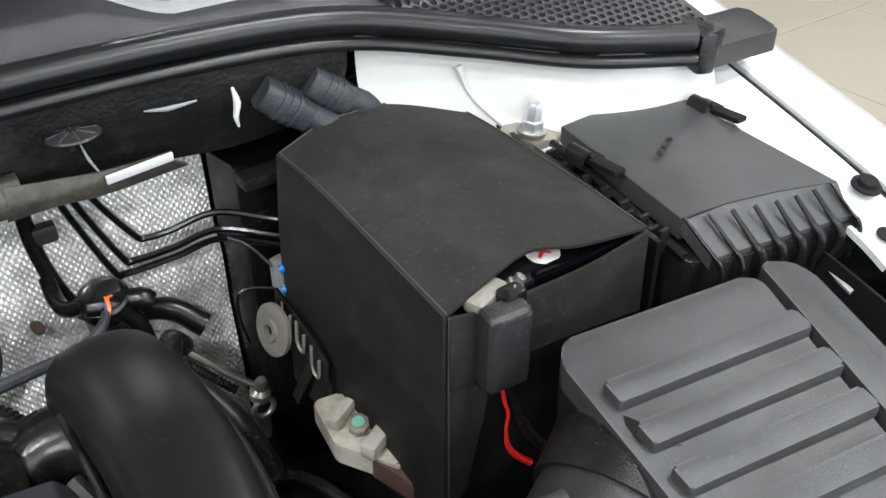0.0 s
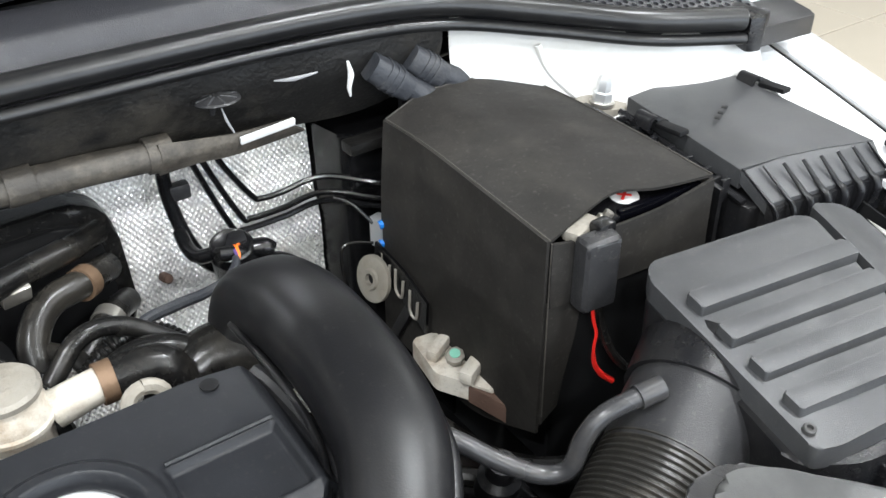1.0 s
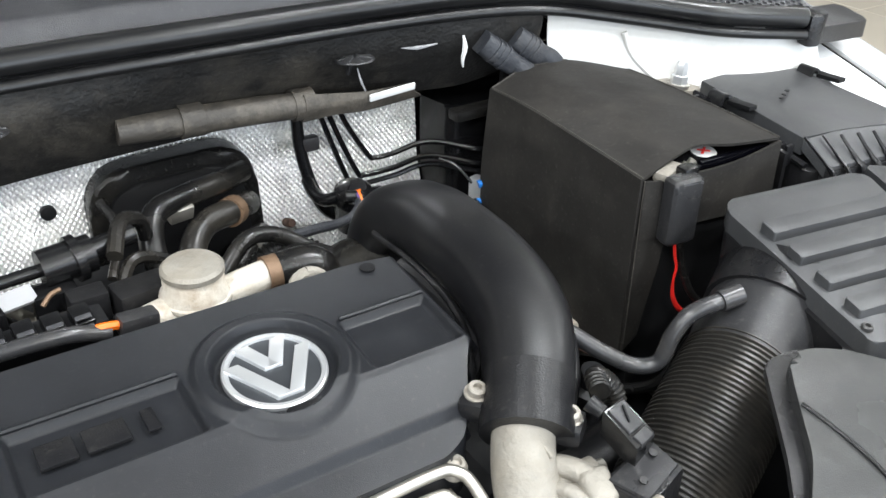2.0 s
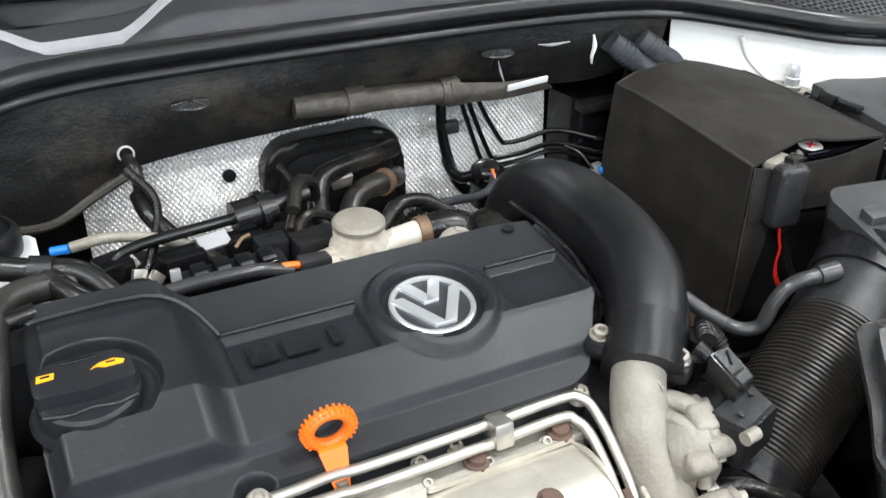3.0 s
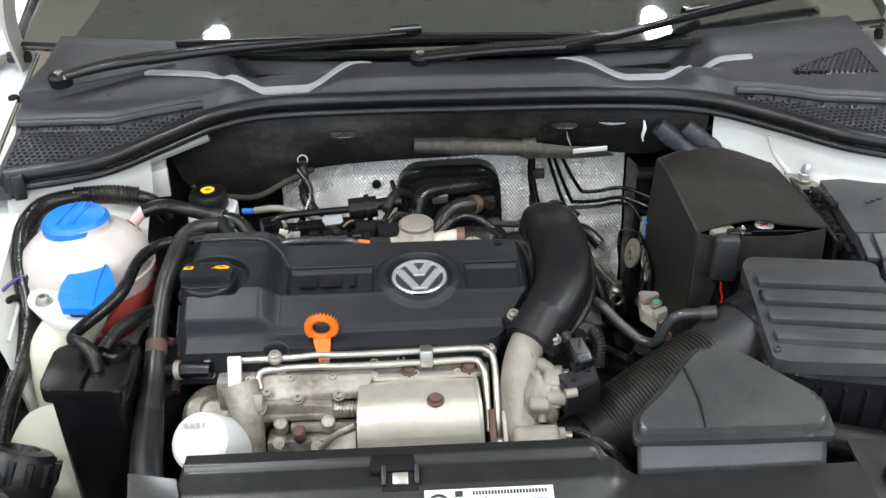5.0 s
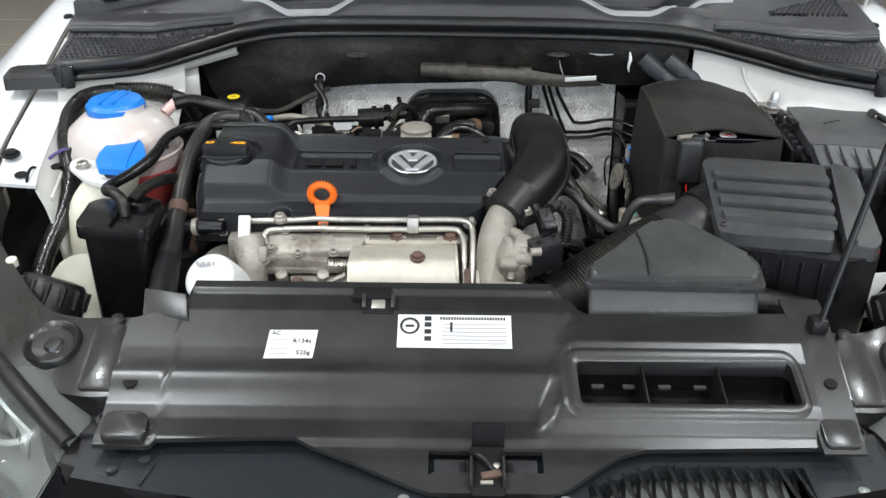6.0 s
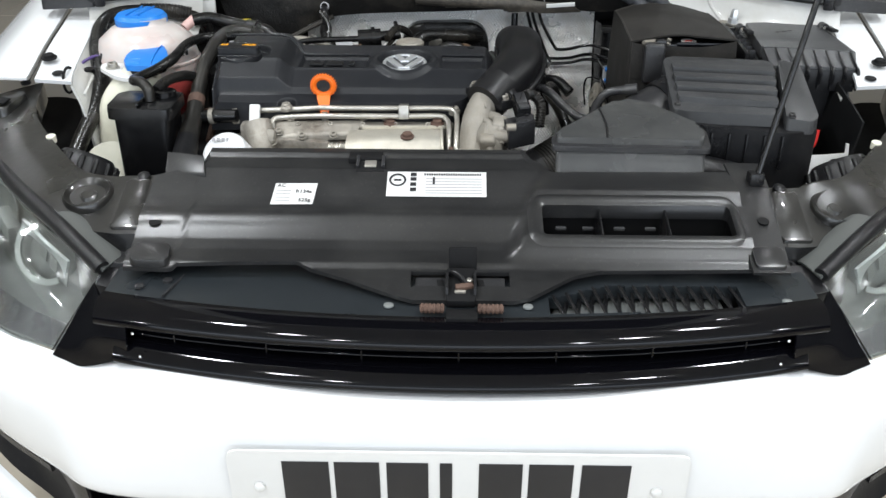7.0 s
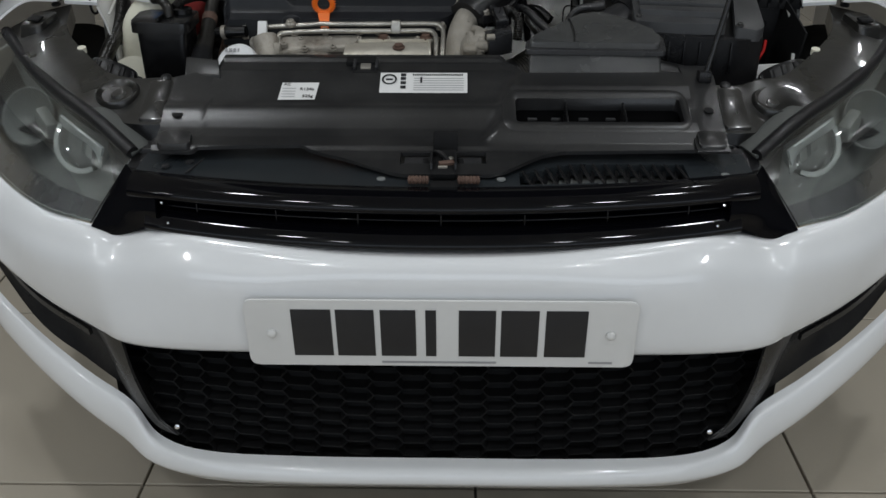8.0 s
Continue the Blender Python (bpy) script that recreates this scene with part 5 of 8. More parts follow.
for k in range(8):
    u = k / 7
    fx = 0.497 + 0.129 * u
    ya, yb = 0.6860 - 0.034 * u - 0.006 * math.sin(math.pi * u), 0.6585 - 0.0265 * u
    za, zb = 0.8290, 0.8065 + 0.0025 * u
    rib = [(fx - 0.006, ya, za + 0.001), (fx, yb, zb + 0.0020), (fx + 0.001, yb - 0.006, zb - 0.002), (fx + 0.0015, yb - 0.0095, zb - 0.010), (fx + 0.0015, yb - 0.008, zb - 0.022), (fx + 0.0015, yb - 0.003, zb - 0.034)]
    part("lid_rib", tube(rib, [0.0011, 0.0016, 0.0022, 0.0024, 0.0022, 0.0018], 8, 4, flat=1.5), BLACK, fuse)
    part("rib_web", slab([(fx - 0.0010, yb, zb), (fx + 0.0022, yb, zb), (fx + 0.0028, yb - 0.008, zb - 0.010), (fx - 0.0002, yb - 0.008, zb - 0.010)], 0.026, 0.0003), BLACK, fuse)
for k in range(7):
    part("lid_rib", box((0.4765, 0.69 + 0.021 * k, 0.812 + 0.0015 * k), (0.010, 0.004, 0.022), 0.001), BLACK, fuse)
part("front_skirt", slab([(0.497, 0.655, 0.802), (0.626, 0.629, 0.804), (0.626, 0.629, 0.770), (0.497, 0.655, 0.768)], (0, 0.010, 0), 0.001), BLACK, fuse)
part("side_rim", tube([(0.482, 0.672, 0.806), (0.486, 0.75, 0.818), (0.490, 0.83, 0.828)], 0.0035, 6, 4), BLACK, fuse)
for p, rz in (((0.482, 0.790, 0.838), 90), ((0.622, 0.788, 0.842), 90)):
    hook = [(p[0] - 0.008, p[1], p[2] - 0.006), (p[0] - 0.004, p[1], p[2] + 0.004), (p[0] + 0.004, p[1], p[2] + 0.005), (p[0] + 0.009, p[1] - 0.002, p[2] - 0.001), (p[0] + 0.016, p[1] - 0.003, p[2] - 0.001)]
    part("latch", surface([[(x, y - 0.010, z) for x, y, z in hook], [(x, y + 0.010, z) for x, y, z in hook]], 4, 2, 0.003), BLACK, fuse, smooth=50)
    part("latch_tongue", box((p[0] + 0.006, p[1] - 0.026, p[2] - 0.001), (0.012, 0.030, 0.005), 0.0015, (-4, 0, 0)), DARK, fuse)
for dx, w in ((0, 0.008), (0.011, 0.008), (0.022, 0.006)):
    part("moulded_mark", box((0.535 + dx, 0.752 + dx * 0.5, 0.8395), (w, 0.005, 0.001), 0.0003, (5, 0, 28)), BLACK, fuse)

# ---- air filter housing ----
air = thing("air_filter_housing", "dark grey ribbed air filter housing with screwed lid", "air filter", (0.40, 0.53, 0.55))
lid = [(0.306, 0.468, 0.789), (0.318, 0.626, 0.822), (0.332, 0.640, 0.824), (0.480, 0.618, 0.823), (0.485, 0.607, 0.822), (0.447, 0.449, 0.786), (0.325, 0.462, 0.787)]
part("lid", slab(lid, 0.018, 0.0022, 0.006, seg=2), AIRL, air, "dark grey lid with four raised ribs")
for k in range(4):
    u = 0.13 + 0.195 * k
    y0, z0 = 0.618 - 0.155 * u * 1.02, 0.8245 - 0.034 * u
    xa, xb = 0.327 - 0.014 * u, 0.480 - 0.034 * u
    pts = [(xa, y0, z0), (xb, y0 - 0.022, z0 - 0.001), (xb, y0 - 0.038, z0 - 0.005), (xa, y0 - 0.016, z0 - 0.004)]
    part("rib", slab([(x, y, z + 0.0050) for x, y, z in pts], 0.009, 0.0022, 0.0025, seg=2), AIRL, air)
strip = [(0.492, 0.604, 0.822), (0.498, 0.622, 0.823), (0.512, 0.618, 0.823), (0.524, 0.600, 0.822), (0.514, 0.462, 0.780), (0.500, 0.444, 0.778), (0.462, 0.444, 0.783)]
part("side_lid", slab(strip, 0.02, 0.002, 0.008, seg=2), AIRL, air)
part("lower_case", slab(rounded([(0.300, 0.475, 0.772), (0.318, 0.632, 0.806), (0.51, 0.612, 0.806), (0.515, 0.455, 0.762), (0.462, 0.432, 0.764), (0.34, 0.452, 0.77)], 0.012), 0.25, 0.004, shrink=0.95), BLACK, air)
for k in range(5):
    part("case_rib", box((0.36 + 0.024 * k, 0.4480 - 0.004 * k, 0.735), (0.003, 0.010, 0.05), 0.001), BLACK, air)
for p in ((0.314, 0.480, 0.790), (0.470, 0.448, 0.784)):
    bolt(p, (0, -0.15, 1), 0.0045, PIPEG, air, "screw")
part("inlet_ring", tube([(0.345, 0.578, 0.760), (0.312, 0.564, 0.748)], [0.056, 0.054], 32, 1), BLACK, air)

# ---- air duct ----
duct = thing("air_intake_duct", "dark grey plastic air intake duct with pressed lip", "air duct", (0.23, 0.41, 0.66))
top = [(0.127, 0.368, 0.778), (0.205, 0.365, 0.778), (0.330, 0.366, 0.776), (0.332, 0.402, 0.786), (0.300, 0.432, 0.793), (0.272, 0.466, 0.797), (0.250, 0.482, 0.798), (0.228, 0.484, 0.798), (0.204, 0.458, 0.796), (0.166, 0.412, 0.790), (0.136, 0.388, 0.783)]
part("upper_shell", slab(top, 0.02, 0.006, 0.010, seg=4), DUCT, duct)
lip = [(0.122, 0.360, 0.768), (0.236, 0.357, 0.767), (0.338, 0.359, 0.765), (0.340, 0.410, 0.777), (0.306, 0.444, 0.784), (0.258, 0.496, 0.786), (0.222, 0.498, 0.786), (0.160, 0.424, 0.780), (0.126, 0.388, 0.774)]
part("lip", slab(lip, 0.007, 0.0025, 0.008, seg=3), GREY, duct)
low = [(0.128, 0.366, 0.761), (0.236, 0.363, 0.760), (0.332, 0.365, 0.758), (0.334, 0.410, 0.770), (0.300, 0.440, 0.775), (0.250, 0.485, 0.775), (0.222, 0.485, 0.775), (0.160, 0.418, 0.770), (0.132, 0.388, 0.766)]
part("lower_shell", slab(low, (0, -0.034, -0.085), 0.003, 0.008), DUCT, duct, "smooth lower shell, paler to stand for its reflection")
part("seam", tube([(0.198, 0.3655, 0.7785), (0.200, 0.395, 0.7865), (0.198, 0.425, 0.7925), (0.196, 0.446, 0.7955)], 0.0014, 6), BLACK, duct)
part("outlet", tube([(0.32, 0.42, 0.72), (0.37, 0.415, 0.71), (0.42, 0.41, 0.70)], 0.02, 12), BLACK, duct)

# ---- coolant tank, washer filler, canister ----
tank = thing("coolant_tank", "milky white coolant tank with blue cap and pink fluid", "coolant tank", (-0.53, 0.72, 0.66))
ball = [(0.0, -0.115), (0.045, -0.105), (0.070, -0.078), (0.079, -0.045), (0.0860, -0.008), (0.076, 0.028), (0.055, 0.046), (0.042, 0.051), (0.038, 0.054), (0.038, 0.062)]
part("vessel", lathe(ball, (-0.535, 0.735, 0.800), (0, 0, 1), 40), MILKY, tank, "translucent white vessel", 60)
part("fluid_band", lathe([(0.047, -0.104), (0.0710, -0.078), (0.0805, -0.045), (0.0840, -0.026)], (-0.533, 0.737, 0.799), (0, 0, 1), 40), PINK, tank, "pink coolant showing through", 60)
part("moulded_seam", lathe([(0.0850, -0.004), (0.0872, -0.002), (0.0872, 0.001), (0.0850, 0.003)], (-0.535, 0.735, 0.793), (0, 0, 1), 40), MILKY, tank)
cap = part("cap", lathe([(0.041, -0.004), (0.043, 0.0), (0.043, 0.010), (0.038, 0.016), (0.018, 0.019), (0, 0.0195)], (-0.540, 0.738, 0.852), (0, -0.05, 1), 36), BLUE, tank, "blue screw cap with grip bar")
part("grip_bar", slab(rounded([(-0.551, 0.708, 0.8695), (-0.540, 0.707, 0.8695), (-0.530, 0.768, 0.8735), (-0.541, 0.769, 0.8735)], 0.003), 0.010, 0.002), BLUE, cap)
for dx in (-0.010, 0.010):
    part("grip_groove", tube([(-0.545 + dx, 0.709, 0.8698), (-0.535 + dx, 0.767, 0.8735)], 0.0012, 6, 1), BLUE, cap)
part("neck_spout", cyl((-0.48, 0.775, 0.835), (-0.465, 0.79, 0.848), 0.0085, 14), SPOUT, tank)
for dx in (0, 0.007, 0.014):
    part("printed_mark", box((-0.466 + dx * 0.7, 0.678 + dx, 0.812), (0.005, 0.0015, 0.008), 0, (0, 0, 50)), INK, tank)

wash = thing("washer_filler", "white washer bottle neck with blue flap cap", "washer bottle", (-0.52, 0.60, 0.60))
part("neck", tube([(-0.555, 0.615, 0.60), (-0.555, 0.615, 0.68), (-0.548, 0.62, 0.74), (-0.515, 0.625, 0.785), (-0.505, 0.627, 0.80)], [0.036, 0.036, 0.036, 0.031, 0.027], 20), YELLOWED, wash, "milky neck", 60)
part("bottle", surface([[(-0.60, 0.52, 0.66), (-0.57, 0.54, 0.70), (-0.53, 0.55, 0.70), (-0.50, 0.54, 0.66)], [(-0.60, 0.50, 0.55), (-0.56, 0.48, 0.55), (-0.52, 0.48, 0.55), (-0.49, 0.50, 0.55)], [(-0.60, 0.48, 0.40), (-0.56, 0.45, 0.40), (-0.52, 0.45, 0.40), (-0.49, 0.48, 0.40)]], 6, 6, 0.006), YELLOWED, wash, smooth=60)
flap = [(-0.523, 0.590, 0.816), (-0.534, 0.612, 0.818), (-0.537, 0.636, 0.821), (-0.533, 0.661, 0.825), (-0.522, 0.682, 0.828), (-0.492, 0.684, 0.828), (-0.476, 0.652, 0.824), (-0.464, 0.616, 0.818), (-0.486, 0.588, 0.815)]
wcap = part("flap_cap", slab(flap, 0.009, 0.0028, 0.004), BLUE, wash, "blue flap cap with ridged grip")
part("fold_line", tube([(-0.490, 0.680, 0.8285), (-0.492, 0.655, 0.8252), (-0.490, 0.620, 0.8198), (-0.486, 0.594, 0.8162)], 0.0011, 6), BLUE, wcap)
for k in range(4):
    part("grip_ridge", tube([(-0.526 - 0.002 * k, 0.602 + 0.006 * k, 0.8172 + 0.0008 * k), (-0.506 - 0.001 * k, 0.600 + 0.006 * k, 0.8170 + 0.0009 * k)], 0.0008, 6, 1), BLUE, wcap)
part("flap_rim", slab([(-0.504 + (x + 0.504) * 0.86, 0.641 + (y - 0.641) * 0.86, z - 0.010 + (0.641 - y) * 0.02) for x, y, z in flap], 0.010, 0.002, 0.008), BLACK, wash)
tab = [(-0.586, 0.638, 0.803), (-0.582, 0.664, 0.805), (-0.555, 0.668, 0.806), (-0.490, 0.602, 0.800), (-0.500, 0.576, 0.799), (-0.540, 0.586, 0.800)]
part("mounting_tab", slab([(x, y, z - 0.002) for x, y, z in tab], 0.006, 0.002, 0.016), PAPER, wash, "white plastic mounting tab")
bolt((-0.560, 0.631, 0.801), (0, -0.1, 1), 0.008, STEEL, wash)

canister = thing("charcoal_canister", "black plastic charcoal canister with ribbed lid", "canister", (-0.476, 0.52, 0.42))
part("body", slab(rounded([(-0.514, 0.478, 0.768), (-0.518, 0.555, 0.770), (-0.432, 0.555, 0.770), (-0.430, 0.470, 0.768)], 0.012), 0.30, 0.003, shrink=0.86), SATIN, canister)
part("lid", slab(rounded([(-0.522, 0.474, 0.782), (-0.526, 0.560, 0.784), (-0.426, 0.560, 0.784), (-0.424, 0.464, 0.782)], 0.014), 0.018, 0.004), SATIN, canister)
part("lid_fold", box((-0.474, 0.515, 0.786), (0.004, 0.085, 0.006), 0.002), SATIN, canister)
part("port", lathe([(0.016, 0), (0.016, 0.008), (0.012, 0.010), (0.012, 0.004), (0, 0.004)], (-0.448, 0.532, 0.784), (0, 0, 1), 24), SATIN, canister)

brake = thing("brake_fluid_reservoir", "white brake fluid reservoir with black yellow-marked cap", "brake reservoir", (-0.40, 0.90, 0.70))
part("vessel", slab(rounded([(-0.432, 0.876, 0.792), (-0.432, 0.935, 0.794), (-0.362, 0.935, 0.794), (-0.362, 0.876, 0.792)], 0.014), 0.09, 0.006), FILTER, brake, "white reservoir")
part("cap", lathe([(0.028, 0), (0.029, 0.004), (0.029, 0.018), (0.026, 0.024), (0.022, 0.025), (0.021, 0.020), (0.012, 0.020), (0.012, 0.026), (0, 0.0265)], (-0.401, 0.905, 0.796), (0, -0.05, 1), 30), BLACK, brake)
part("cap_label", lathe([(0.0105, 0), (0.0105, 0.0008), (0, 0.0008)], (-0.401, 0.9045, 0.8222), (0, -0.05, 1), 20), YELLOW, brake, "yellow printed disc")
part("cap_mark", box((-0.401, 0.904, 0.8235), (0.008, 0.002, 0.0005), 0, (0, 0, 20)), INK, brake)
part("blue_fitting", cyl((-0.352, 0.905, 0.785), (-0.337, 0.90, 0.787), 0.0045, 12), BLUE, brake)


# ---- engine behind the cover ----
head = thing("engine_block", "grimy cast aluminium engine block and head", "engine", (-0.15, 0.62, 0.36))
# Block is near-black: the shade under the cover is put into its colour.
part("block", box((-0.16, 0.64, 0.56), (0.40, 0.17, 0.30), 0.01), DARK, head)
part("head_front", box((-0.175, 0.545, 0.715), (0.33, 0.03, 0.05), 0.006), ALLOY, head, "oily cast cylinder head")
part("lower_front", box((-0.18, 0.54, 0.64), (0.34, 0.03, 0.11), 0.008), ALLOY, head)
for k in range(7):
    part("head_rib", box((-0.31 + 0.042 * k, 0.526, 0.685 + 0.004 * (k % 2)), (0.012, 0.012, 0.05), 0.004), ALLOY, head)
for k in range(6):
    bolt((-0.30 + 0.05 * k, 0.533, 0.739), (0, -0.6, 1), 0.0042, ALLOY, head)
part("mounting_rail", box((-0.255, 0.512, 0.715), (0.11, 0.02, 0.022), 0.004, (0, 4, -4)), ALLOY, head)
bolt((-0.285, 0.50, 0.722), (0, -0.6, 1), 0.006, CAST, head)
part("side_casting", tube([(-0.31, 0.52, 0.745), (-0.30, 0.50, 0.715), (-0.295, 0.49, 0.68), (-0.292, 0.48, 0.64)], [0.022, 0.018, 0.014, 0.013], 14), ALLOY, head)
part("bore", cyl((-0.26, 0.50, 0.66), (-0.22, 0.49, 0.66), 0.012, 12), RUST, head)
part("spring", tube([(-0.204, 0.508, 0.712), (-0.166, 0.506, 0.712)], 0.0085, 12, 4, 0.0016, 0.004), STEEL, head)

plate_l = [[(-0.300, 0.538, 0.742), (-0.23, 0.540, 0.744), (-0.150, 0.540, 0.745)],
           [(-0.300, 0.516, 0.733), (-0.23, 0.520, 0.736), (-0.155, 0.522, 0.738)],
           [(-0.298, 0.508, 0.727), (-0.23, 0.512, 0.731), (-0.160, 0.514, 0.733)],
           [(-0.296, 0.506, 0.718), (-0.23, 0.510, 0.722), (-0.162, 0.512, 0.724)]]
part("front_plate", surface(plate_l, 6, 5, 0.003), ALLOY, head, "dull grey pressed plate with stains", 60)
for p in ((-0.276, 0.512, 0.734), (-0.240, 0.507, 0.729), (-0.192, 0.507, 0.731), (-0.150, 0.545, 0.748), (-0.118, 0.552, 0.746), (-0.262, 0.543, 0.746)):
    bolt(p, (0, -0.5, 1), 0.0052, CAST, head)
part("corner_block", box((-0.292, 0.508, 0.728), (0.026, 0.026, 0.020), 0.004, (-30, 0, -6)), CAST, head)
part("lower_ledge", box((-0.228, 0.508, 0.708), (0.110, 0.020, 0.008), 0.002, (0, -2, 0)), ALLOY, head)
part("cross_bar", box((-0.212, 0.500, 0.694), (0.078, 0.016, 0.010), 0.003, (-12, 2, 2)), ALLOY, head)
part("rusty_nub", lathe([(0.008, -0.014), (0.008, 0.004), (0.006, 0.007), (0, 0.007)], (-0.240, 0.484, 0.697), (0, -0.5, 1), 14), RUST, head, "rusty nub")
for x in (-0.262, -0.206):
    part("casting_boss", lathe([(0.009, -0.012), (0.008, 0.004), (0.005, 0.006), (0, 0.006)], (x, 0.494, 0.703), (0, -0.5, 1), 14), ALLOY, head)
part("stained_sheet", surface([[(-0.212, 0.470, 0.690), (-0.190, 0.468, 0.702), (-0.172, 0.466, 0.712)], [(-0.210, 0.456, 0.675), (-0.190, 0.454, 0.678), (-0.172, 0.452, 0.682)]], 4, 3, 0.002), BEIGE, head, "stained beige sheet", 60)
part("manifold_runner", tube([(-0.28, 0.49, 0.655), (-0.24, 0.478, 0.655), (-0.19, 0.472, 0.658)], 0.013, 12), RUST, head)
part("curved_cable", tube([(-0.232, 0.462, 0.660), (-0.216, 0.461, 0.687), (-0.197, 0.462, 0.708), (-0.172, 0.464, 0.721)], 0.0038, 8), STEEL, head)
part("lower_casting", box((-0.225, 0.498, 0.645), (0.11, 0.03, 0.08), 0.006), ALLOY, head)
part("bearing_housing", lathe([(0.040, -0.03), (0.042, 0.0), (0.034, 0.012), (0.018, 0.016), (0.016, 0.010), (0, 0.010)], (-0.345, 0.535, 0.690), (0, -0.55, 1), 24), ALLOY, head, "brown oily casting")
for p in ((-0.262, 0.478, 0.690), (-0.218, 0.474, 0.686)):
    part("stud", cyl(p, (p[0], p[1] - 0.012, p[2] + 0.008), 0.007, 12), CAST, head)
part("bracket_arm", tube([(-0.305, 0.505, 0.735), (-0.300, 0.490, 0.705), (-0.296, 0.480, 0.675)], 0.007, 10), CAST, head)

shield = thing("exhaust_heat_shield", "pale pressed-metal exhaust heat shield with rusty bolts", "heat shield", (-0.10, 0.47, 0.62))
hs = [[(-0.166, 0.545, 0.722), (-0.10, 0.548, 0.724), (-0.030, 0.548, 0.724)],
      [(-0.168, 0.514, 0.737), (-0.10, 0.515, 0.740), (-0.028, 0.514, 0.739)],
      [(-0.170, 0.466, 0.728), (-0.10, 0.468, 0.733), (-0.026, 0.467, 0.732)],
      [(-0.170, 0.440, 0.66), (-0.10, 0.441, 0.665), (-0.026, 0.441, 0.665)],
      [(-0.170, 0.435, 0.56), (-0.10, 0.436, 0.56), (-0.026, 0.436, 0.56)]]
part("shell", surface(hs, 8, 8, 0.003), SHIELD, shield, smooth=60)
part("top_flange", slab(rounded([(-0.157, 0.558, 0.737), (-0.155, 0.526, 0.741), (-0.012, 0.526, 0.742), (-0.012, 0.556, 0.738)], 0.008), 0.005, 0.002), SHIELD, shield)
for p in ((-0.079, 0.480, 0.7395), (-0.108, 0.536, 0.742), (-0.036, 0.536, 0.742)):
    part("bolt", lathe([(0.0105, -0.001), (0.0105, 0.0015), (0.0075, 0.002), (0.007, 0.006), (0, 0.0065)], p, (0, -0.15, 1), 12), RUST, shield, "rusty bolt")

part("turbo_flange", box((-0.014, 0.470, 0.680), (0.007, 0.060, 0.070), 0.002, (30, 0, 0)), RUST, shield, "rusty turbo flange")
part("turbo_flange", box((0.000, 0.470, 0.680), (0.005, 0.055, 0.070), 0.002, (30, 0, 0)), ALLOY, shield)
part("bolt", lathe([(0.008, 0), (0.008, 0.006), (0.005, 0.010), (0, 0.010)], (-0.006, 0.455, 0.690), (0, -0.7, 0.7), 10), BRUSHED, shield, "bright flange nut")
part("side_lip", tube([(-0.029, 0.545, 0.726), (-0.029, 0.503, 0.743), (-0.027, 0.464, 0.729), (-0.025, 0.441, 0.667)], 0.0022, 8), SHIELD, shield)
rails = thing("fuel_pipes", "pair of bright steel pipes along the engine front", "pipes", (-0.17, 0.55, 0.74))
part("upper_pipe", tube([(-0.320, 0.552, 0.756), (-0.25, 0.548, 0.760), (-0.215, 0.548, 0.7625), (-0.19, 0.546, 0.7625), (-0.10, 0.547, 0.7625), (-0.03, 0.549, 0.7625), (-0.012, 0.545, 0.760), (-0.006, 0.532, 0.753), (-0.006, 0.50, 0.735), (-0.007, 0.475, 0.715), (-0.007, 0.46, 0.69)], 0.0043, 12, 8), STEEL, rails)
part("lower_pipe", tube([(-0.285, 0.520, 0.735), (-0.288, 0.534, 0.745), (-0.275, 0.540, 0.749), (-0.22, 0.539, 0.752), (-0.19, 0.536, 0.753), (-0.10, 0.537, 0.753), (-0.035, 0.539, 0.753), (-0.023, 0.534, 0.750), (-0.018, 0.52, 0.744), (-0.018, 0.49, 0.725), (-0.018, 0.468, 0.70)], 0.0043, 12, 8), STEEL, rails)
part("pipe_clip", box((-0.087, 0.542, 0.759), (0.016, 0.022, 0.022), 0.003, (-10, 0, 0)), STEEL, rails, "folded bright clip")
part("pipe_clip", box((-0.316, 0.535, 0.750), (0.016, 0.008, 0.040), 0.002, (-30, 0, 0)), PAPER, rails, "pale folded clip")

oil = thing("oil_filter", "white painted spin-on oil filter", "oil filter", (-0.34, 0.46, 0.62))
ax = Vector((-0.22, -0.68, 0.70)).normalized()
c0 = Vector((-0.345, 0.436, 0.730))
part("can", lathe([(0, 0.0), (0.028, -0.001), (0.033, -0.005), (0.035, -0.012), (0.035, -0.085), (0.032, -0.09), (0, -0.09)], c0, ax, 36), FILTER, oil)
side = Vector((1, 0, 0)).cross(ax).normalized()
for k in range(5):
    q = c0 + ax * 0.0008 + Vector((-0.014 + 0.007 * k, 0, 0)) - side * 0.018
    part("printed_mark", box(tuple(q), (0.0045, 0.006, 0.0006), 0, (44, 0, 8)), INK_GREY, oil)

# heater hoses and injector rail behind the cover
hoses = thing("heater_hoses", "black rubber heater hoses with clamps at the firewall", "hoses", (-0.06, 0.98, 0.66))
part("hose", tube([(0.034, 1.010, 0.772), (0.0, 0.985, 0.778), (-0.045, 0.962, 0.784), (-0.075, 0.945, 0.784), (-0.088, 0.925, 0.768), (-0.090, 0.90, 0.74), (-0.090, 0.87, 0.715)], 0.0115, 16), RUBBER, hoses, smooth=60)
part("hose", tube([(0.034, 1.0, 0.740), (0.006, 0.970, 0.752), (-0.030, 0.955, 0.752), (-0.052, 0.93, 0.735), (-0.055, 0.9, 0.70)], 0.013, 16), RUBBER, hoses, smooth=60)
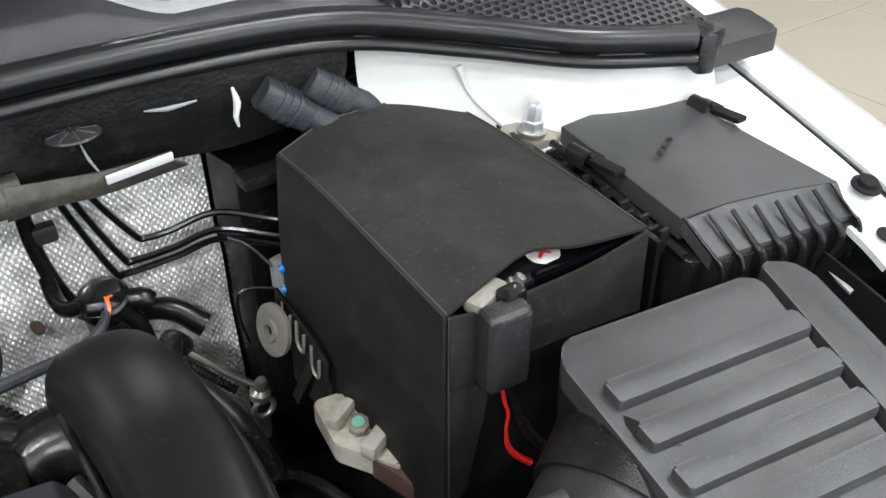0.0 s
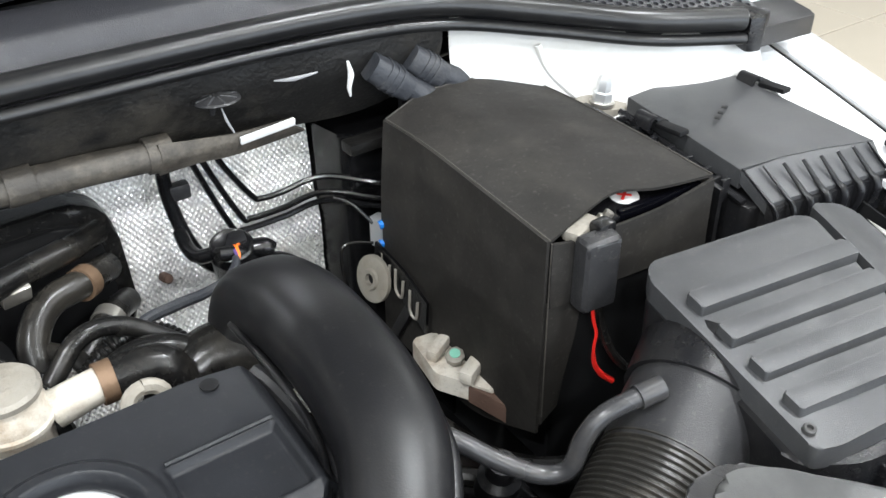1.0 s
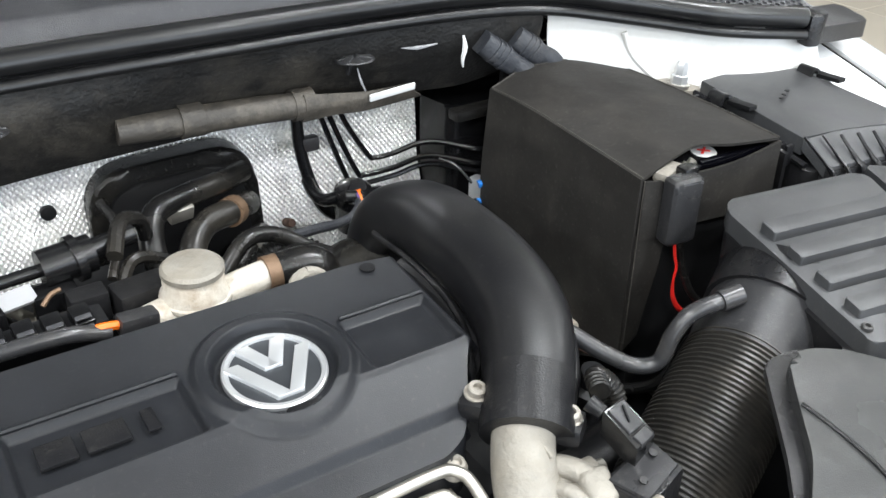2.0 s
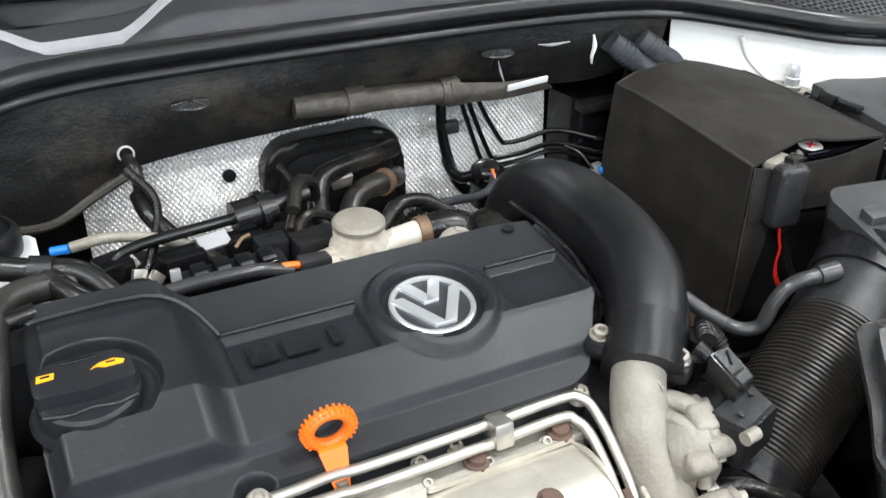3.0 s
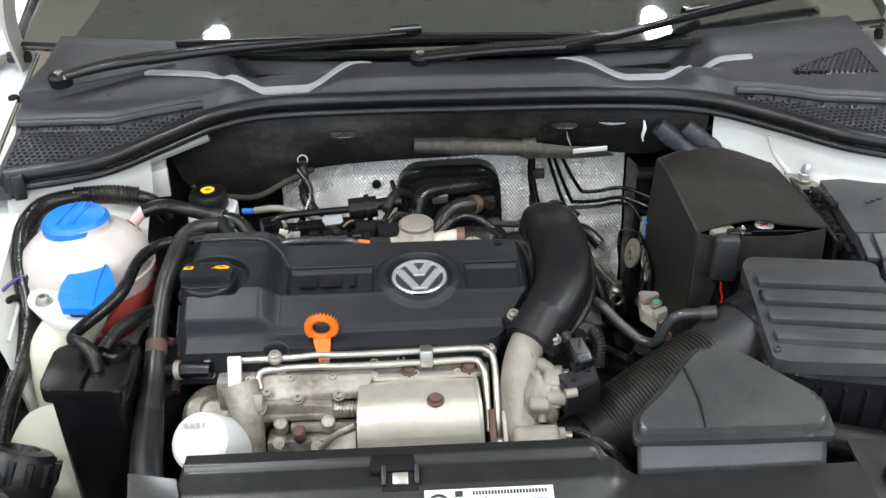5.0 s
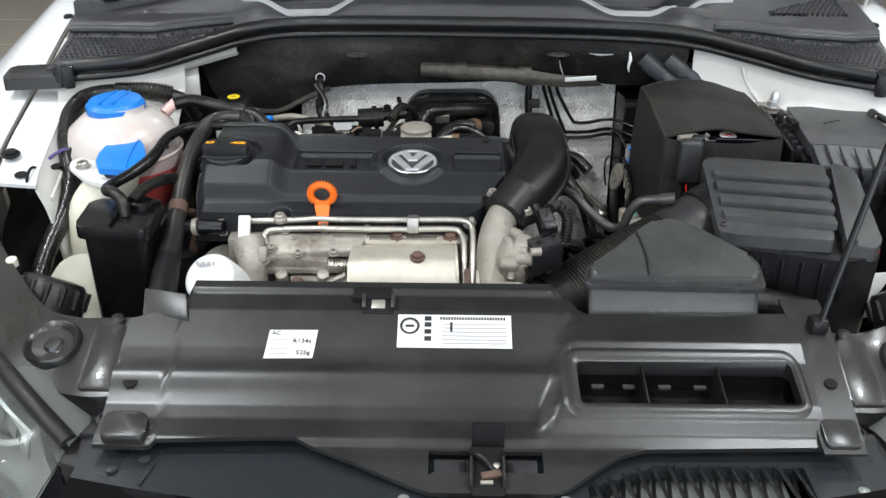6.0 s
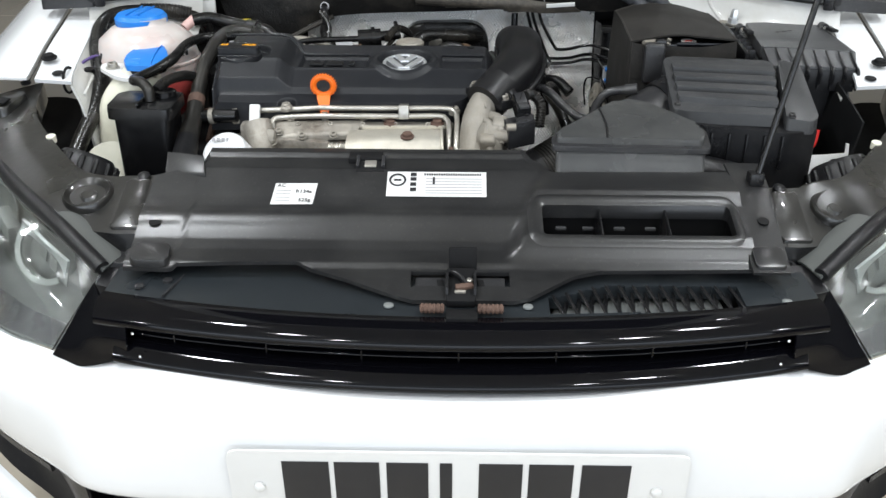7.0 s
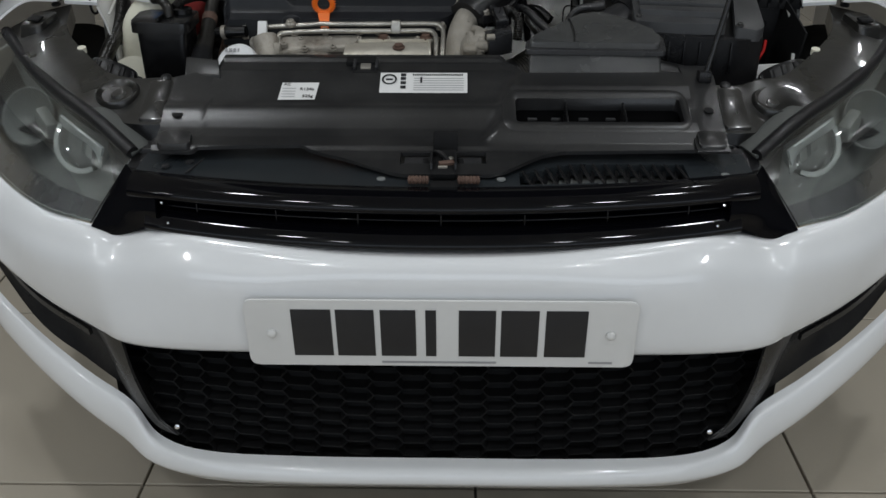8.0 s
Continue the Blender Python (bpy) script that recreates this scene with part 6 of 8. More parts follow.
part("hose", tube([(0.042, 0.99, 0.705), (0.015, 0.955, 0.718), (-0.02, 0.925, 0.705)], 0.012, 14), RUBBER, hoses, smooth=60)
part("clamp", tube([(0.010, 0.974, 0.7505), (0.001, 0.966, 0.7525)], 0.0152, 16, 1), BRASS, hoses, "rusty spring clamp")
part("clamp", tube([(0.018, 0.959, 0.7172), (0.010, 0.950, 0.7165)], 0.0142, 16, 1), STEEL, hoses, "bright hose clamp")
part("thin_hose", tube([(-0.05, 0.94, 0.725), (-0.03, 0.90, 0.735), (-0.025, 0.87, 0.74)], 0.008, 12), RUBBER, hoses)

valve = thing("changeover_valve", "dirty beige round valve body with side ports", "valve", (-0.09, 0.80, 0.72))
part("body", lathe([(0.024, -0.07), (0.0245, -0.026), (0.0275, -0.021), (0.0275, -0.012), (0.0245, -0.008), (0.0240, 0.006), (0.022, 0.009), (0, 0.0095)], (-0.091, 0.802, 0.797), (0, -0.03, 1), 32), BEIGE, valve, smooth=40)
part("band", lathe([(0.0270, -0.003), (0.0285, -0.001), (0.0285, 0.002), (0.0270, 0.004)], (-0.091, 0.802, 0.780), (0, -0.03, 1), 32), BEIGE, valve)
part("top_cap", lathe([(0.0250, -0.002), (0.0250, 0.002), (0.0225, 0.0045), (0.012, 0.006), (0, 0.006)], (-0.091, 0.8015, 0.805), (0, -0.03, 1), 32), CAST, valve, "dull grey cap")
part("port", tube([(-0.115, 0.80, 0.770), (-0.142, 0.793, 0.772)], [0.016, 0.014], 16, 1), BEIGE, valve)
part("port", tube([(-0.065, 0.80, 0.775), (-0.040, 0.797, 0.782), (-0.028, 0.797, 0.783)], [0.014, 0.013, 0.013], 16, 2), BEIGE, valve)
part("port_clamp", tube([(-0.034, 0.797, 0.783), (-0.020, 0.797, 0.783)], 0.0155, 16, 1), BRASS, valve, "rusty clamp")
part("port_hose", tube([(-0.022, 0.797, 0.783), (0.004, 0.795, 0.783), (0.015, 0.79, 0.775), (0.018, 0.785, 0.75)], 0.016, 16, 6), RUBBER, valve)

lifting = thing("lifting_eye", "grey engine lifting eye", "lifting eye", (0.0, 0.76, 0.78))
pts = [(-0.014 + 0.013 * math.sin(a), 0.752 + 0.006 * math.cos(a), 0.790 + 0.009 * math.cos(a)) for a in steps(0, 2 * math.pi, 20)]
part("ring", tube(pts, 0.0055, 8, 1), CAST, lifting)
part("shank", box((-0.014, 0.751, 0.762), (0.02, 0.010, 0.04), 0.003), CAST, lifting)

rail = thing("injector_rail", "black plastic fuel rail and connectors behind the engine cover", "fuel rail", (-0.2, 0.80, 0.70))
part("main_pipe", tube([(-0.325, 0.845, 0.745), (-0.308, 0.858, 0.780), (-0.285, 0.866, 0.793), (-0.21, 0.875, 0.795), (-0.165, 0.878, 0.796)], 0.0055, 12), SATIN, rail)
part("valve_body", tube([(-0.190, 0.876, 0.796), (-0.148, 0.880, 0.798)], [0.016, 0.016], 20, 1), SATIN, rail)
part("valve_body", tube([(-0.165, 0.878, 0.7965), (-0.158, 0.879, 0.7972)], [0.020, 0.020], 20, 1), SATIN, rail)
part("outlet", tube([(-0.150, 0.880, 0.800), (-0.112, 0.885, 0.803)], 0.009, 12, 1), SATIN, rail)
part("cross_pipe", tube([(-0.305, 0.772, 0.784), (-0.270, 0.774, 0.797), (-0.20, 0.775, 0.797), (-0.165, 0.778, 0.786)], 0.0062, 14), PIPEG, rail)
part("connector_body", box((-0.208, 0.820, 0.765), (0.10, 0.026, 0.030), 0.004, (10, 0, 4)), BLACK, rail)
for k in range(4):
    fx, fz = -0.238 + 0.0205 * k, 0.781 + 0.001 * (k % 2)
    part("connector_fin", box((fx, 0.814, fz), (0.015, 0.020, 0.012), 0.002, (22, 0, 6)), SATIN, rail)
    # Two paler bars per fin, put in for the highlights on the connectors.
    for dz in (-0.003, 0.003):
        part("fin_highlight", box((fx, 0.802 + dz, fz + 0.003 + dz), (0.012, 0.004, 0.002), 0.0006, (30, 0, 6)), SCUT, rail)
part("connector_body", box((-0.125, 0.832, 0.772), (0.045, 0.030, 0.030), 0.004, (0, 0, 6)), BLACK, rail)
part("connector_body", box((-0.165, 0.840, 0.775), (0.030, 0.022, 0.026), 0.003), BLACK, rail)
part("connector_body", box((-0.143, 0.781, 0.786), (0.030, 0.016, 0.016), 0.003, (0, 6, 6)), GREY, rail)
part("orange_wire", tube([(-0.160, 0.783, 0.788), (-0.173, 0.781, 0.790), (-0.188, 0.781, 0.787)], 0.002, 6), ORANGE, rail, "bright orange wire")
part("orange_wire", tube([(-0.158, 0.779, 0.790), (-0.172, 0.777, 0.793), (-0.186, 0.778, 0.790)], 0.0035, 6), ORANGE, rail, "bright orange wire")
part("orange_wire", tube([(-0.182, 0.850, 0.790), (-0.190, 0.847, 0.789), (-0.198, 0.842, 0.784)], 0.002, 6), BRASS, rail, "bright orange wire")
part("bracket", box((-0.261, 0.800, 0.790), (0.009, 0.005, 0.020), 0.0012, (-10, 0, 0)), BRUSHED, rail, "pale metal bracket")
part("support_rod", tube([(-0.14, 0.86, 0.78), (-0.12, 0.90, 0.80), (-0.125, 0.93, 0.815)], 0.004, 8), RUBBER, rail)
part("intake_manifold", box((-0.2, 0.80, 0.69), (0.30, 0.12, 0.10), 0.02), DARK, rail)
part("mounting_post", tube([(-0.335, 0.86, 0.70), (-0.335, 0.86, 0.735)], 0.012, 8, 1), STEEL, rail)

# ---- brake lines on the firewall ----
lines = thing("brake_lines", "three black steel brake lines bent along the firewall", "brake lines", (0.2, 1.02, 0.7))
for k, (dx, dz) in enumerate(((0.0, 0.0), (-0.014, -0.018), (-0.024, -0.028))):
    part("line", tube([(0.150 + dx, 1.028, 0.835), (0.158 + dx, 1.022, 0.80), (0.185 + dx, 1.018, 0.752 + dz), (0.195 + dx, 1.016, 0.746 + dz), (0.215, 1.012, 0.748 + dz), (0.255, 1.0, 0.758 + dz), (0.30, 0.965, 0.752 + dz), (0.34, 0.958, 0.745 + dz)], 0.0032, 8, 8), SATIN, lines)
part("heavy_line", tube([(0.105, 1.025, 0.815), (0.105, 1.02, 0.775), (0.112, 1.012, 0.735), (0.125, 1.005, 0.705), (0.148, 1.0, 0.692), (0.19, 0.985, 0.690), (0.215, 0.965, 0.672)], [0.0065, 0.0068, 0.0070, 0.0075, 0.0085, 0.0105, 0.011], 12), SATIN, lines)
part("hooked_loom", tube([(0.118, 0.95, 0.746), (0.139, 0.95, 0.738), (0.154, 0.95, 0.717), (0.161, 0.95, 0.682), (0.168, 0.95, 0.632)], [0.007, 0.008, 0.0085, 0.008, 0.008], 12), SATIN, lines, "glossy hooked loom", 60)
part("clip", box((0.116, 1.02, 0.780), (0.020, 0.012, 0.016), 0.003), GREY, lines)

clutter = thing("rear_engine_loom", "tangle of black hoses, looms and clips behind the engine", "wiring loom", (-0.2, 0.88, 0.7))
part("hose", tube([(-0.262, 0.955, 0.80), (-0.258, 0.93, 0.79), (-0.24, 0.905, 0.77), (-0.225, 0.885, 0.745)], 0.009, 12), RUBBER, clutter, smooth=60)
part("hose", tube([(-0.335, 0.905, 0.785), (-0.30, 0.90, 0.790), (-0.26, 0.895, 0.782), (-0.225, 0.89, 0.765), (-0.20, 0.885, 0.745)], 0.0055, 10), CAST, clutter, "grey plastic pipe", 60)
part("loom", tube([(-0.33, 0.80, 0.74), (-0.31, 0.815, 0.775), (-0.285, 0.80, 0.79), (-0.27, 0.785, 0.765)], 0.006, 10, 8, 0.001, 0.004), RUBBER, clutter)
part("loom", tube([(-0.30, 0.87, 0.72), (-0.27, 0.89, 0.76), (-0.25, 0.93, 0.80), (-0.27, 0.955, 0.83)], 0.005, 8), RUBBER, clutter)
part("loom", tube([(-0.14, 0.85, 0.76), (-0.12, 0.87, 0.785), (-0.09, 0.875, 0.775), (-0.06, 0.86, 0.755)], 0.0055, 8), RUBBER, clutter)
part("loom", tube([(-0.06, 0.83, 0.77), (-0.03, 0.845, 0.79), (0.0, 0.85, 0.785), (0.03, 0.84, 0.765), (0.05, 0.82, 0.75)], 0.0075, 10), RUBBER, clutter, smooth=60)
part("loom", tube([(-0.03, 0.83, 0.755), (0.0, 0.825, 0.772), (0.03, 0.82, 0.768), (0.05, 0.80, 0.755)], 0.012, 12), RUBBER, clutter, smooth=60)
for tx, ty, tz, tr in ((-0.287, 0.84, 0.775, 20), (-0.291, 0.862, 0.783, -30), (-0.275, 0.835, 0.772, 50)):
    part("metal_tab", box((tx, ty, tz), (0.013, 0.006, 0.018), 0.001, (-20, tr, 10)), STEEL, clutter, "bright folded tab")
part("connector", box((-0.245, 0.850, 0.774), (0.04, 0.026, 0.028), 0.004, (0, 0, 8)), SATIN, clutter)
part("connector", box((-0.305, 0.86, 0.765), (0.03, 0.03, 0.05), 0.004, (0, 0, 20)), SATIN, clutter)
part("connector", box((-0.185, 0.862, 0.772), (0.035, 0.024, 0.028), 0.004), SATIN, clutter)
part("foil_scrap", box((-0.214, 0.858, 0.787), (0.030, 0.016, 0.004), 0.001, (30, 0, 12)), INK_GREY, clutter, "grey metallic tag")
part("hook", tube([(-0.135, 0.86, 0.80), (-0.12, 0.89, 0.812), (-0.10, 0.91, 0.80), (-0.095, 0.915, 0.78)], 0.007, 10), RUBBER, clutter)
part("bright_clip", box((-0.05, 0.955, 0.772), (0.024, 0.010, 0.016), 0.002, (20, 0, 10)), STEEL, clutter)
# Two near-black filler masses stand in for the shade behind the engine.
part("shade_filler", box((-0.2, 0.90, 0.69), (0.28, 0.14, 0.10), 0.03), DARK, clutter)
part("shade_filler", box((-0.40, 0.83, 0.70), (0.12, 0.10, 0.12), 0.03), DARK, clutter)
part("mounting_post", tube([(-0.315, 0.93, 0.70), (-0.313, 0.925, 0.745)], 0.012, 8, 1), CAST, clutter)

plug = thing("sensor_plug", "round black sensor plug with orange and violet wires", "sensor", (0.145, 0.93, 0.66))
ox, oy, oz = 0.136, 0.96, 0.744
drum = part("body", lathe([(0.018, -0.05), (0.0205, -0.014), (0.0215, -0.012), (0.0215, -0.009), (0.0205, -0.007), (0.0205, 0), (0.018, 0.002), (0.015, 0.000), (0, 0.000)], (ox, oy, oz), (-0.1, -0.3, 1), 28), SATIN, plug)
part("lid_flap", slab(rounded([(ox - 0.010, oy - 0.006, oz + 0.002), (ox + 0.004, oy + 0.012, oz + 0.007), (ox + 0.016, oy + 0.008, oz + 0.007), (ox + 0.014, oy - 0.004, oz + 0.003)], 0.003), 0.003, 0.001), BLACK, drum)
part("side_snout", tube([(ox + 0.016, oy - 0.004, oz - 0.008), (ox + 0.027, oy - 0.010, oz - 0.008), (ox + 0.034, oy - 0.014, oz - 0.012)], [0.009, 0.010, 0.008], 14), SATIN, drum)
for k, mat in enumerate((VIOLET, VIOLET, ORANGE, ORANGE)):
    part("wire", tube([(ox - 0.009 + 0.005 * k, oy - 0.001 - 0.001 * k, oz + 0.001), (ox - 0.005 + 0.002 * k, oy - 0.010, oz + 0.004), (ox - 0.004 + 0.001 * k, oy - 0.019, oz + 0.001), (ox - 0.006 + 0.0005 * k, oy - 0.024, oz - 0.003)], 0.0011, 6), mat, drum)
part("loom", tube([(ox - 0.005, oy - 0.020, oz - 0.001), (ox - 0.011, oy - 0.030, oz - 0.003), (ox - 0.026, oy - 0.044, oz - 0.003), (ox - 0.052, oy - 0.058, oz + 0.002), (ox - 0.081, oy - 0.073, oz + 0.012), (ox - 0.115, oy - 0.090, oz + 0.020), (ox - 0.140, oy - 0.110, oz + 0.010)], [0.0035, 0.0042, 0.0046, 0.005, 0.005, 0.005], 10), LOOM, plug, "grey taped lead")
part("heavy_lead", tube([(ox - 0.016, oy + 0.004, oz - 0.005), (ox - 0.027, oy + 0.016, oz - 0.011), (ox - 0.030, oy + 0.034, oz - 0.010), (ox - 0.029, oy + 0.052, oz - 0.002)], 0.0070, 12), SATIN, plug)
part("foil_bolt", lathe([(0.0052, -0.010), (0.0052, 0.006), (0.004, 0.008), (0, 0.008)], (0.091, 1.030, 0.685), (0, -1, 0.4), 12), RUST, plug, "rusty bolt end")
part("corrugated_loom", tube([(-0.03, 0.86, 0.74), (0.0, 0.862, 0.762), (0.03, 0.85, 0.762), (0.045, 0.82, 0.75), (0.05, 0.80, 0.73)], 0.0085, 12, 8, 0.0013, 0.004), RUBBER, plug)
part("hose", tube([(0.19, 0.96, 0.665), (0.175, 0.94, 0.69), (0.165, 0.90, 0.69), (0.19, 0.86, 0.66), (0.21, 0.83, 0.60)], 0.010, 12), RUBBER, plug)

strut_rod = thing("selector_cable", "steel selector cable end with bolted bracket", "cable", (0.25, 0.92, 0.56))
part("cable", tube([(0.150, 0.985, 0.695), (0.18, 0.965, 0.668), (0.21, 0.945, 0.640), (0.236, 0.928, 0.617)], 0.0032, 8), STEEL, strut_rod)
part("spring_sleeve", tube([(0.165, 0.970, 0.672), (0.195, 0.952, 0.640), (0.222, 0.935, 0.612)], 0.0036, 8, 8, 0.0012, 0.004), SATIN, strut_rod)
part("end", lathe([(0.009, -0.006), (0.010, 0.004), (0.006, 0.008), (0.006, 0.016), (0.004, 0.020), (0, 0.021)], (0.240, 0.925, 0.606), (0.1, -0.2, 1), 14), STEEL, strut_rod)
part("eye", tube([(0.240 + 0.010 * math.sin(a), 0.920, 0.592 + 0.010 * math.cos(a)) for a in steps(0, 2 * math.pi, 16)], 0.0028, 8, 1), STEEL, strut_rod)
part("disc", lathe([(0.024, -0.002), (0.024, 0.002), (0.021, 0.003), (0.011, 0.003), (0.010, 0.006), (0.006, 0.006), (0.006, 0.0), (0, 0.0)], (0.256, 0.912, 0.683), (-0.93, -0.10, 0.25), 28), CAST, strut_rod, "yellowed round lever disc")
part("disc_hole", lathe([(0.0055, 0), (0, 0.0005)], (0.2545, 0.912, 0.6836), (-0.93, -0.10, 0.25), 14), DARK, strut_rod)
part("lever", box((0.275, 0.90, 0.62), (0.006, 0.012, 0.09), 0.002, (30, 0, 0)), BLACK, strut_rod)

# large connectors on the scuttle edge
for a, b, e in (((0.293, 0.951, 0.880), (0.322, 0.942, 0.857), (0.372, 0.932, 0.812)), ((0.336, 0.952, 0.879), (0.362, 0.944, 0.859), (0.405, 0.938, 0.825))):
    c = thing("bulkhead_connector", "large blue-grey loom connector with taped cable", "connector", (a[0], a[1], a[2] - 0.05), "bulkhead connectors")
    a, b, e = Vector(a), Vector(b), Vector(e)
    d = (b - a).normalized()
    part("body", moulded_pipe([tuple(a - d * 0.006), tuple(a + (b - a) * 0.5), tuple(b)], [0.0145, 0.0155, 0.014], [0.0125, 0.0135, 0.012], 0.55, 20, 3), LOOM, c, smooth=50)
    for u in (0.22, 0.40, 0.58):
        part("moulded_rib", moulded_pipe([tuple(a + (b - a) * u), tuple(a + (b - a) * (u + 0.08))], [0.0162, 0.0162], [0.0142, 0.0142], 0.55, 20, 1), LOOM, c)
    part("cable", tube([tuple(b - d * 0.004), tuple(b + (e - b) * 0.35 + Vector((0, 0, 0.003))), tuple(b + (e - b) * 0.7), tuple(e)], [0.0115, 0.0125, 0.012, 0.011], 14, 6), LOOM, c, "grey taped cable", 60)

clipb = thing("brake_line_block", "grey line block with small blue clips beside the battery", "line block", (0.285, 0.92, 0.68))
part("block", box((0.282, 0.938, 0.715), (0.014, 0.018, 0.034), 0.003, (0, 0, 12)), BRUSHED, clipb)
for bz in (0.728, 0.706):
    part("blue_clip", cyl((0.276, 0.930, bz), (0.286, 0.928, bz + 0.002), 0.0045, 10), BLUE, clipb, "small blue clip")
part("line", tube([(0.272, 0.936, 0.706), (0.255, 0.945, 0.708), (0.243, 0.948, 0.704), (0.240, 0.945, 0.682), (0.243, 0.940, 0.655)], 0.0016, 6, 4), SATIN, clipb)
part("line", tube([(0.275, 0.940, 0.726), (0.262, 0.955, 0.745), (0.25, 0.97, 0.75)], 0.0018, 6, 4), SATIN, clipb)

# hose and stud behind the battery
stud = thing("earth_stud", "bright earth stud with nut on the white tower", "stud", (0.48, 0.85, 0.82))
part("plate", slab(rounded([(0.452, 0.848, 0.830), (0.462, 0.868, 0.836), (0.512, 0.858, 0.834), (0.506, 0.832, 0.826)], 0.008), 0.008, 0.002), CAST, stud, "tarnished earth plate")
part("washer", lathe([(0.0125, 0), (0.0125, 0.003), (0.006, 0.0035)], (0.484, 0.850, 0.830), (0.1, 0, 1), 20), STEEL, stud)
part("nut", lathe([(0.0095, 0), (0.0095, 0.009), (0.007, 0.010), (0.007, 0.020), (0.005, 0.025), (0, 0.026)], (0.484, 0.850, 0.833), (0.1, 0, 1), 6), BRUSHED, stud)
rear_hose = whole("rear_hose", tube([(0.36, 1.0, 0.85), (0.40, 0.992, 0.865), (0.45, 0.985, 0.862), (0.48, 0.965, 0.845)], 0.011, 12), RUBBER, "black rubber hose behind the battery", "hose")


# ---- hoses and looms beside the engine ----
hl = thing("radiator_hose", "dusty grey-brown rubber radiator hose with ribbed sleeve", "hose", (-0.41, 0.55, 0.6))
part("upper_hose", tube([(-0.345, 0.775, 0.825), (-0.382, 0.758, 0.834), (-0.401, 0.735, 0.833), (-0.407, 0.690, 0.826), (-0.413, 0.652, 0.809), (-0.416, 0.617, 0.788), (-0.416, 0.585, 0.768), (-0.414, 0.560, 0.756)], 0.0112, 16), DUSTY, hl, smooth=60)
part("clamp", tube([(-0.4155, 0.582, 0.7665), (-0.4145, 0.566, 0.759)], 0.0132, 18, 1), RUST, hl, "brown rusty clamp band")
part("sleeve", tube([(-0.4145, 0.568, 0.7595), (-0.413, 0.535, 0.742), (-0.412, 0.500, 0.728), (-0.411, 0.470, 0.716)], [0.0128, 0.0135, 0.0160, 0.0160], 18, 6), DUSTY, hl, smooth=60)
part("elbow", tube([(-0.410, 0.490, 0.728), (-0.407, 0.455, 0.715), (-0.403, 0.425, 0.705), (-0.395, 0.40, 0.695), (-0.38, 0.385, 0.68)], [0.0165, 0.018, 0.018, 0.0175, 0.017], 18), BLACK, hl, smooth=60)
part("branch", tube([(-0.402, 0.552, 0.745), (-0.375, 0.548, 0.748), (-0.345, 0.543, 0.750)], [0.010, 0.011, 0.010], 12), SATIN, hl)
for x in (-0.388, -0.352):
    part("branch_clamp", tube([(x, 0.550, 0.747), (x + 0.007, 0.549, 0.748)], 0.0122, 14, 1), ALLOY, hl)

h2 = thing("tank_vent_hose", "black hose from the coolant tank across the engine", "hose", (-0.4, 0.79, 0.8))
part("hose", tube([(-0.468, 0.788, 0.846), (-0.44, 0.80, 0.848), (-0.405, 0.80, 0.84), (-0.365, 0.785, 0.835), (-0.335, 0.775, 0.83), (-0.31, 0.75, 0.805), (-0.30, 0.74, 0.78)], 0.010, 14), RUBBER, h2, smooth=60)
part("joint", tube([(-0.372, 0.787, 0.836), (-0.355, 0.782, 0.834)], 0.0125, 14, 1), BLACK, h2)
part("branch", tube([(-0.363, 0.785, 0.834), (-0.35, 0.755, 0.83), (-0.33, 0.735, 0.82), (-0.30, 0.725, 0.80)], 0.0095, 12), RUBBER, h2, smooth=60)

h3 = thing("canister_hose", "black rubber hose looping onto the canister", "hose", (-0.47, 0.6, 0.78))
part("hose", tube([(-0.375, 0.732, 0.832), (-0.424, 0.718, 0.832), (-0.442, 0.696, 0.832), (-0.450, 0.667, 0.830), (-0.453, 0.636, 0.825), (-0.460, 0.613, 0.818), (-0.477, 0.587, 0.810), (-0.494, 0.558, 0.806), (-0.496, 0.537, 0.806), (-0.479, 0.521, 0.808), (-0.467, 0.512, 0.799), (-0.464, 0.507, 0.782)], [0.0078, 0.0078, 0.0076, 0.0074, 0.0078, 0.0086, 0.0078, 0.0074, 0.0074, 0.0078, 0.0082, 0.0082], 12, 8), RUBBER, h3, smooth=40)
part("short_hose", tube([(-0.462, 0.532, 0.792), (-0.452, 0.56, 0.80), (-0.435, 0.59, 0.80), (-0.425, 0.62, 0.79)], 0.008, 12), RUBBER, h3, smooth=60)

h4 = thing("wing_loom", "black taped wiring loom along the inner wing", "wiring loom", (-0.62, 0.7, 0.6))
part("loom", tube([(-0.455, 0.862, 0.80), (-0.475, 0.845, 0.838), (-0.545, 0.835, 0.851), (-0.600, 0.810, 0.852), (-0.616, 0.768, 0.842), (-0.616, 0.728, 0.818), (-0.605, 0.690, 0.795), (-0.592, 0.655, 0.770), (-0.592, 0.610, 0.738), (-0.602, 0.555, 0.70), (-0.606, 0.50, 0.66)], [0.010, 0.011, 0.012, 0.014, 0.015, 0.014, 0.013, 0.013, 0.013, 0.012], 14, 8), RUBBER, h4, smooth=60)
part("corrugated_end", tube([(-0.485, 0.843, 0.845), (-0.52, 0.838, 0.852), (-0.57, 0.830, 0.854)], 0.012, 12, 10, 0.0012, 0.005), RUBBER, h4, smooth=40)
part("plug", box((-0.583, 0.690, 0.803), (0.034, 0.020, 0.016), 0.003, (0, 6, 12)), BLACK, h4)
part("plug", box((-0.589, 0.703, 0.812), (0.020, 0.014, 0.018), 0.002, (0, 6, 12)), SATIN, h4)
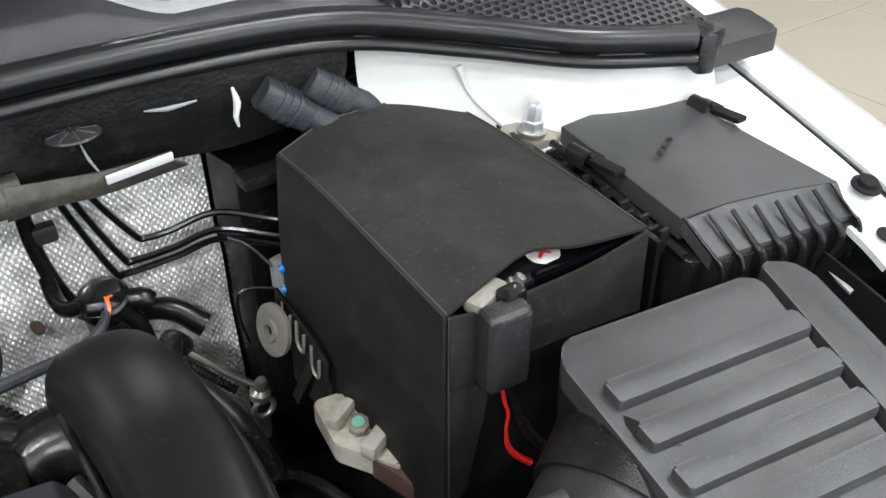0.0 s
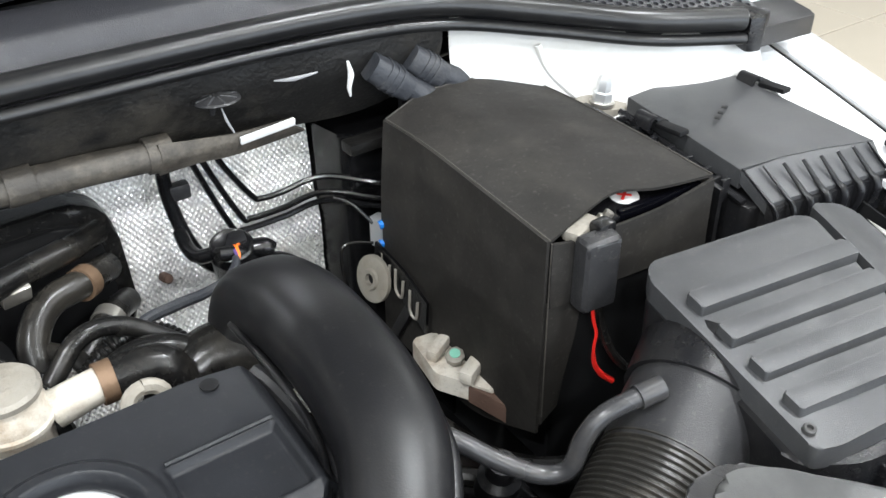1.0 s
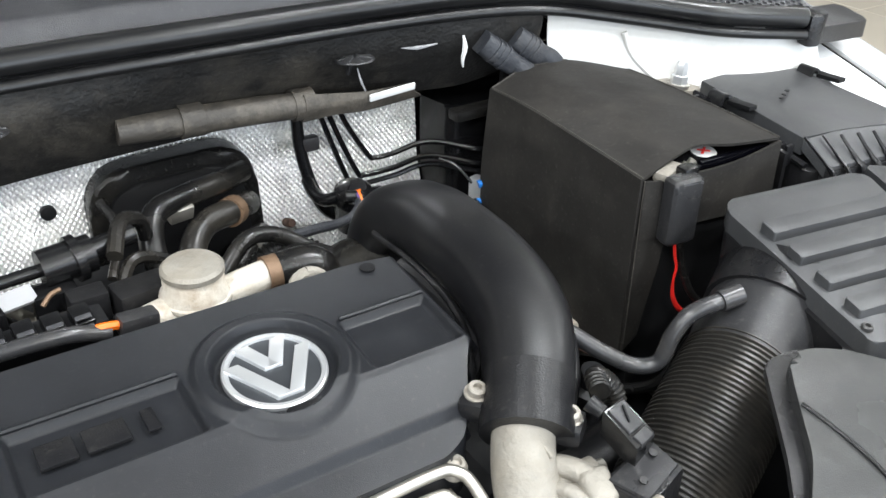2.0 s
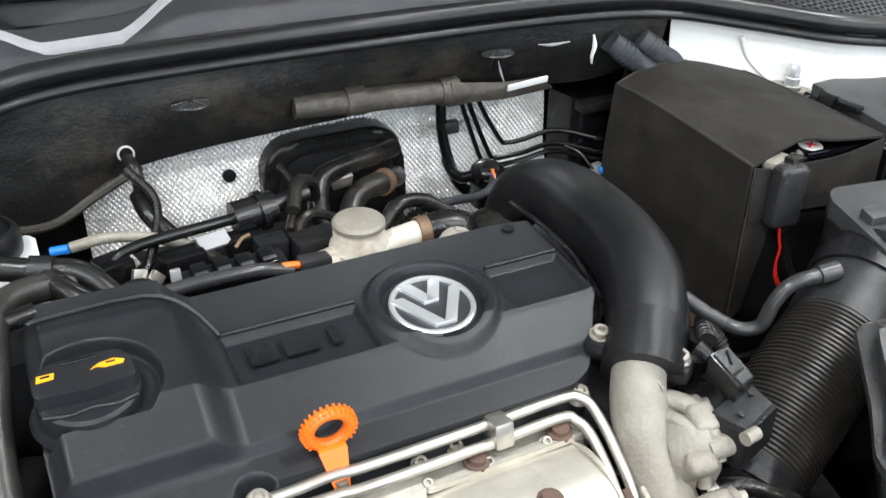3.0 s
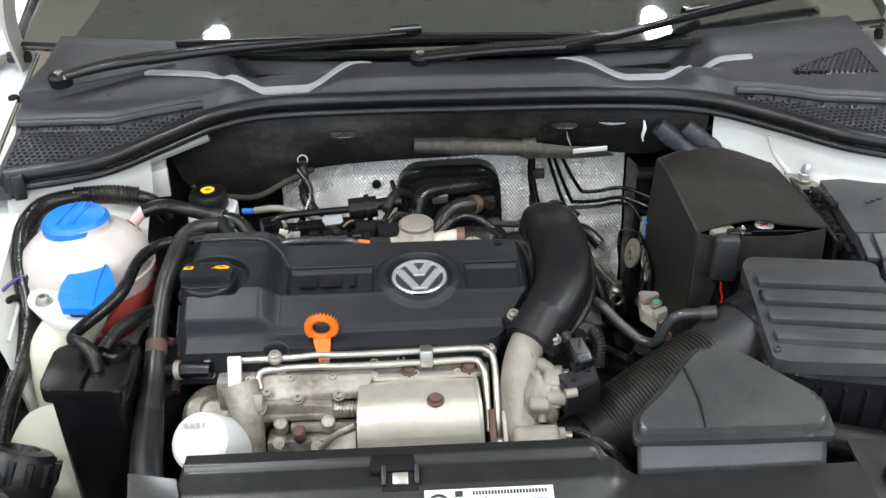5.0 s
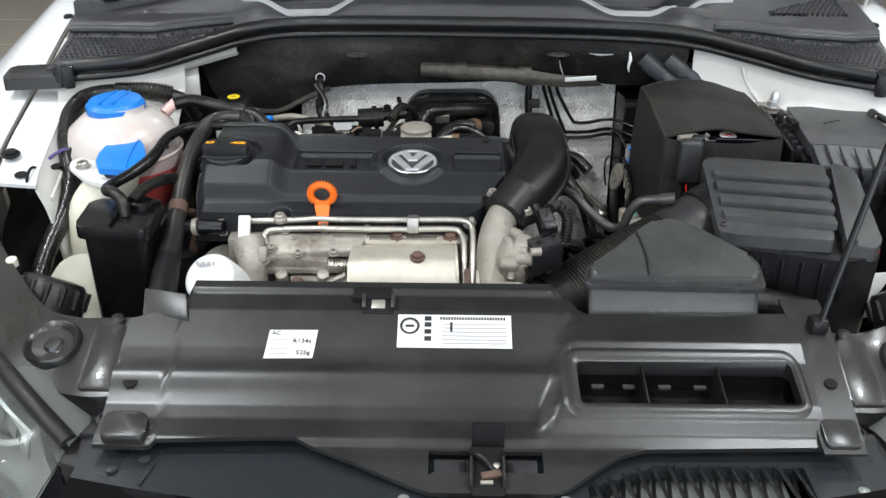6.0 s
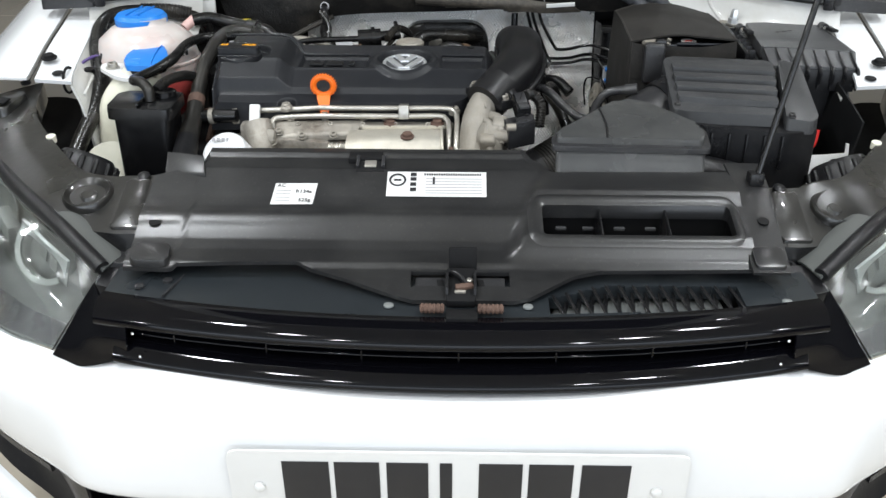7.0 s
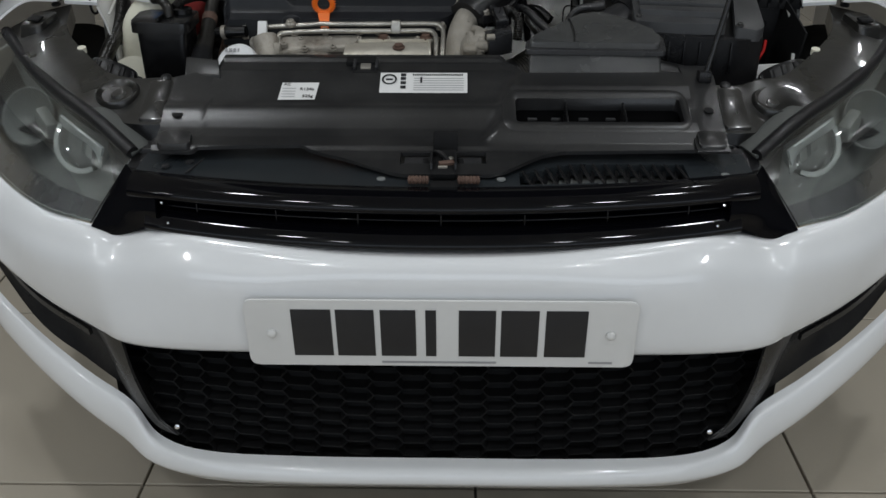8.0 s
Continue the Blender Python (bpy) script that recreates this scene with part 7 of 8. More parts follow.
part("plug_wire", tube([(-0.598, 0.690, 0.806), (-0.612, 0.680, 0.806), (-0.626, 0.655, 0.796), (-0.622, 0.625, 0.776), (-0.604, 0.608, 0.755)], 0.0026, 8), VIOLET, h4)
part("branch", tube([(-0.600, 0.675, 0.785), (-0.615, 0.655, 0.79), (-0.622, 0.63, 0.77), (-0.605, 0.61, 0.745)], 0.005, 8), RUBBER, h4)
ring = [(-0.628 + 0.0, 0.615 + 0.022 * math.sin(a), 0.785 + 0.02 * math.cos(a)) for a in steps(0, 2 * math.pi, 18)]
part("cable_tie", tube(ring, 0.0022, 6, 1), DARK, h4)

relay = thing("wing_brace", "white folded steel brace below the scuttle end", "brace", (-0.55, 0.86, 0.8))
part("top", slab([(-0.646, 0.850, 0.850), (-0.648, 0.885, 0.860), (-0.462, 0.930, 0.868), (-0.455, 0.903, 0.860)], 0.006, 0.002), WHITE_IN, relay)
part("front_fold", slab([(-0.646, 0.848, 0.850), (-0.455, 0.901, 0.860), (-0.455, 0.897, 0.818), (-0.646, 0.846, 0.822)], (0, 0.005, 0), 0.001), WHITE_IN, relay)
part("end_fold", slab([(-0.455, 0.901, 0.860), (-0.462, 0.930, 0.868), (-0.462, 0.925, 0.825), (-0.455, 0.897, 0.818)], (-0.005, 0, 0), 0.001), WHITE_IN, relay)

misc = thing("gearbox_and_lines", "dark oily gearbox housing and lines deep in the bay", "gearbox", (0.2, 0.7, 0.4))
part("housing", box((0.16, 0.72, 0.50), (0.22, 0.26, 0.20), 0.03), SATIN, misc)
part("starter", cyl((0.10, 0.60, 0.60), (0.22, 0.62, 0.60), 0.035, 20), BLACK, misc)
part("bleeder", lathe([(0.018, 0), (0.018, 0.02), (0.012, 0.025), (0.012, 0.04), (0, 0.04)], (0.21, 0.66, 0.64), (0, -0.2, 1), 16), BLACK, misc)
part("line", tube([(0.19, 0.85, 0.58), (0.22, 0.80, 0.62), (0.26, 0.72, 0.60), (0.30, 0.66, 0.62), (0.32, 0.64, 0.68)], 0.006, 10), RUBBER, misc)
part("line", tube([(0.15, 0.80, 0.60), (0.18, 0.72, 0.63), (0.24, 0.67, 0.62)], 0.008, 10), RUBBER, misc)
part("side_pod", box((-0.44, 0.68, 0.60), (0.10, 0.18, 0.16), 0.02), DARK, misc)
part("alternator", cyl((-0.40, 0.60, 0.58), (-0.32, 0.60, 0.58), 0.06, 24), ALLOY, misc, "dull alternator body")
part("rusty_line", tube([(-0.43, 0.66, 0.72), (-0.40, 0.62, 0.73), (-0.40, 0.57, 0.70)], 0.006, 8), RUST, misc)


# ---- radiator cover ----
def rc_front(x):
    return float(np.interp(x, [-0.41, -0.352, -0.345, -0.20, -0.075, -0.055, 0.065, 0.085, 0.14, 0.17, 0.36], [0.17, 0.168, 0.176, 0.180, 0.122, 0.115, 0.115, 0.122, 0.162, 0.172, 0.176]))


def rc_back(x):
    return float(np.interp(x, [-0.41, -0.38, -0.352, -0.345, 0.085, 0.092, 0.125, 0.36], [0.325, 0.335, 0.340, 0.388, 0.388, 0.372, 0.345, 0.350]))


def rc_z(x, y):
    left = float(np.interp(y, [0.11, 0.150, 0.172, 0.178, 0.205, 0.222, 0.245, 0.29, 0.34, 0.368, 0.374, 0.39], [0.661, 0.671, 0.674, 0.679, 0.683, 0.689, 0.702, 0.719, 0.7405, 0.745, 0.751, 0.752]))
    right = float(np.interp(y, [0.11, 0.150, 0.172, 0.186, 0.198, 0.212, 0.268, 0.290, 0.30, 0.35], [0.661, 0.671, 0.674, 0.681, 0.694, 0.702, 0.720, 0.733, 0.734, 0.736]))
    k = ease(0.056 + 0.35 * (y - 0.215), 0.084 + 0.25 * (y - 0.215), x)
    z = left * (1 - k) + right * k
    z += 0.004 * math.exp(-((y - 0.255) / 0.012) ** 2) * (1 - k)
    return z


def rc_hole(x, y):
    latch = -0.058 < x < 0.060 and 0.138 < y < 0.166
    return latch or (0.099 < x < 0.346 and 0.208 < y < 0.272)


rcov = thing("radiator_cover", "black moulded plastic radiator cover with two stickers", "radiator cover", (0, 0.26, 0.64))
xs = sorted(set([round(v, 5) for v in steps(-0.41, 0.36, 154)] + [0.099, 0.346, -0.058, 0.060]))
part("shell", relief(xs, rc_front, rc_back, 90, rc_z, lambda x, y: rc_z(x, y) - 0.005, rc_hole), RADC, rcov, smooth=40)
# raised surround of the air inlet
def inlet_ring():
    """Broad rounded surround of the air inlet."""
    bm = bmesh.new()
    rings = []
    for grow, lift in ((0.0030, -0.020), (0.0, 0.0008), (0.003, 0.0024), (0.010, 0.0028), (0.0145, 0.0018), (0.0170, 0.0003)):
        gy0, gx0 = 0.9 * grow, 1.1 * grow
        loop = rounded([(0.104 - gx0, 0.213 - gy0, 0), (0.104 - gx0, 0.267 + gy0, 0), (0.342 + gx0 * 0.6, 0.267 + gy0, 0), (0.342 + gx0 * 0.6, 0.213 - gy0, 0)], 0.007 + grow, 5)
        rings.append([bm.verts.new((p.x, p.y, rc_z(p.x, p.y) + lift)) for p in loop])
    for a, b in zip(rings, rings[1:]):
        for k in range(len(a)):
            bm.faces.new((a[k], a[(k + 1) % len(a)], b[(k + 1) % len(a)], b[k]))
    return bm


part("inlet_surround", inlet_ring(), RADC, rcov, smooth=50)
# Inlet floor and back are near-black, the shade inside put into their colour.
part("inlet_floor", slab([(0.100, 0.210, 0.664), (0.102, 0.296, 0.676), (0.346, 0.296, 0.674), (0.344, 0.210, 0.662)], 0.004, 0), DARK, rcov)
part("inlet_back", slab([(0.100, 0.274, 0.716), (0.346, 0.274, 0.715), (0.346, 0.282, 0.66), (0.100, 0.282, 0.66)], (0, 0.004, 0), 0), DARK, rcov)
for x in (0.178, 0.262):
    part("inlet_vane", box((x, 0.243, 0.688), (0.002, 0.06, 0.040), 0.0008, (15, 0, 0)), BLACK, rcov)
for x in (0.13, 0.165, 0.205, 0.245):
    part("foam_patch", box((x, 0.262, 0.690), (0.014, 0.006, 0.004), 0.0015), AIRL, rcov)
part("clip_recess", box((-0.129, 0.364, 0.747), (0.046, 0.022, 0.010), 0.002, (8, 0, 0)), DARK, rcov)
part("clip", box((-0.121, 0.347, 0.7425), (0.038, 0.026, 0.003), 0.001, (22, 0, 0)), DARK, rcov)
for x in (-0.138, -0.104):
    part("clip_arm", box((x, 0.350, 0.746), (0.005, 0.022, 0.008), 0.0015, (22, 0, 0)), GREY, rcov)
part("clip_tongue", box((-0.121, 0.346, 0.7450), (0.016, 0.013, 0.003), 0.001, (22, 0, 0)), STEEL, rcov, "worn silver spring tongue")
part("slot", lathe([(0.008, 0), (0.008, 0.001), (0, 0.001)], (-0.388, 0.243, rc_z(-0.388, 0.243)), (0, -0.3, 1), 16), DARK, rcov)
part("corner_tab", slab([(-0.402, 0.170, 0.684), (-0.405, 0.205, 0.692), (-0.358, 0.205, 0.692), (-0.354, 0.170, 0.684)], 0.010, 0.003, 0.010), RADC, rcov)
part("end_wedge", slab([(-0.398, 0.335, 0.734), (-0.400, 0.362, 0.756), (-0.348, 0.352, 0.754), (-0.340, 0.322, 0.738)], 0.02, 0.003), RADC, rcov)


def sticker(name, pts, mat, parent, lift, label=""):
    (xa, ya), (xb, yb), (xc, yc), (xd, yd) = pts
    bm = bmesh.new()
    n, m = 10, 8
    net = [[None] * (m + 1) for _ in range(n + 1)]
    for i in range(n + 1):
        for j in range(m + 1):
            u, v = i / n, j / m
            x = (xa * (1 - u) + xb * u) * (1 - v) + (xd * (1 - u) + xc * u) * v
            y = (ya * (1 - u) + yb * u) * (1 - v) + (yd * (1 - u) + yc * u) * v
            net[i][j] = bm.verts.new((x, y, rc_z(x, y) + lift))
    for i in range(n):
        for j in range(m):
            bm.faces.new((net[i][j], net[i + 1][j], net[i + 1][j + 1], net[i][j + 1]))
    return part(name, bm, mat, parent, label, 60)


def rect(x0, y0, x1, y1):
    return [(x0, y0), (x1, y0), (x1, y1), (x0, y1)]


big = sticker("data_sticker", rect(-0.097, 0.291, 0.0345, 0.3335), PAPER, rcov, 0.0012, "white printed data sticker")
for k in range(24):
    sticker("printed_line", rect(-0.048 + 0.0032 * k, 0.3265, -0.0458 + 0.0032 * k, 0.3305), INK, big, 0.0018)
for y in (0.321, 0.316, 0.311, 0.306, 0.301, 0.2965):
    sticker("printed_line", rect(-0.046, y - 0.0008, 0.029, y + 0.0006), INK_GREY, big, 0.0018)
sticker("printed_line", rect(-0.0365, 0.311, -0.0335, 0.3235), INK, big, 0.0021)
for y in (0.330, 0.322, 0.313, 0.304):
    sticker("printed_symbol", rect(-0.066, y - 0.005, -0.058, y + 0.001), INK, big, 0.0021)
part("printed_ring", lathe([(0.0085, 0), (0.0115, 0.0004)], (-0.083, 0.318, rc_z(-0.083, 0.318) + 0.0022), (0, -0.43, 0.9), 28), INK, big)
part("printed_bar", box((-0.083, 0.318, rc_z(-0.083, 0.318) + 0.0022), (0.010, 0.003, 0.0006), 0, (25, 0, 0)), INK, big)
small = sticker("gas_sticker", [(-0.2465, 0.2745), (-0.1915, 0.2755), (-0.1885, 0.312), (-0.2440, 0.3115)], PAPER, rcov, 0.0012, "small white printed sticker")


def lettering(text, x, y, size, parent):
    cu = bpy.data.curves.new("lettering", "FONT")
    cu.body, cu.size, cu.align_x, cu.extrude = text, size, "LEFT", 0.0002
    tmp = bpy.data.objects.new("tmp", cu)
    scene.collection.objects.link(tmp)
    dg = bpy.context.evaluated_depsgraph_get()
    me = bpy.data.meshes.new_from_object(tmp.evaluated_get(dg))
    bpy.data.objects.remove(tmp)
    bm = bmesh.new()
    bm.from_mesh(me)
    bpy.data.meshes.remove(me)
    ang = math.atan2(rc_z(x, y + 0.01) - rc_z(x, y), 0.01)
    bmesh.ops.transform(bm, matrix=Matrix.Translation((x, y, rc_z(x, y) + 0.0022)) @ Matrix.Rotation(ang, 4, "X"), verts=bm.verts)
    part("lettering", bm, INK, parent)


lettering("AC", -0.241, 0.3045, 0.008, small)
lettering("R134a", -0.216, 0.2945, 0.0085, small)
lettering("525g", -0.211, 0.2795, 0.0085, small)
for y in (0.299, 0.293, 0.287, 0.281):
    sticker("printed_line", rect(-0.242, y - 0.0006, -0.222, y + 0.0006), INK_GREY, small, 0.0018)

# ---- bonnet lock ----
lock = thing("bonnet_lock", "greasy steel bonnet lock in a recess", "bonnet lock", (0, 0.145, 0.62))
part("recess", box((0.001, 0.150, 0.640), (0.130, 0.05, 0.03), 0.002), DARK, lock)
for x, w in ((-0.034, 0.036), (0.038, 0.032)):
    part("striker_plate", box((x, 0.141, 0.6655), (w, 0.032, 0.004), 0.001, (12, 0, 0)), GREY, lock, "worn grey plate")
    part("plate_slot", box((x + (0.012 if x < 0 else -0.012), 0.143, 0.6668), (0.008, 0.020, 0.004), 0.001, (12, 0, 8)), DARK, lock)
part("lock_body", box((0.002, 0.140, 0.6665), (0.034, 0.062, 0.010), 0.002, (12, 0, 0)), DARK, lock)
for sx in (-1, 1):
    part("jaw_cheek", slab([(0.002 + sx * 0.018, 0.158, 0.678), (0.002 + sx * 0.018, 0.118, 0.668), (0.002 + sx * 0.018, 0.120, 0.676), (0.002 + sx * 0.018, 0.146, 0.684)], (-sx * 0.003, 0, 0), 0.0008), BLACK, lock)
part("hook", tube([(-0.012, 0.158, 0.672), (-0.008, 0.152, 0.680), (0.000, 0.146, 0.679), (0.006, 0.140, 0.674), (0.012, 0.136, 0.670)], 0.0032, 8), BLACK, lock)
part("pawl", box((0.006, 0.132, 0.6715), (0.022, 0.008, 0.006), 0.002, (15, 0, 14)), RUST, lock)
part("pawl_pin", lathe([(0.004, 0), (0.004, 0.003), (0.002, 0.004), (0, 0.004)], (0.012, 0.144, 0.672), (0, -0.2, 1), 12), STEEL, lock)
part("catch_bar", box((0.001, 0.123, 0.6695), (0.013, 0.004, 0.003), 0.001, (12, 0, 0)), ALLOY, lock)
part("back_flap", box((0.004, 0.176, 0.686), (0.034, 0.006, 0.030), 0.002, (-10, 0, 0)), DARK, lock)
part("catch_mouth", box((0.003, 0.088, 0.657), (0.036, 0.022, 0.006), 0.001), DARK, lock)
for x0, x1 in ((-0.044, -0.018), (0.022, 0.050)):
    part("spring", tube([(x0, 0.099, 0.6605), (0.5 * (x0 + x1), 0.096, 0.662), (x1, 0.099, 0.6605)], 0.0048, 8, 6, 0.0014, 0.0042), RUST, lock, "rusty coil spring")


# ---- lamp carriers at both sides ----
def lamp_carrier(sx):
    c = thing("lamp_carrier", "black painted steel lamp carrier with pressed round mount", "lamp carrier", (sx * 0.5, 0.32, 0.6), "lamp carriers")
    dz = -0.010 if sx > 0 else 0.0
    a = [(sx * 0.405, 0.233, 0.690 + dz), (sx * 0.442, 0.233, 0.690 + dz), (sx * 0.488, 0.246, 0.692 + dz), (sx * 0.542, 0.274, 0.708), (sx * 0.62, 0.357, 0.722), (sx * 0.705, 0.467, 0.735), (sx * 0.770, 0.580, 0.748)]
    b = [(sx * 0.408, 0.283, 0.712 + dz), (sx * 0.450, 0.283, 0.712 + dz), (sx * 0.482, 0.290, 0.710 + dz), (sx * 0.534, 0.316, 0.722), (sx * 0.60, 0.388, 0.734), (sx * 0.677, 0.490, 0.751), (sx * 0.722, 0.597, 0.770)]
    d = [(sx * 0.404, 0.330, 0.731 + dz), (sx * 0.442, 0.330, 0.730 + dz), (sx * 0.475, 0.334, 0.728), (sx * 0.520, 0.352, 0.730), (sx * 0.578, 0.418, 0.740), (sx * 0.645, 0.512, 0.760), (sx * 0.672, 0.612, 0.781)]
    e = [(x, y + 0.006, z - (0.05 if k < 4 else 0.03)) for k, (x, y, z) in enumerate(d)]
    part("panel", surface([a, b, d], 6, 6, 0.003), CARP, c, smooth=50)
    part("rear_fold", surface([d, e], 6, 2, 0.003), CARP, c, smooth=50)
    part("front_fold", surface([a, [(x, y - 0.004, z - 0.030) for x, y, z in a]], 6, 3, 0.003), SATIN, c, smooth=50)
    part("round_mount", lathe([(0.034, -0.008), (0.033, 0.001), (0.030, 0.0045), (0.027, 0.003), (0.022, -0.003), (0.012, -0.004), (0.009, 0.000), (0, 0.001)], (sx * 0.492, 0.298, 0.7175 + dz), (sx * 0.05, -0.34, 1), 32), CARP, c)
    part("pressed_plate", slab(rounded([(sx * 0.407, 0.238, 0.6965 + dz), (sx * 0.409, 0.318, 0.7315 + dz), (sx * 0.445, 0.318, 0.7315 + dz), (sx * 0.447, 0.238, 0.6965 + dz)], 0.007), 0.006, 0.0028), CARP, c, "shiny pressed plate")
    part("rear_screw", lathe([(0.008, 0), (0.008, 0.003), (0.004, 0.005), (0, 0.005)], (sx * 0.424, 0.326, 0.7315 + dz), (0, -0.4, 1), 14), BLACK, c)
    part("square_mount", slab(rounded([(sx * 0.690, 0.515, 0.768), (sx * 0.675, 0.565, 0.780), (sx * 0.716, 0.572, 0.778), (sx * 0.728, 0.522, 0.766)], 0.008), 0.02, 0.004, shrink=1.15), CARP, c)
    part("mount_pocket", box((sx * 0.702, 0.532, 0.7745), (0.022, 0.018, 0.004), 0.002, (12, 0, sx * 15)), DARK, c)
    part("rim_screw", lathe([(0.008, 0), (0.008, 0.003), (0.004, 0.005), (0, 0.005)], (sx * 0.690, 0.598, 0.7835), (0, -0.2, 1), 14), BLACK, c)
    part("corner_gusset", slab([(sx * 0.395, 0.150, 0.648), (sx * 0.395, 0.215, 0.662), (sx * 0.492, 0.228, 0.664), (sx * 0.452, 0.172, 0.650)], 0.06, 0.003), BLACK, c)
    part("fixing_tab", slab([(sx * 0.398, 0.200, 0.664 + dz), (sx * 0.398, 0.238, 0.666 + dz), (sx * 0.452, 0.238, 0.668 + dz), (sx * 0.444, 0.200, 0.665 + dz)], 0.02, 0.003), BLACK, c)
    part("fixing_screw", lathe([(0.011, 0), (0.011, 0.004), (0.006, 0.006), (0.004, 0.002), (0, 0.002)], (sx * 0.412, 0.221, 0.667 + dz), (0, -0.2, 1), 18), GREY, c)
    return c


lamp_carrier(-1)
lamp_carrier(1)

plate = thing("prop_rod_bracket", "dark steel bracket holding the bonnet prop rod", "bracket", (0.38, 0.28, 0.66))
part("strap", surface([[(0.364, 0.385, 0.737), (0.412, 0.385, 0.736)], [(0.360, 0.32, 0.731), (0.406, 0.318, 0.730)], [(0.354, 0.255, 0.7115), (0.400, 0.255, 0.7115)], [(0.352, 0.19, 0.687), (0.398, 0.19, 0.687)], [(0.352, 0.163, 0.678), (0.396, 0.163, 0.678)]], 3, 5, 0.004), RADC, plate, smooth=50)
part("slot", lathe([(0.007, 0), (0.007, 0.001), (0, 0.001)], (0.382, 0.245, 0.7095), (0, -0.3, 1), 14), DARK, plate)
part("pivot", box((0.390, 0.324, 0.738), (0.020, 0.022, 0.018), 0.005), BLACK, plate)
part("corner_pad", slab(rounded([(0.356, 0.168, 0.6835), (0.356, 0.200, 0.6955), (0.395, 0.200, 0.6955), (0.393, 0.168, 0.6835)], 0.007), 0.006, 0.002, 0), RADC, plate)
rod = thing("prop_rod", "thin black bonnet prop rod standing raised", "prop rod", (0.391, 0.32, 0.735))
b0 = Vector((0.391, 0.320, 0.742))
part("rod", tube([tuple(b0), tuple(b0 + Vector((0.012, 0.011, 0.045))), tuple(b0 + Vector((0.26, 0.24, 1.0)) * 0.5), tuple(b0 + Vector((0.25, 0.30, 1.0)) * 1.14)], 0.0042, 10, 6), SATIN, rod)


# ---- grille ----
def gy(x):
    return 0.27 * x * x


carrier = thing("grille_carrier", "matt dark plastic grille carrier with slatted vent", "grille panel", (0, 0.15, 0.6))


def vent_hole(x, y):
    return 0.105 < x < 0.335 and 0.100 + gy(x) * 0.6 < y < 0.166 - 0.030 * (1 - ease(0.10, 0.19, x))


part("panel", relief(steps(-0.425, 0.425, 170), lambda x: 0.078 + gy(x), lambda x: 0.215, 40, lambda x, y: 0.653 + 0.06 * (y - 0.1), lambda x, y: 0.64, vent_hole), PANEL, carrier, smooth=40)
part("lower_tray", box((0, 0.16, 0.585), (0.84, 0.12, 0.02), 0.002), DARK, carrier)
for k in range(14):
    x = 0.116 + 0.0165 * k
    y0, y1 = 0.098 + gy(x) * 0.6, 0.168 - 0.030 * (1 - ease(0.10, 0.19, x))
    part("slat", tube([(x + 0.006, y0, 0.650), (x - 0.004, y1, 0.655)], 0.0022, 6, 1, flat=1.8), BLACK, carrier)
for k in range(13):
    x = 0.124 + 0.0165 * k
    y0, y1 = 0.100 + gy(x) * 0.6, 0.166 - 0.030 * (1 - ease(0.10, 0.19, x))
    part("slat", tube([(x - 0.004, y0, 0.644), (x + 0.004, y1, 0.646)], 0.0019, 6, 1, flat=1.6), BLACK, carrier)
for x in (-0.385, -0.355):
    part("fixing", lathe([(0.006, 0), (0.006, 0.003), (0, 0.004)], (x * 1.0, 0.150 if x < -0.37 else 0.165, 0.657), (0, 0, 1), 12), GREY, carrier)
for x in (-0.082, 0.080, 0.385):
    part("fixing", lathe([(0.006, 0), (0.006, 0.002), (0.003, 0.003), (0, 0.003)], (x, 0.112 + gy(x) * 0.5, 0.655), (0, 0, 1), 12), DULL, carrier)
part("rib", box((-0.345, 0.155, 0.657), (0.003, 0.055, 0.003), 0.001, (0, 0, -12)), GREY, carrier)
part("condenser", box((0.215, 0.145, 0.628), (0.21, 0.075, 0.010), 0.003), DULL, carrier, "pale condenser end behind the slats")

grille = thing("front_grille", "gloss black front grille with slim slats", "grille", (0, 0.06, 0.57))


def sweep(profile, x0, x1, n=36, thick=0.003, pinch=0.0):
    rows = []
    for dy, z in profile:
        rows.append([(x, dy + gy(x), z + pinch * (abs(x) / 0.43) ** 3) for x in steps(x0, x1, n)])
    return surface(rows, 1, 3, thick, smooth_u=False)


part("upper_bar", sweep([(0.088, 0.655), (0.070, 0.655), (0.054, 0.650), (0.046, 0.641), (0.048, 0.632), (0.062, 0.627)], -0.424, 0.424, pinch=0.004), GLOSS, grille, smooth=60)
part("lower_bar", sweep([(0.075, 0.610), (0.052, 0.609), (0.038, 0.602), (0.032, 0.593), (0.036, 0.586), (0.055, 0.582)], -0.40, 0.40, pinch=0.012), GLOSS, grille, smooth=60)
part("slat", sweep([(0.088, 0.620), (0.064, 0.6205), (0.060, 0.6175), (0.066, 0.615), (0.088, 0.614)], -0.41, 0.41, pinch=0.006), GLOSS, grille, smooth=60)
part("backing", sweep([(0.090, 0.645), (0.094, 0.60), (0.090, 0.575)], -0.42, 0.42), DARK, grille)
for k in range(7):
    x = -0.33 + 0.11 * k
    part("strut", box((x, 0.072 + gy(x), 0.6145), (0.0022, 0.026, 0.034), 0.0008), GLOSS, grille)
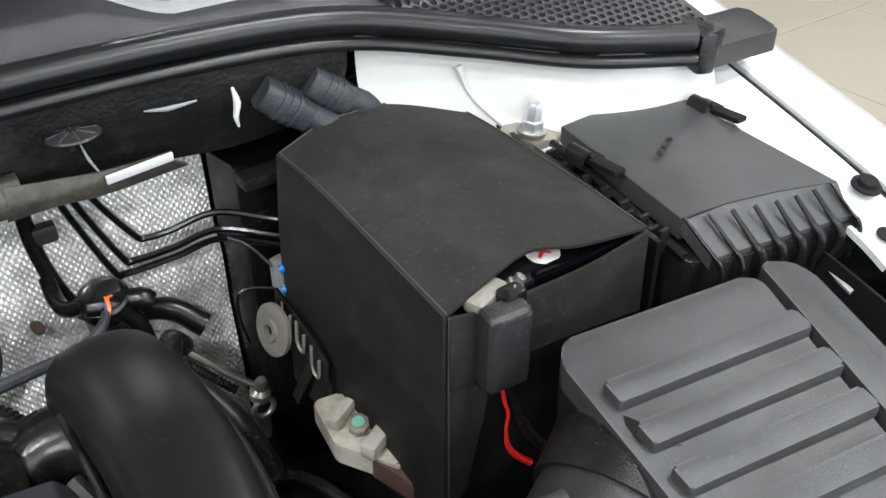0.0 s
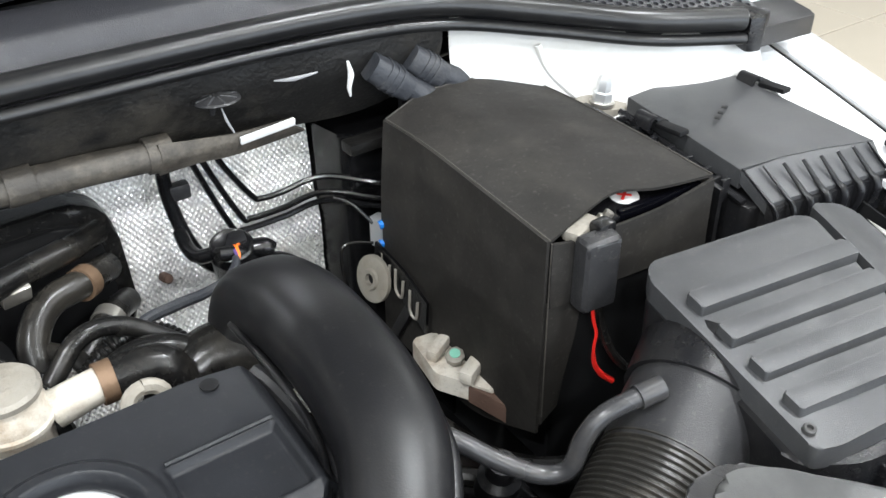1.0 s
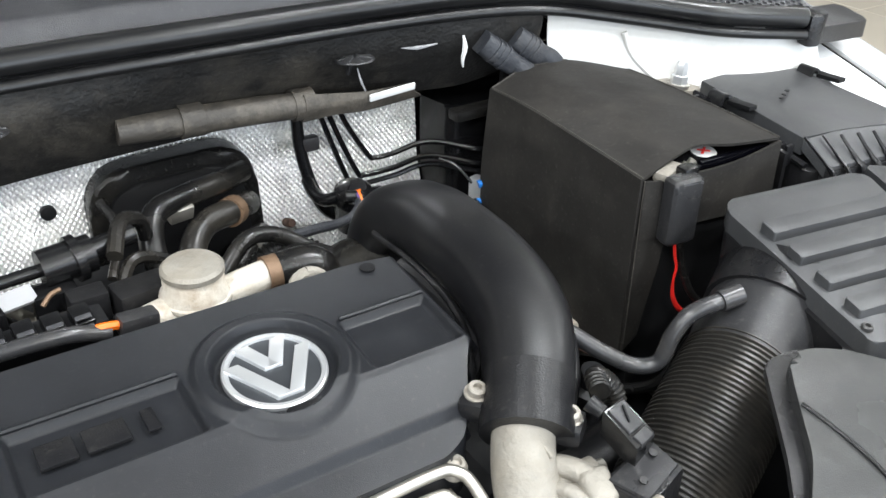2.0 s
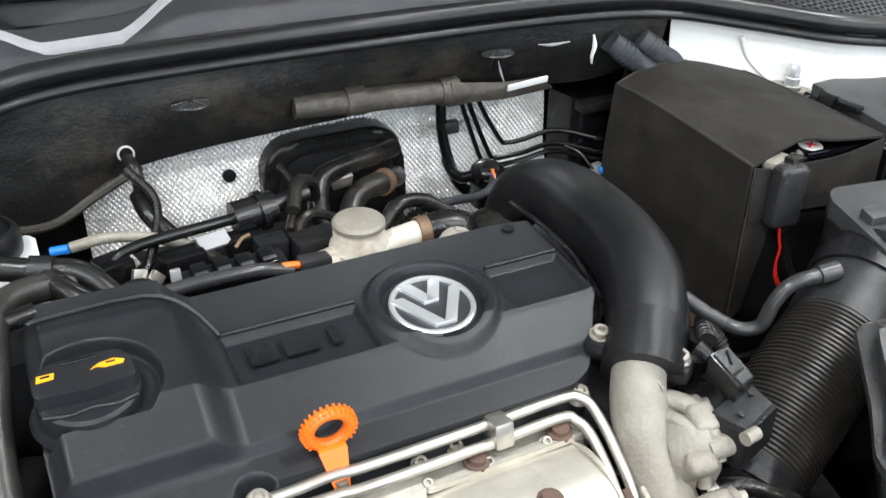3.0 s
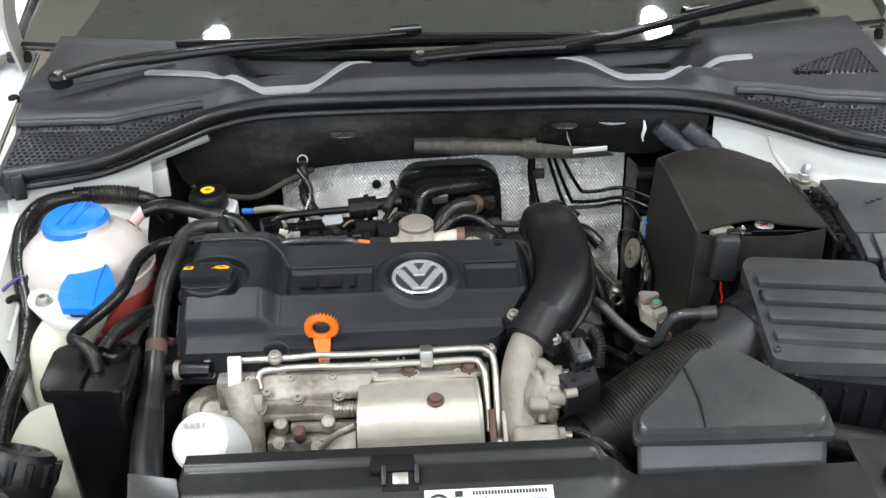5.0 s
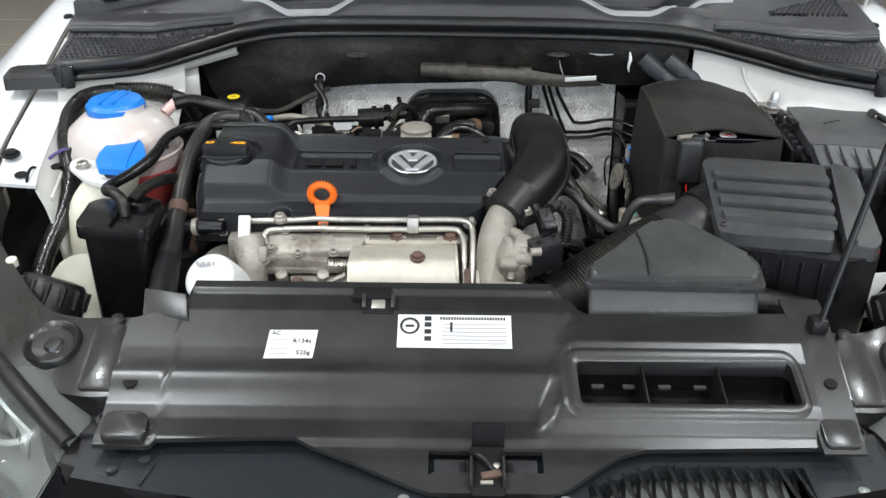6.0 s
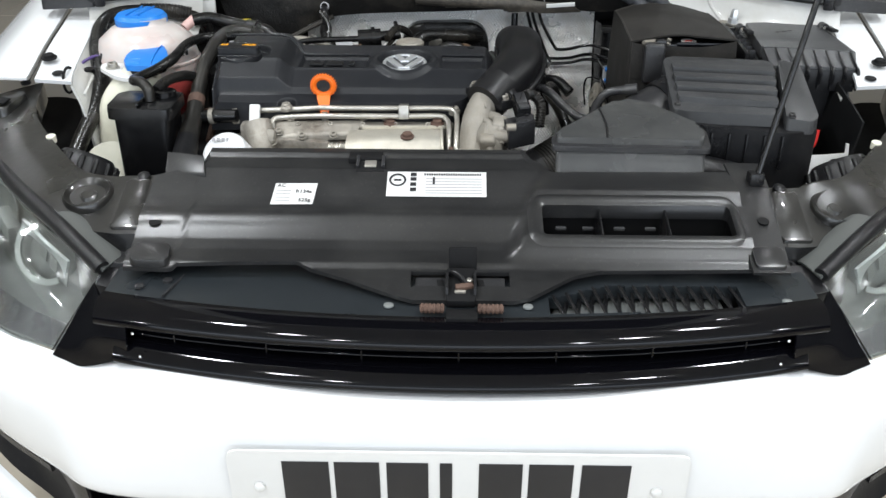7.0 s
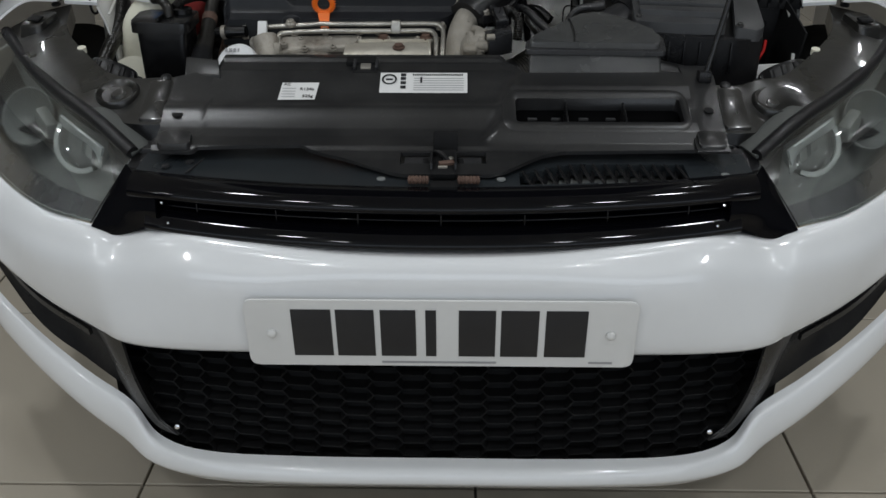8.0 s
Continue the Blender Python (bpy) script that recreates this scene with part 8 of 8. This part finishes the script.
for sx in (-1, 1):
    cap = [[(sx * 0.385, 0.092, 0.650), (sx * 0.415, 0.112, 0.653), (sx * 0.440, 0.150, 0.662)],
           [(sx * 0.383, 0.078, 0.622), (sx * 0.425, 0.100, 0.622), (sx * 0.463, 0.130, 0.625)],
           [(sx * 0.385, 0.080, 0.604), (sx * 0.435, 0.098, 0.595), (sx * 0.478, 0.120, 0.600)],
           [(sx * 0.395, 0.082, 0.596), (sx * 0.452, 0.101, 0.575), (sx * 0.492, 0.119, 0.580)]]
    part("end_cap", surface(cap, 6, 6, 0.003), GLOSS, grille, "gloss black end cap", 50)
    for q in ((0.372, 0.080, 0.636), (0.366, 0.076, 0.608)):
        part("clip_stud", lathe([(0.0017, 0), (0.0017, 0.002), (0, 0.003)], (sx * q[0], q[1] - 0.004, q[2]), (0, -1, 0.4), 10), CHROME, grille)


# ---- headlights ----
def headlight(sx):
    h = thing("headlight", "clear headlight with chromed projector and dark bezel", "headlight", (sx * 0.6, 0.28, 0.55), "headlights")
    t = [(sx * 0.442, 0.176, 0.660), (sx * 0.505, 0.222, 0.694), (sx * 0.60, 0.322, 0.708), (sx * 0.68, 0.425, 0.718), (sx * 0.775, 0.560, 0.738)]
    m = [(sx * 0.466, 0.146, 0.626), (sx * 0.545, 0.185, 0.658), (sx * 0.650, 0.285, 0.670), (sx * 0.735, 0.390, 0.680), (sx * 0.820, 0.520, 0.700)]
    b = [(sx * 0.494, 0.122, 0.584), (sx * 0.585, 0.176, 0.582), (sx * 0.690, 0.290, 0.575), (sx * 0.770, 0.390, 0.585), (sx * 0.835, 0.490, 0.620)]
    lens = part("lens", surface([t, m, b], 8, 8, 0.003), HAZED, h, "clear plastic lens", 60)
    lens.visible_shadow = False

    def back(r, d):
        return [(x - sx * d * 0.25, y + d, z) for x, y, z in r]
    part("housing", surface([back(t, 0.006), back(t, 0.05), back(m, 0.11), back(b, 0.09), back(b, 0.008)], 8, 6, 0.004), BEZEL, h, "satin grey inner bezel", 60)
    lo = [tuple(0.72 * p + 0.28 * q for p, q in zip(v, w)) for v, w in zip(b, m)]
    part("lower_trim", surface([back(lo, 0.030), back(b, 0.010)], 8, 4, 0.003), GREY, h, "darker lower bezel band", 60)
    part("top_gasket", tube([(x, y + 0.010, z + 0.004) for x, y, z in t], 0.0105, 10), BLACK, h, smooth=60)
    c = Vector((sx * 0.548, 0.278, 0.646))
    axis = Vector((sx * 0.18, -0.80, 0.42)).normalized()
    pr = part("projector", lathe([(0.040, -0.035), (0.043, -0.016), (0.040, -0.010), (0.030, -0.006), (0.016, 0.001), (0, 0.003)], c, axis, 36), BEZEL, h, "hazy grey projector lens", 60)
    ex = axis.cross(Vector((0, 0, 1))).normalized()
    ez = ex.cross(axis)
    arc = [(sx * k) for k in steps(-2.3, 0.5, 22)]
    rim = [[tuple(c + axis * 0.004 + (ex * math.sin(a) - ez * math.cos(a)) * r) for a in arc] for r in (0.049, 0.041)]
    part("light_ring", surface(rim, 1, 1, 0.004, False, False), RINGW, pr, "pale crescent light ring", 60)
    part("trim_fin", surface([[(sx * 0.490, 0.200, 0.665), (sx * 0.53, 0.232, 0.676), (sx * 0.58, 0.285, 0.684)], [(sx * 0.500, 0.205, 0.640), (sx * 0.52, 0.232, 0.655), (sx * 0.59, 0.30, 0.665)]], 5, 4, 0.004), DULL, h, "silvered trim fin", 50)
    c2 = Vector((sx * 0.680, 0.395, 0.645))
    part("reflector", lathe([(0.012, -0.03), (0.035, -0.015), (0.046, 0.004), (0.048, 0.004)], c2, axis, 30), BEZEL, h, "hazy side reflector bowl")
    part("trim_fin", box((sx * 0.625, 0.335, 0.655), (0.02, 0.05, 0.03), 0.006, (20, 0, sx * -40)), BEZEL, h)
    # silvered facets close behind the lens at the inner corner
    for k in range(3):
        q = Vector((sx * (0.492 + 0.022 * k), 0.202 + 0.024 * k, 0.650 + 0.006 * k))
        part("facet", slab([tuple(q), tuple(q + Vector((sx * 0.014, 0.014, 0.005))), tuple(q + Vector((sx * 0.018, 0.010, -0.016))), tuple(q + Vector((sx * 0.004, -0.004, -0.020)))], (0, 0.003, 0), 0.0006), BEZEL, h, "hazy facet")
    return h


headlight(-1)
headlight(1)
for sx in (-1, 1):
    bulb = thing("lamp_rear_cover", "round ribbed black cap on the back of a headlight", "cap", (sx * 0.56, 0.45, 0.66), "lamp rear covers")
    o, axis = Vector((sx * 0.552, 0.452, 0.705)), Vector((-sx * 0.25, 0.55, 0.80)).normalized()
    part("cap", lathe([(0.044, -0.07), (0.046, -0.02), (0.044, 0.0), (0.036, 0.010), (0.022, 0.012), (0.020, 0.004), (0, 0.004)], o, axis, 28), BLACK, bulb)
    e1 = axis.orthogonal().normalized()
    e2 = axis.cross(e1)
    for k in range(14):
        a = 2 * math.pi * k / 14
        q = o + (e1 * math.cos(a) + e2 * math.sin(a)) * 0.044
        part("grip", cyl(tuple(q - axis * 0.022), tuple(q + axis * 0.003), 0.0045, 8), BLACK, bulb)
    part("adjuster", lathe([(0.007, 0), (0.007, 0.010), (0, 0.011)], (sx * 0.596, 0.448, 0.738), (0, -0.2, 1), 10), YELLOWED, bulb, "small yellowed adjuster")
loose = thing("lamp_wire", "red wire beside a headlight", "wire", (0.53, 0.50, 0.70))
part("wire", tube([(0.531, 0.50, 0.748), (0.529, 0.498, 0.730), (0.520, 0.497, 0.712), (0.510, 0.495, 0.69), (0.50, 0.50, 0.64)], 0.0026, 8), RED, loose)


# ---- bumper ----
def both(row):
    """Mirror a half row of points, written from the middle outwards."""
    return [(-x, y, z) for x, y, z in row[:0:-1]] + [tuple(p) for p in row]


bump = thing("front_bumper", "glossy white front bumper with black honeycomb lower grille", "bumper", (0, 0.1, 0.18))
r0 = both([(0, 0.050, 0.580), (0.14, 0.054, 0.582), (0.26, 0.068, 0.590), (0.37, 0.092, 0.594), (0.445, 0.115, 0.577), (0.495, 0.130, 0.578), (0.60, 0.208, 0.572), (0.72, 0.335, 0.568), (0.83, 0.47, 0.60)])
r1 = both([(0, 0.028, 0.579), (0.14, 0.032, 0.581), (0.26, 0.046, 0.589), (0.37, 0.070, 0.593), (0.445, 0.098, 0.574), (0.495, 0.112, 0.577), (0.60, 0.192, 0.570), (0.72, 0.322, 0.566), (0.84, 0.47, 0.598)])
r2 = both([(0, 0.016, 0.568), (0.14, 0.018, 0.569), (0.26, 0.030, 0.573), (0.37, 0.052, 0.576), (0.445, 0.080, 0.562), (0.495, 0.094, 0.563), (0.60, 0.168, 0.556), (0.72, 0.292, 0.552), (0.845, 0.45, 0.575)])
r3 = both([(0, 0.010, 0.535), (0.14, 0.011, 0.535), (0.26, 0.015, 0.535), (0.37, 0.034, 0.534), (0.445, 0.058, 0.526), (0.495, 0.075, 0.526), (0.60, 0.142, 0.524), (0.72, 0.262, 0.525), (0.85, 0.43, 0.54)])
r4 = both([(0, 0.020, 0.440), (0.14, 0.020, 0.440), (0.26, 0.021, 0.440), (0.37, 0.030, 0.438), (0.445, 0.047, 0.437), (0.50, 0.085, 0.437), (0.60, 0.145, 0.456), (0.71, 0.23, 0.490), (0.85, 0.40, 0.51)])
r5 = both([(0, 0.060, 0.434), (0.14, 0.060, 0.434), (0.26, 0.061, 0.434), (0.37, 0.070, 0.432), (0.445, 0.087, 0.432), (0.50, 0.12, 0.432), (0.60, 0.18, 0.452), (0.71, 0.26, 0.486), (0.85, 0.43, 0.505)])
part("upper_skin", surface([r0, r1, r2, r3, r4, r5], 5, 6, 0.003), WHITE, bump, smooth=60)
s0 = both([(0, 0.034, 0.246), (0.20, 0.036, 0.245), (0.35, 0.050, 0.242), (0.43, 0.080, 0.248), (0.47, 0.095, 0.300), (0.55, 0.135, 0.330), (0.66, 0.21, 0.366), (0.76, 0.30, 0.399), (0.86, 0.44, 0.429)])
s1 = both([(0, 0.012, 0.240), (0.20, 0.014, 0.239), (0.35, 0.030, 0.236), (0.43, 0.060, 0.241), (0.47, 0.078, 0.286), (0.55, 0.118, 0.316), (0.66, 0.195, 0.354), (0.76, 0.285, 0.389), (0.87, 0.43, 0.419)])
s2 = both([(0, 0.006, 0.222), (0.20, 0.008, 0.221), (0.35, 0.026, 0.216), (0.44, 0.060, 0.212), (0.49, 0.085, 0.242), (0.57, 0.125, 0.276), (0.68, 0.205, 0.316), (0.78, 0.30, 0.351), (0.885, 0.44, 0.381)])
s3 = both([(0, 0.020, 0.204), (0.20, 0.022, 0.203), (0.35, 0.040, 0.196), (0.44, 0.080, 0.190), (0.49, 0.110, 0.209), (0.57, 0.160, 0.239), (0.68, 0.240, 0.279), (0.78, 0.335, 0.313), (0.885, 0.46, 0.343)])
part("lower_lip", surface([s0, s1, s2, s3], 5, 6, 0.003), WHITE, bump, smooth=60)
u0 = both([(0, 0.030, 0.216), (0.25, 0.032, 0.214), (0.44, 0.090, 0.20), (0.60, 0.19, 0.25), (0.78, 0.35, 0.31)])
u1 = both([(0, 0.06, 0.175), (0.25, 0.062, 0.174), (0.44, 0.12, 0.170), (0.60, 0.22, 0.19), (0.78, 0.38, 0.22)])
part("underside_spoiler", surface([u0, u1], 5, 3, 0.004), BLACK, bump, smooth=60)


def honeycomb():
    """Long hexagon cells with thin walls, filling the lower opening."""
    bm = bmesh.new()
    pitch, rise = 0.0417, 0.0242
    flat, tip = 0.0159, 0.0258
    for c in range(-12, 13):
        for r in range(-2, 10):
            cx = c * pitch
            cz = 0.252 + r * rise + (rise / 2 if c % 2 else 0)
            lim = 0.405 + 0.05 * (cz - 0.27) / 0.17
            if abs(cx) > lim + 0.03 or cz > 0.462:
                continue
            hexa = [(-tip, 0.0), (-flat, rise / 2), (flat, rise / 2), (tip, 0.0), (flat, -rise / 2), (-flat, -rise / 2)]

            def ring(k, depth):
                return [bm.verts.new((cx + px * k, 0.060 + 0.20 * (cx + px * k) ** 2 + depth, cz + pz * (1.7 * k - 0.7))) for px, pz in hexa]
            rims = [ring(1.0, 0.001), ring(0.955, 0.0), ring(0.93, 0.020)]
            for a, b in zip(rims, rims[1:]):
                for k in range(6):
                    j = (k + 1) % 6
                    bm.faces.new((a[k], a[j], b[j], b[k]))
            bm.faces.new(rims[2])
    return bm


part("honeycomb_grille", honeycomb(), HEX, bump, "black honeycomb lower grille", 20)
part("lower_backing", surface([both([(0, 0.090, 0.452), (0.25, 0.103, 0.452), (0.44, 0.13, 0.452), (0.53, 0.19, 0.452)]), both([(0, 0.090, 0.205), (0.25, 0.103, 0.205), (0.44, 0.13, 0.205), (0.53, 0.19, 0.22)])], 4, 3, 0.004), DARK, bump)
for sx in (-1, 1):
    edge = [[(sx * 0.452, 0.052, 0.440), (sx * 0.445, 0.060, 0.36), (sx * 0.425, 0.066, 0.29), (sx * 0.395, 0.060, 0.262)],
            [(sx * 0.480, 0.070, 0.438), (sx * 0.472, 0.078, 0.37), (sx * 0.456, 0.082, 0.31), (sx * 0.43, 0.075, 0.268)],
            [(sx * 0.505, 0.095, 0.437), (sx * 0.495, 0.105, 0.38), (sx * 0.485, 0.105, 0.33), (sx * 0.470, 0.095, 0.305)]]
    part("grille_surround", surface(edge, 6, 5, 0.004), BLACK, bump, "satin black surround", 60)
    fog = [[(sx * 0.500, 0.100, 0.437), (sx * 0.60, 0.165, 0.455), (sx * 0.71, 0.25, 0.489), (sx * 0.85, 0.42, 0.508)],
           [(sx * 0.490, 0.120, 0.38), (sx * 0.58, 0.185, 0.40), (sx * 0.69, 0.27, 0.43), (sx * 0.86, 0.44, 0.47)],
           [(sx * 0.465, 0.105, 0.305), (sx * 0.55, 0.150, 0.338), (sx * 0.66, 0.225, 0.373), (sx * 0.86, 0.45, 0.44)]]
    part("fog_surround", surface(fog, 6, 5, 0.004), BLACK, bump, "satin black outer air inlet", 60)
    part("fog_blade", surface([[(sx * 0.53, 0.128, 0.405), (sx * 0.64, 0.195, 0.435), (sx * 0.80, 0.36, 0.475)], [(sx * 0.53, 0.130, 0.393), (sx * 0.64, 0.197, 0.423), (sx * 0.80, 0.362, 0.463)]], 6, 2, 0.006), BLACK, bump)
    part("grille_stud", lathe([(0.004, 0), (0.004, 0.002), (0, 0.004)], (sx * 0.392, 0.055, 0.283), (0, -1, 0.2), 10), CHROME, bump)

# ---- number plate ----
nplate = thing("number_plate", "white number plate with plain black bars", "number plate", (0, 0, 0.42))


def pl(x, v, out=0.0):
    """A point on the plate: v from its foot to its head in metres."""
    return (x, 0.014 - 0.126 * v - out, 0.4215 + v * 0.992)


sheet = rounded([pl(-0.26, 0.111), pl(0.26, 0.111), pl(0.26, 0.0), pl(-0.26, 0.0)], 0.014, 5)
part("sheet", slab(sheet, (0, 0.003, 0), 0.0008), PAPER, nplate, "white reflective sheet")
for x0, x1 in ((-0.198, -0.145), (-0.139, -0.088), (-0.080, -0.033), (-0.020, -0.006), (0.024, 0.073), (0.080, 0.130), (0.139, 0.194)):
    part("bar", slab([pl(x0, 0.096, 0.0012), pl(x1, 0.096, 0.0012), pl(x1, 0.018, 0.0012), pl(x0, 0.018, 0.0012)], (0, 0.0009, 0), 0.0002), INK, nplate)
part("foot_line", slab([pl(-0.080, 0.0085, 0.001), pl(0.075, 0.0085, 0.001), pl(0.075, 0.0055, 0.001), pl(-0.080, 0.0055, 0.001)], (0, 0.0007, 0), 0), INK_GREY, nplate)
part("foot_line", slab([pl(0.200, 0.0095, 0.001), pl(0.232, 0.0095, 0.001), pl(0.232, 0.0065, 0.001), pl(0.200, 0.0065, 0.001)], (0, 0.0007, 0), 0), INK_GREY, nplate)
for x in (-0.226, 0.226):
    part("screw_cap", lathe([(0.0068, 0), (0.0064, 0.003), (0.004, 0.005), (0, 0.0055)], pl(x, 0.056, 0.0005), (0, -1, -0.1), 18), PAPER, nplate, "white screw cap")

# ---- floor tiles ----
SIDE = 0.6
tile_mesh = finish(box((0, 0, -0.004), (SIDE - 0.005, SIDE - 0.005, 0.012), 0.0015, seg=1), "tile", TILE)
rest = []
for i in range(-13, 13):
    for j in range(-13, 14):
        x, y = -0.245 + SIDE * i, -0.05 + SIDE * j
        if abs(x) > 7.9 or not -6.8 < y < 8.8:
            continue
        if -8 <= i <= 8 and -7 <= j <= 9:
            ob = new("tile", tile_mesh)
            ob.parent = floor
            ob.matrix_basis = Matrix.Translation((x, y, -0.002))
        else:
            rest.append((x, y))
far = bmesh.new()
for x, y in rest:
    vs = [far.verts.new((x + a * (SIDE / 2 - 0.0025), y + b * (SIDE / 2 - 0.0025), 0.0)) for a, b in ((-1, -1), (1, -1), (1, 1), (-1, 1))]
    far.faces.new(vs)
tagged(part("far_tiles", far, TILE, floor), kind="stuff")
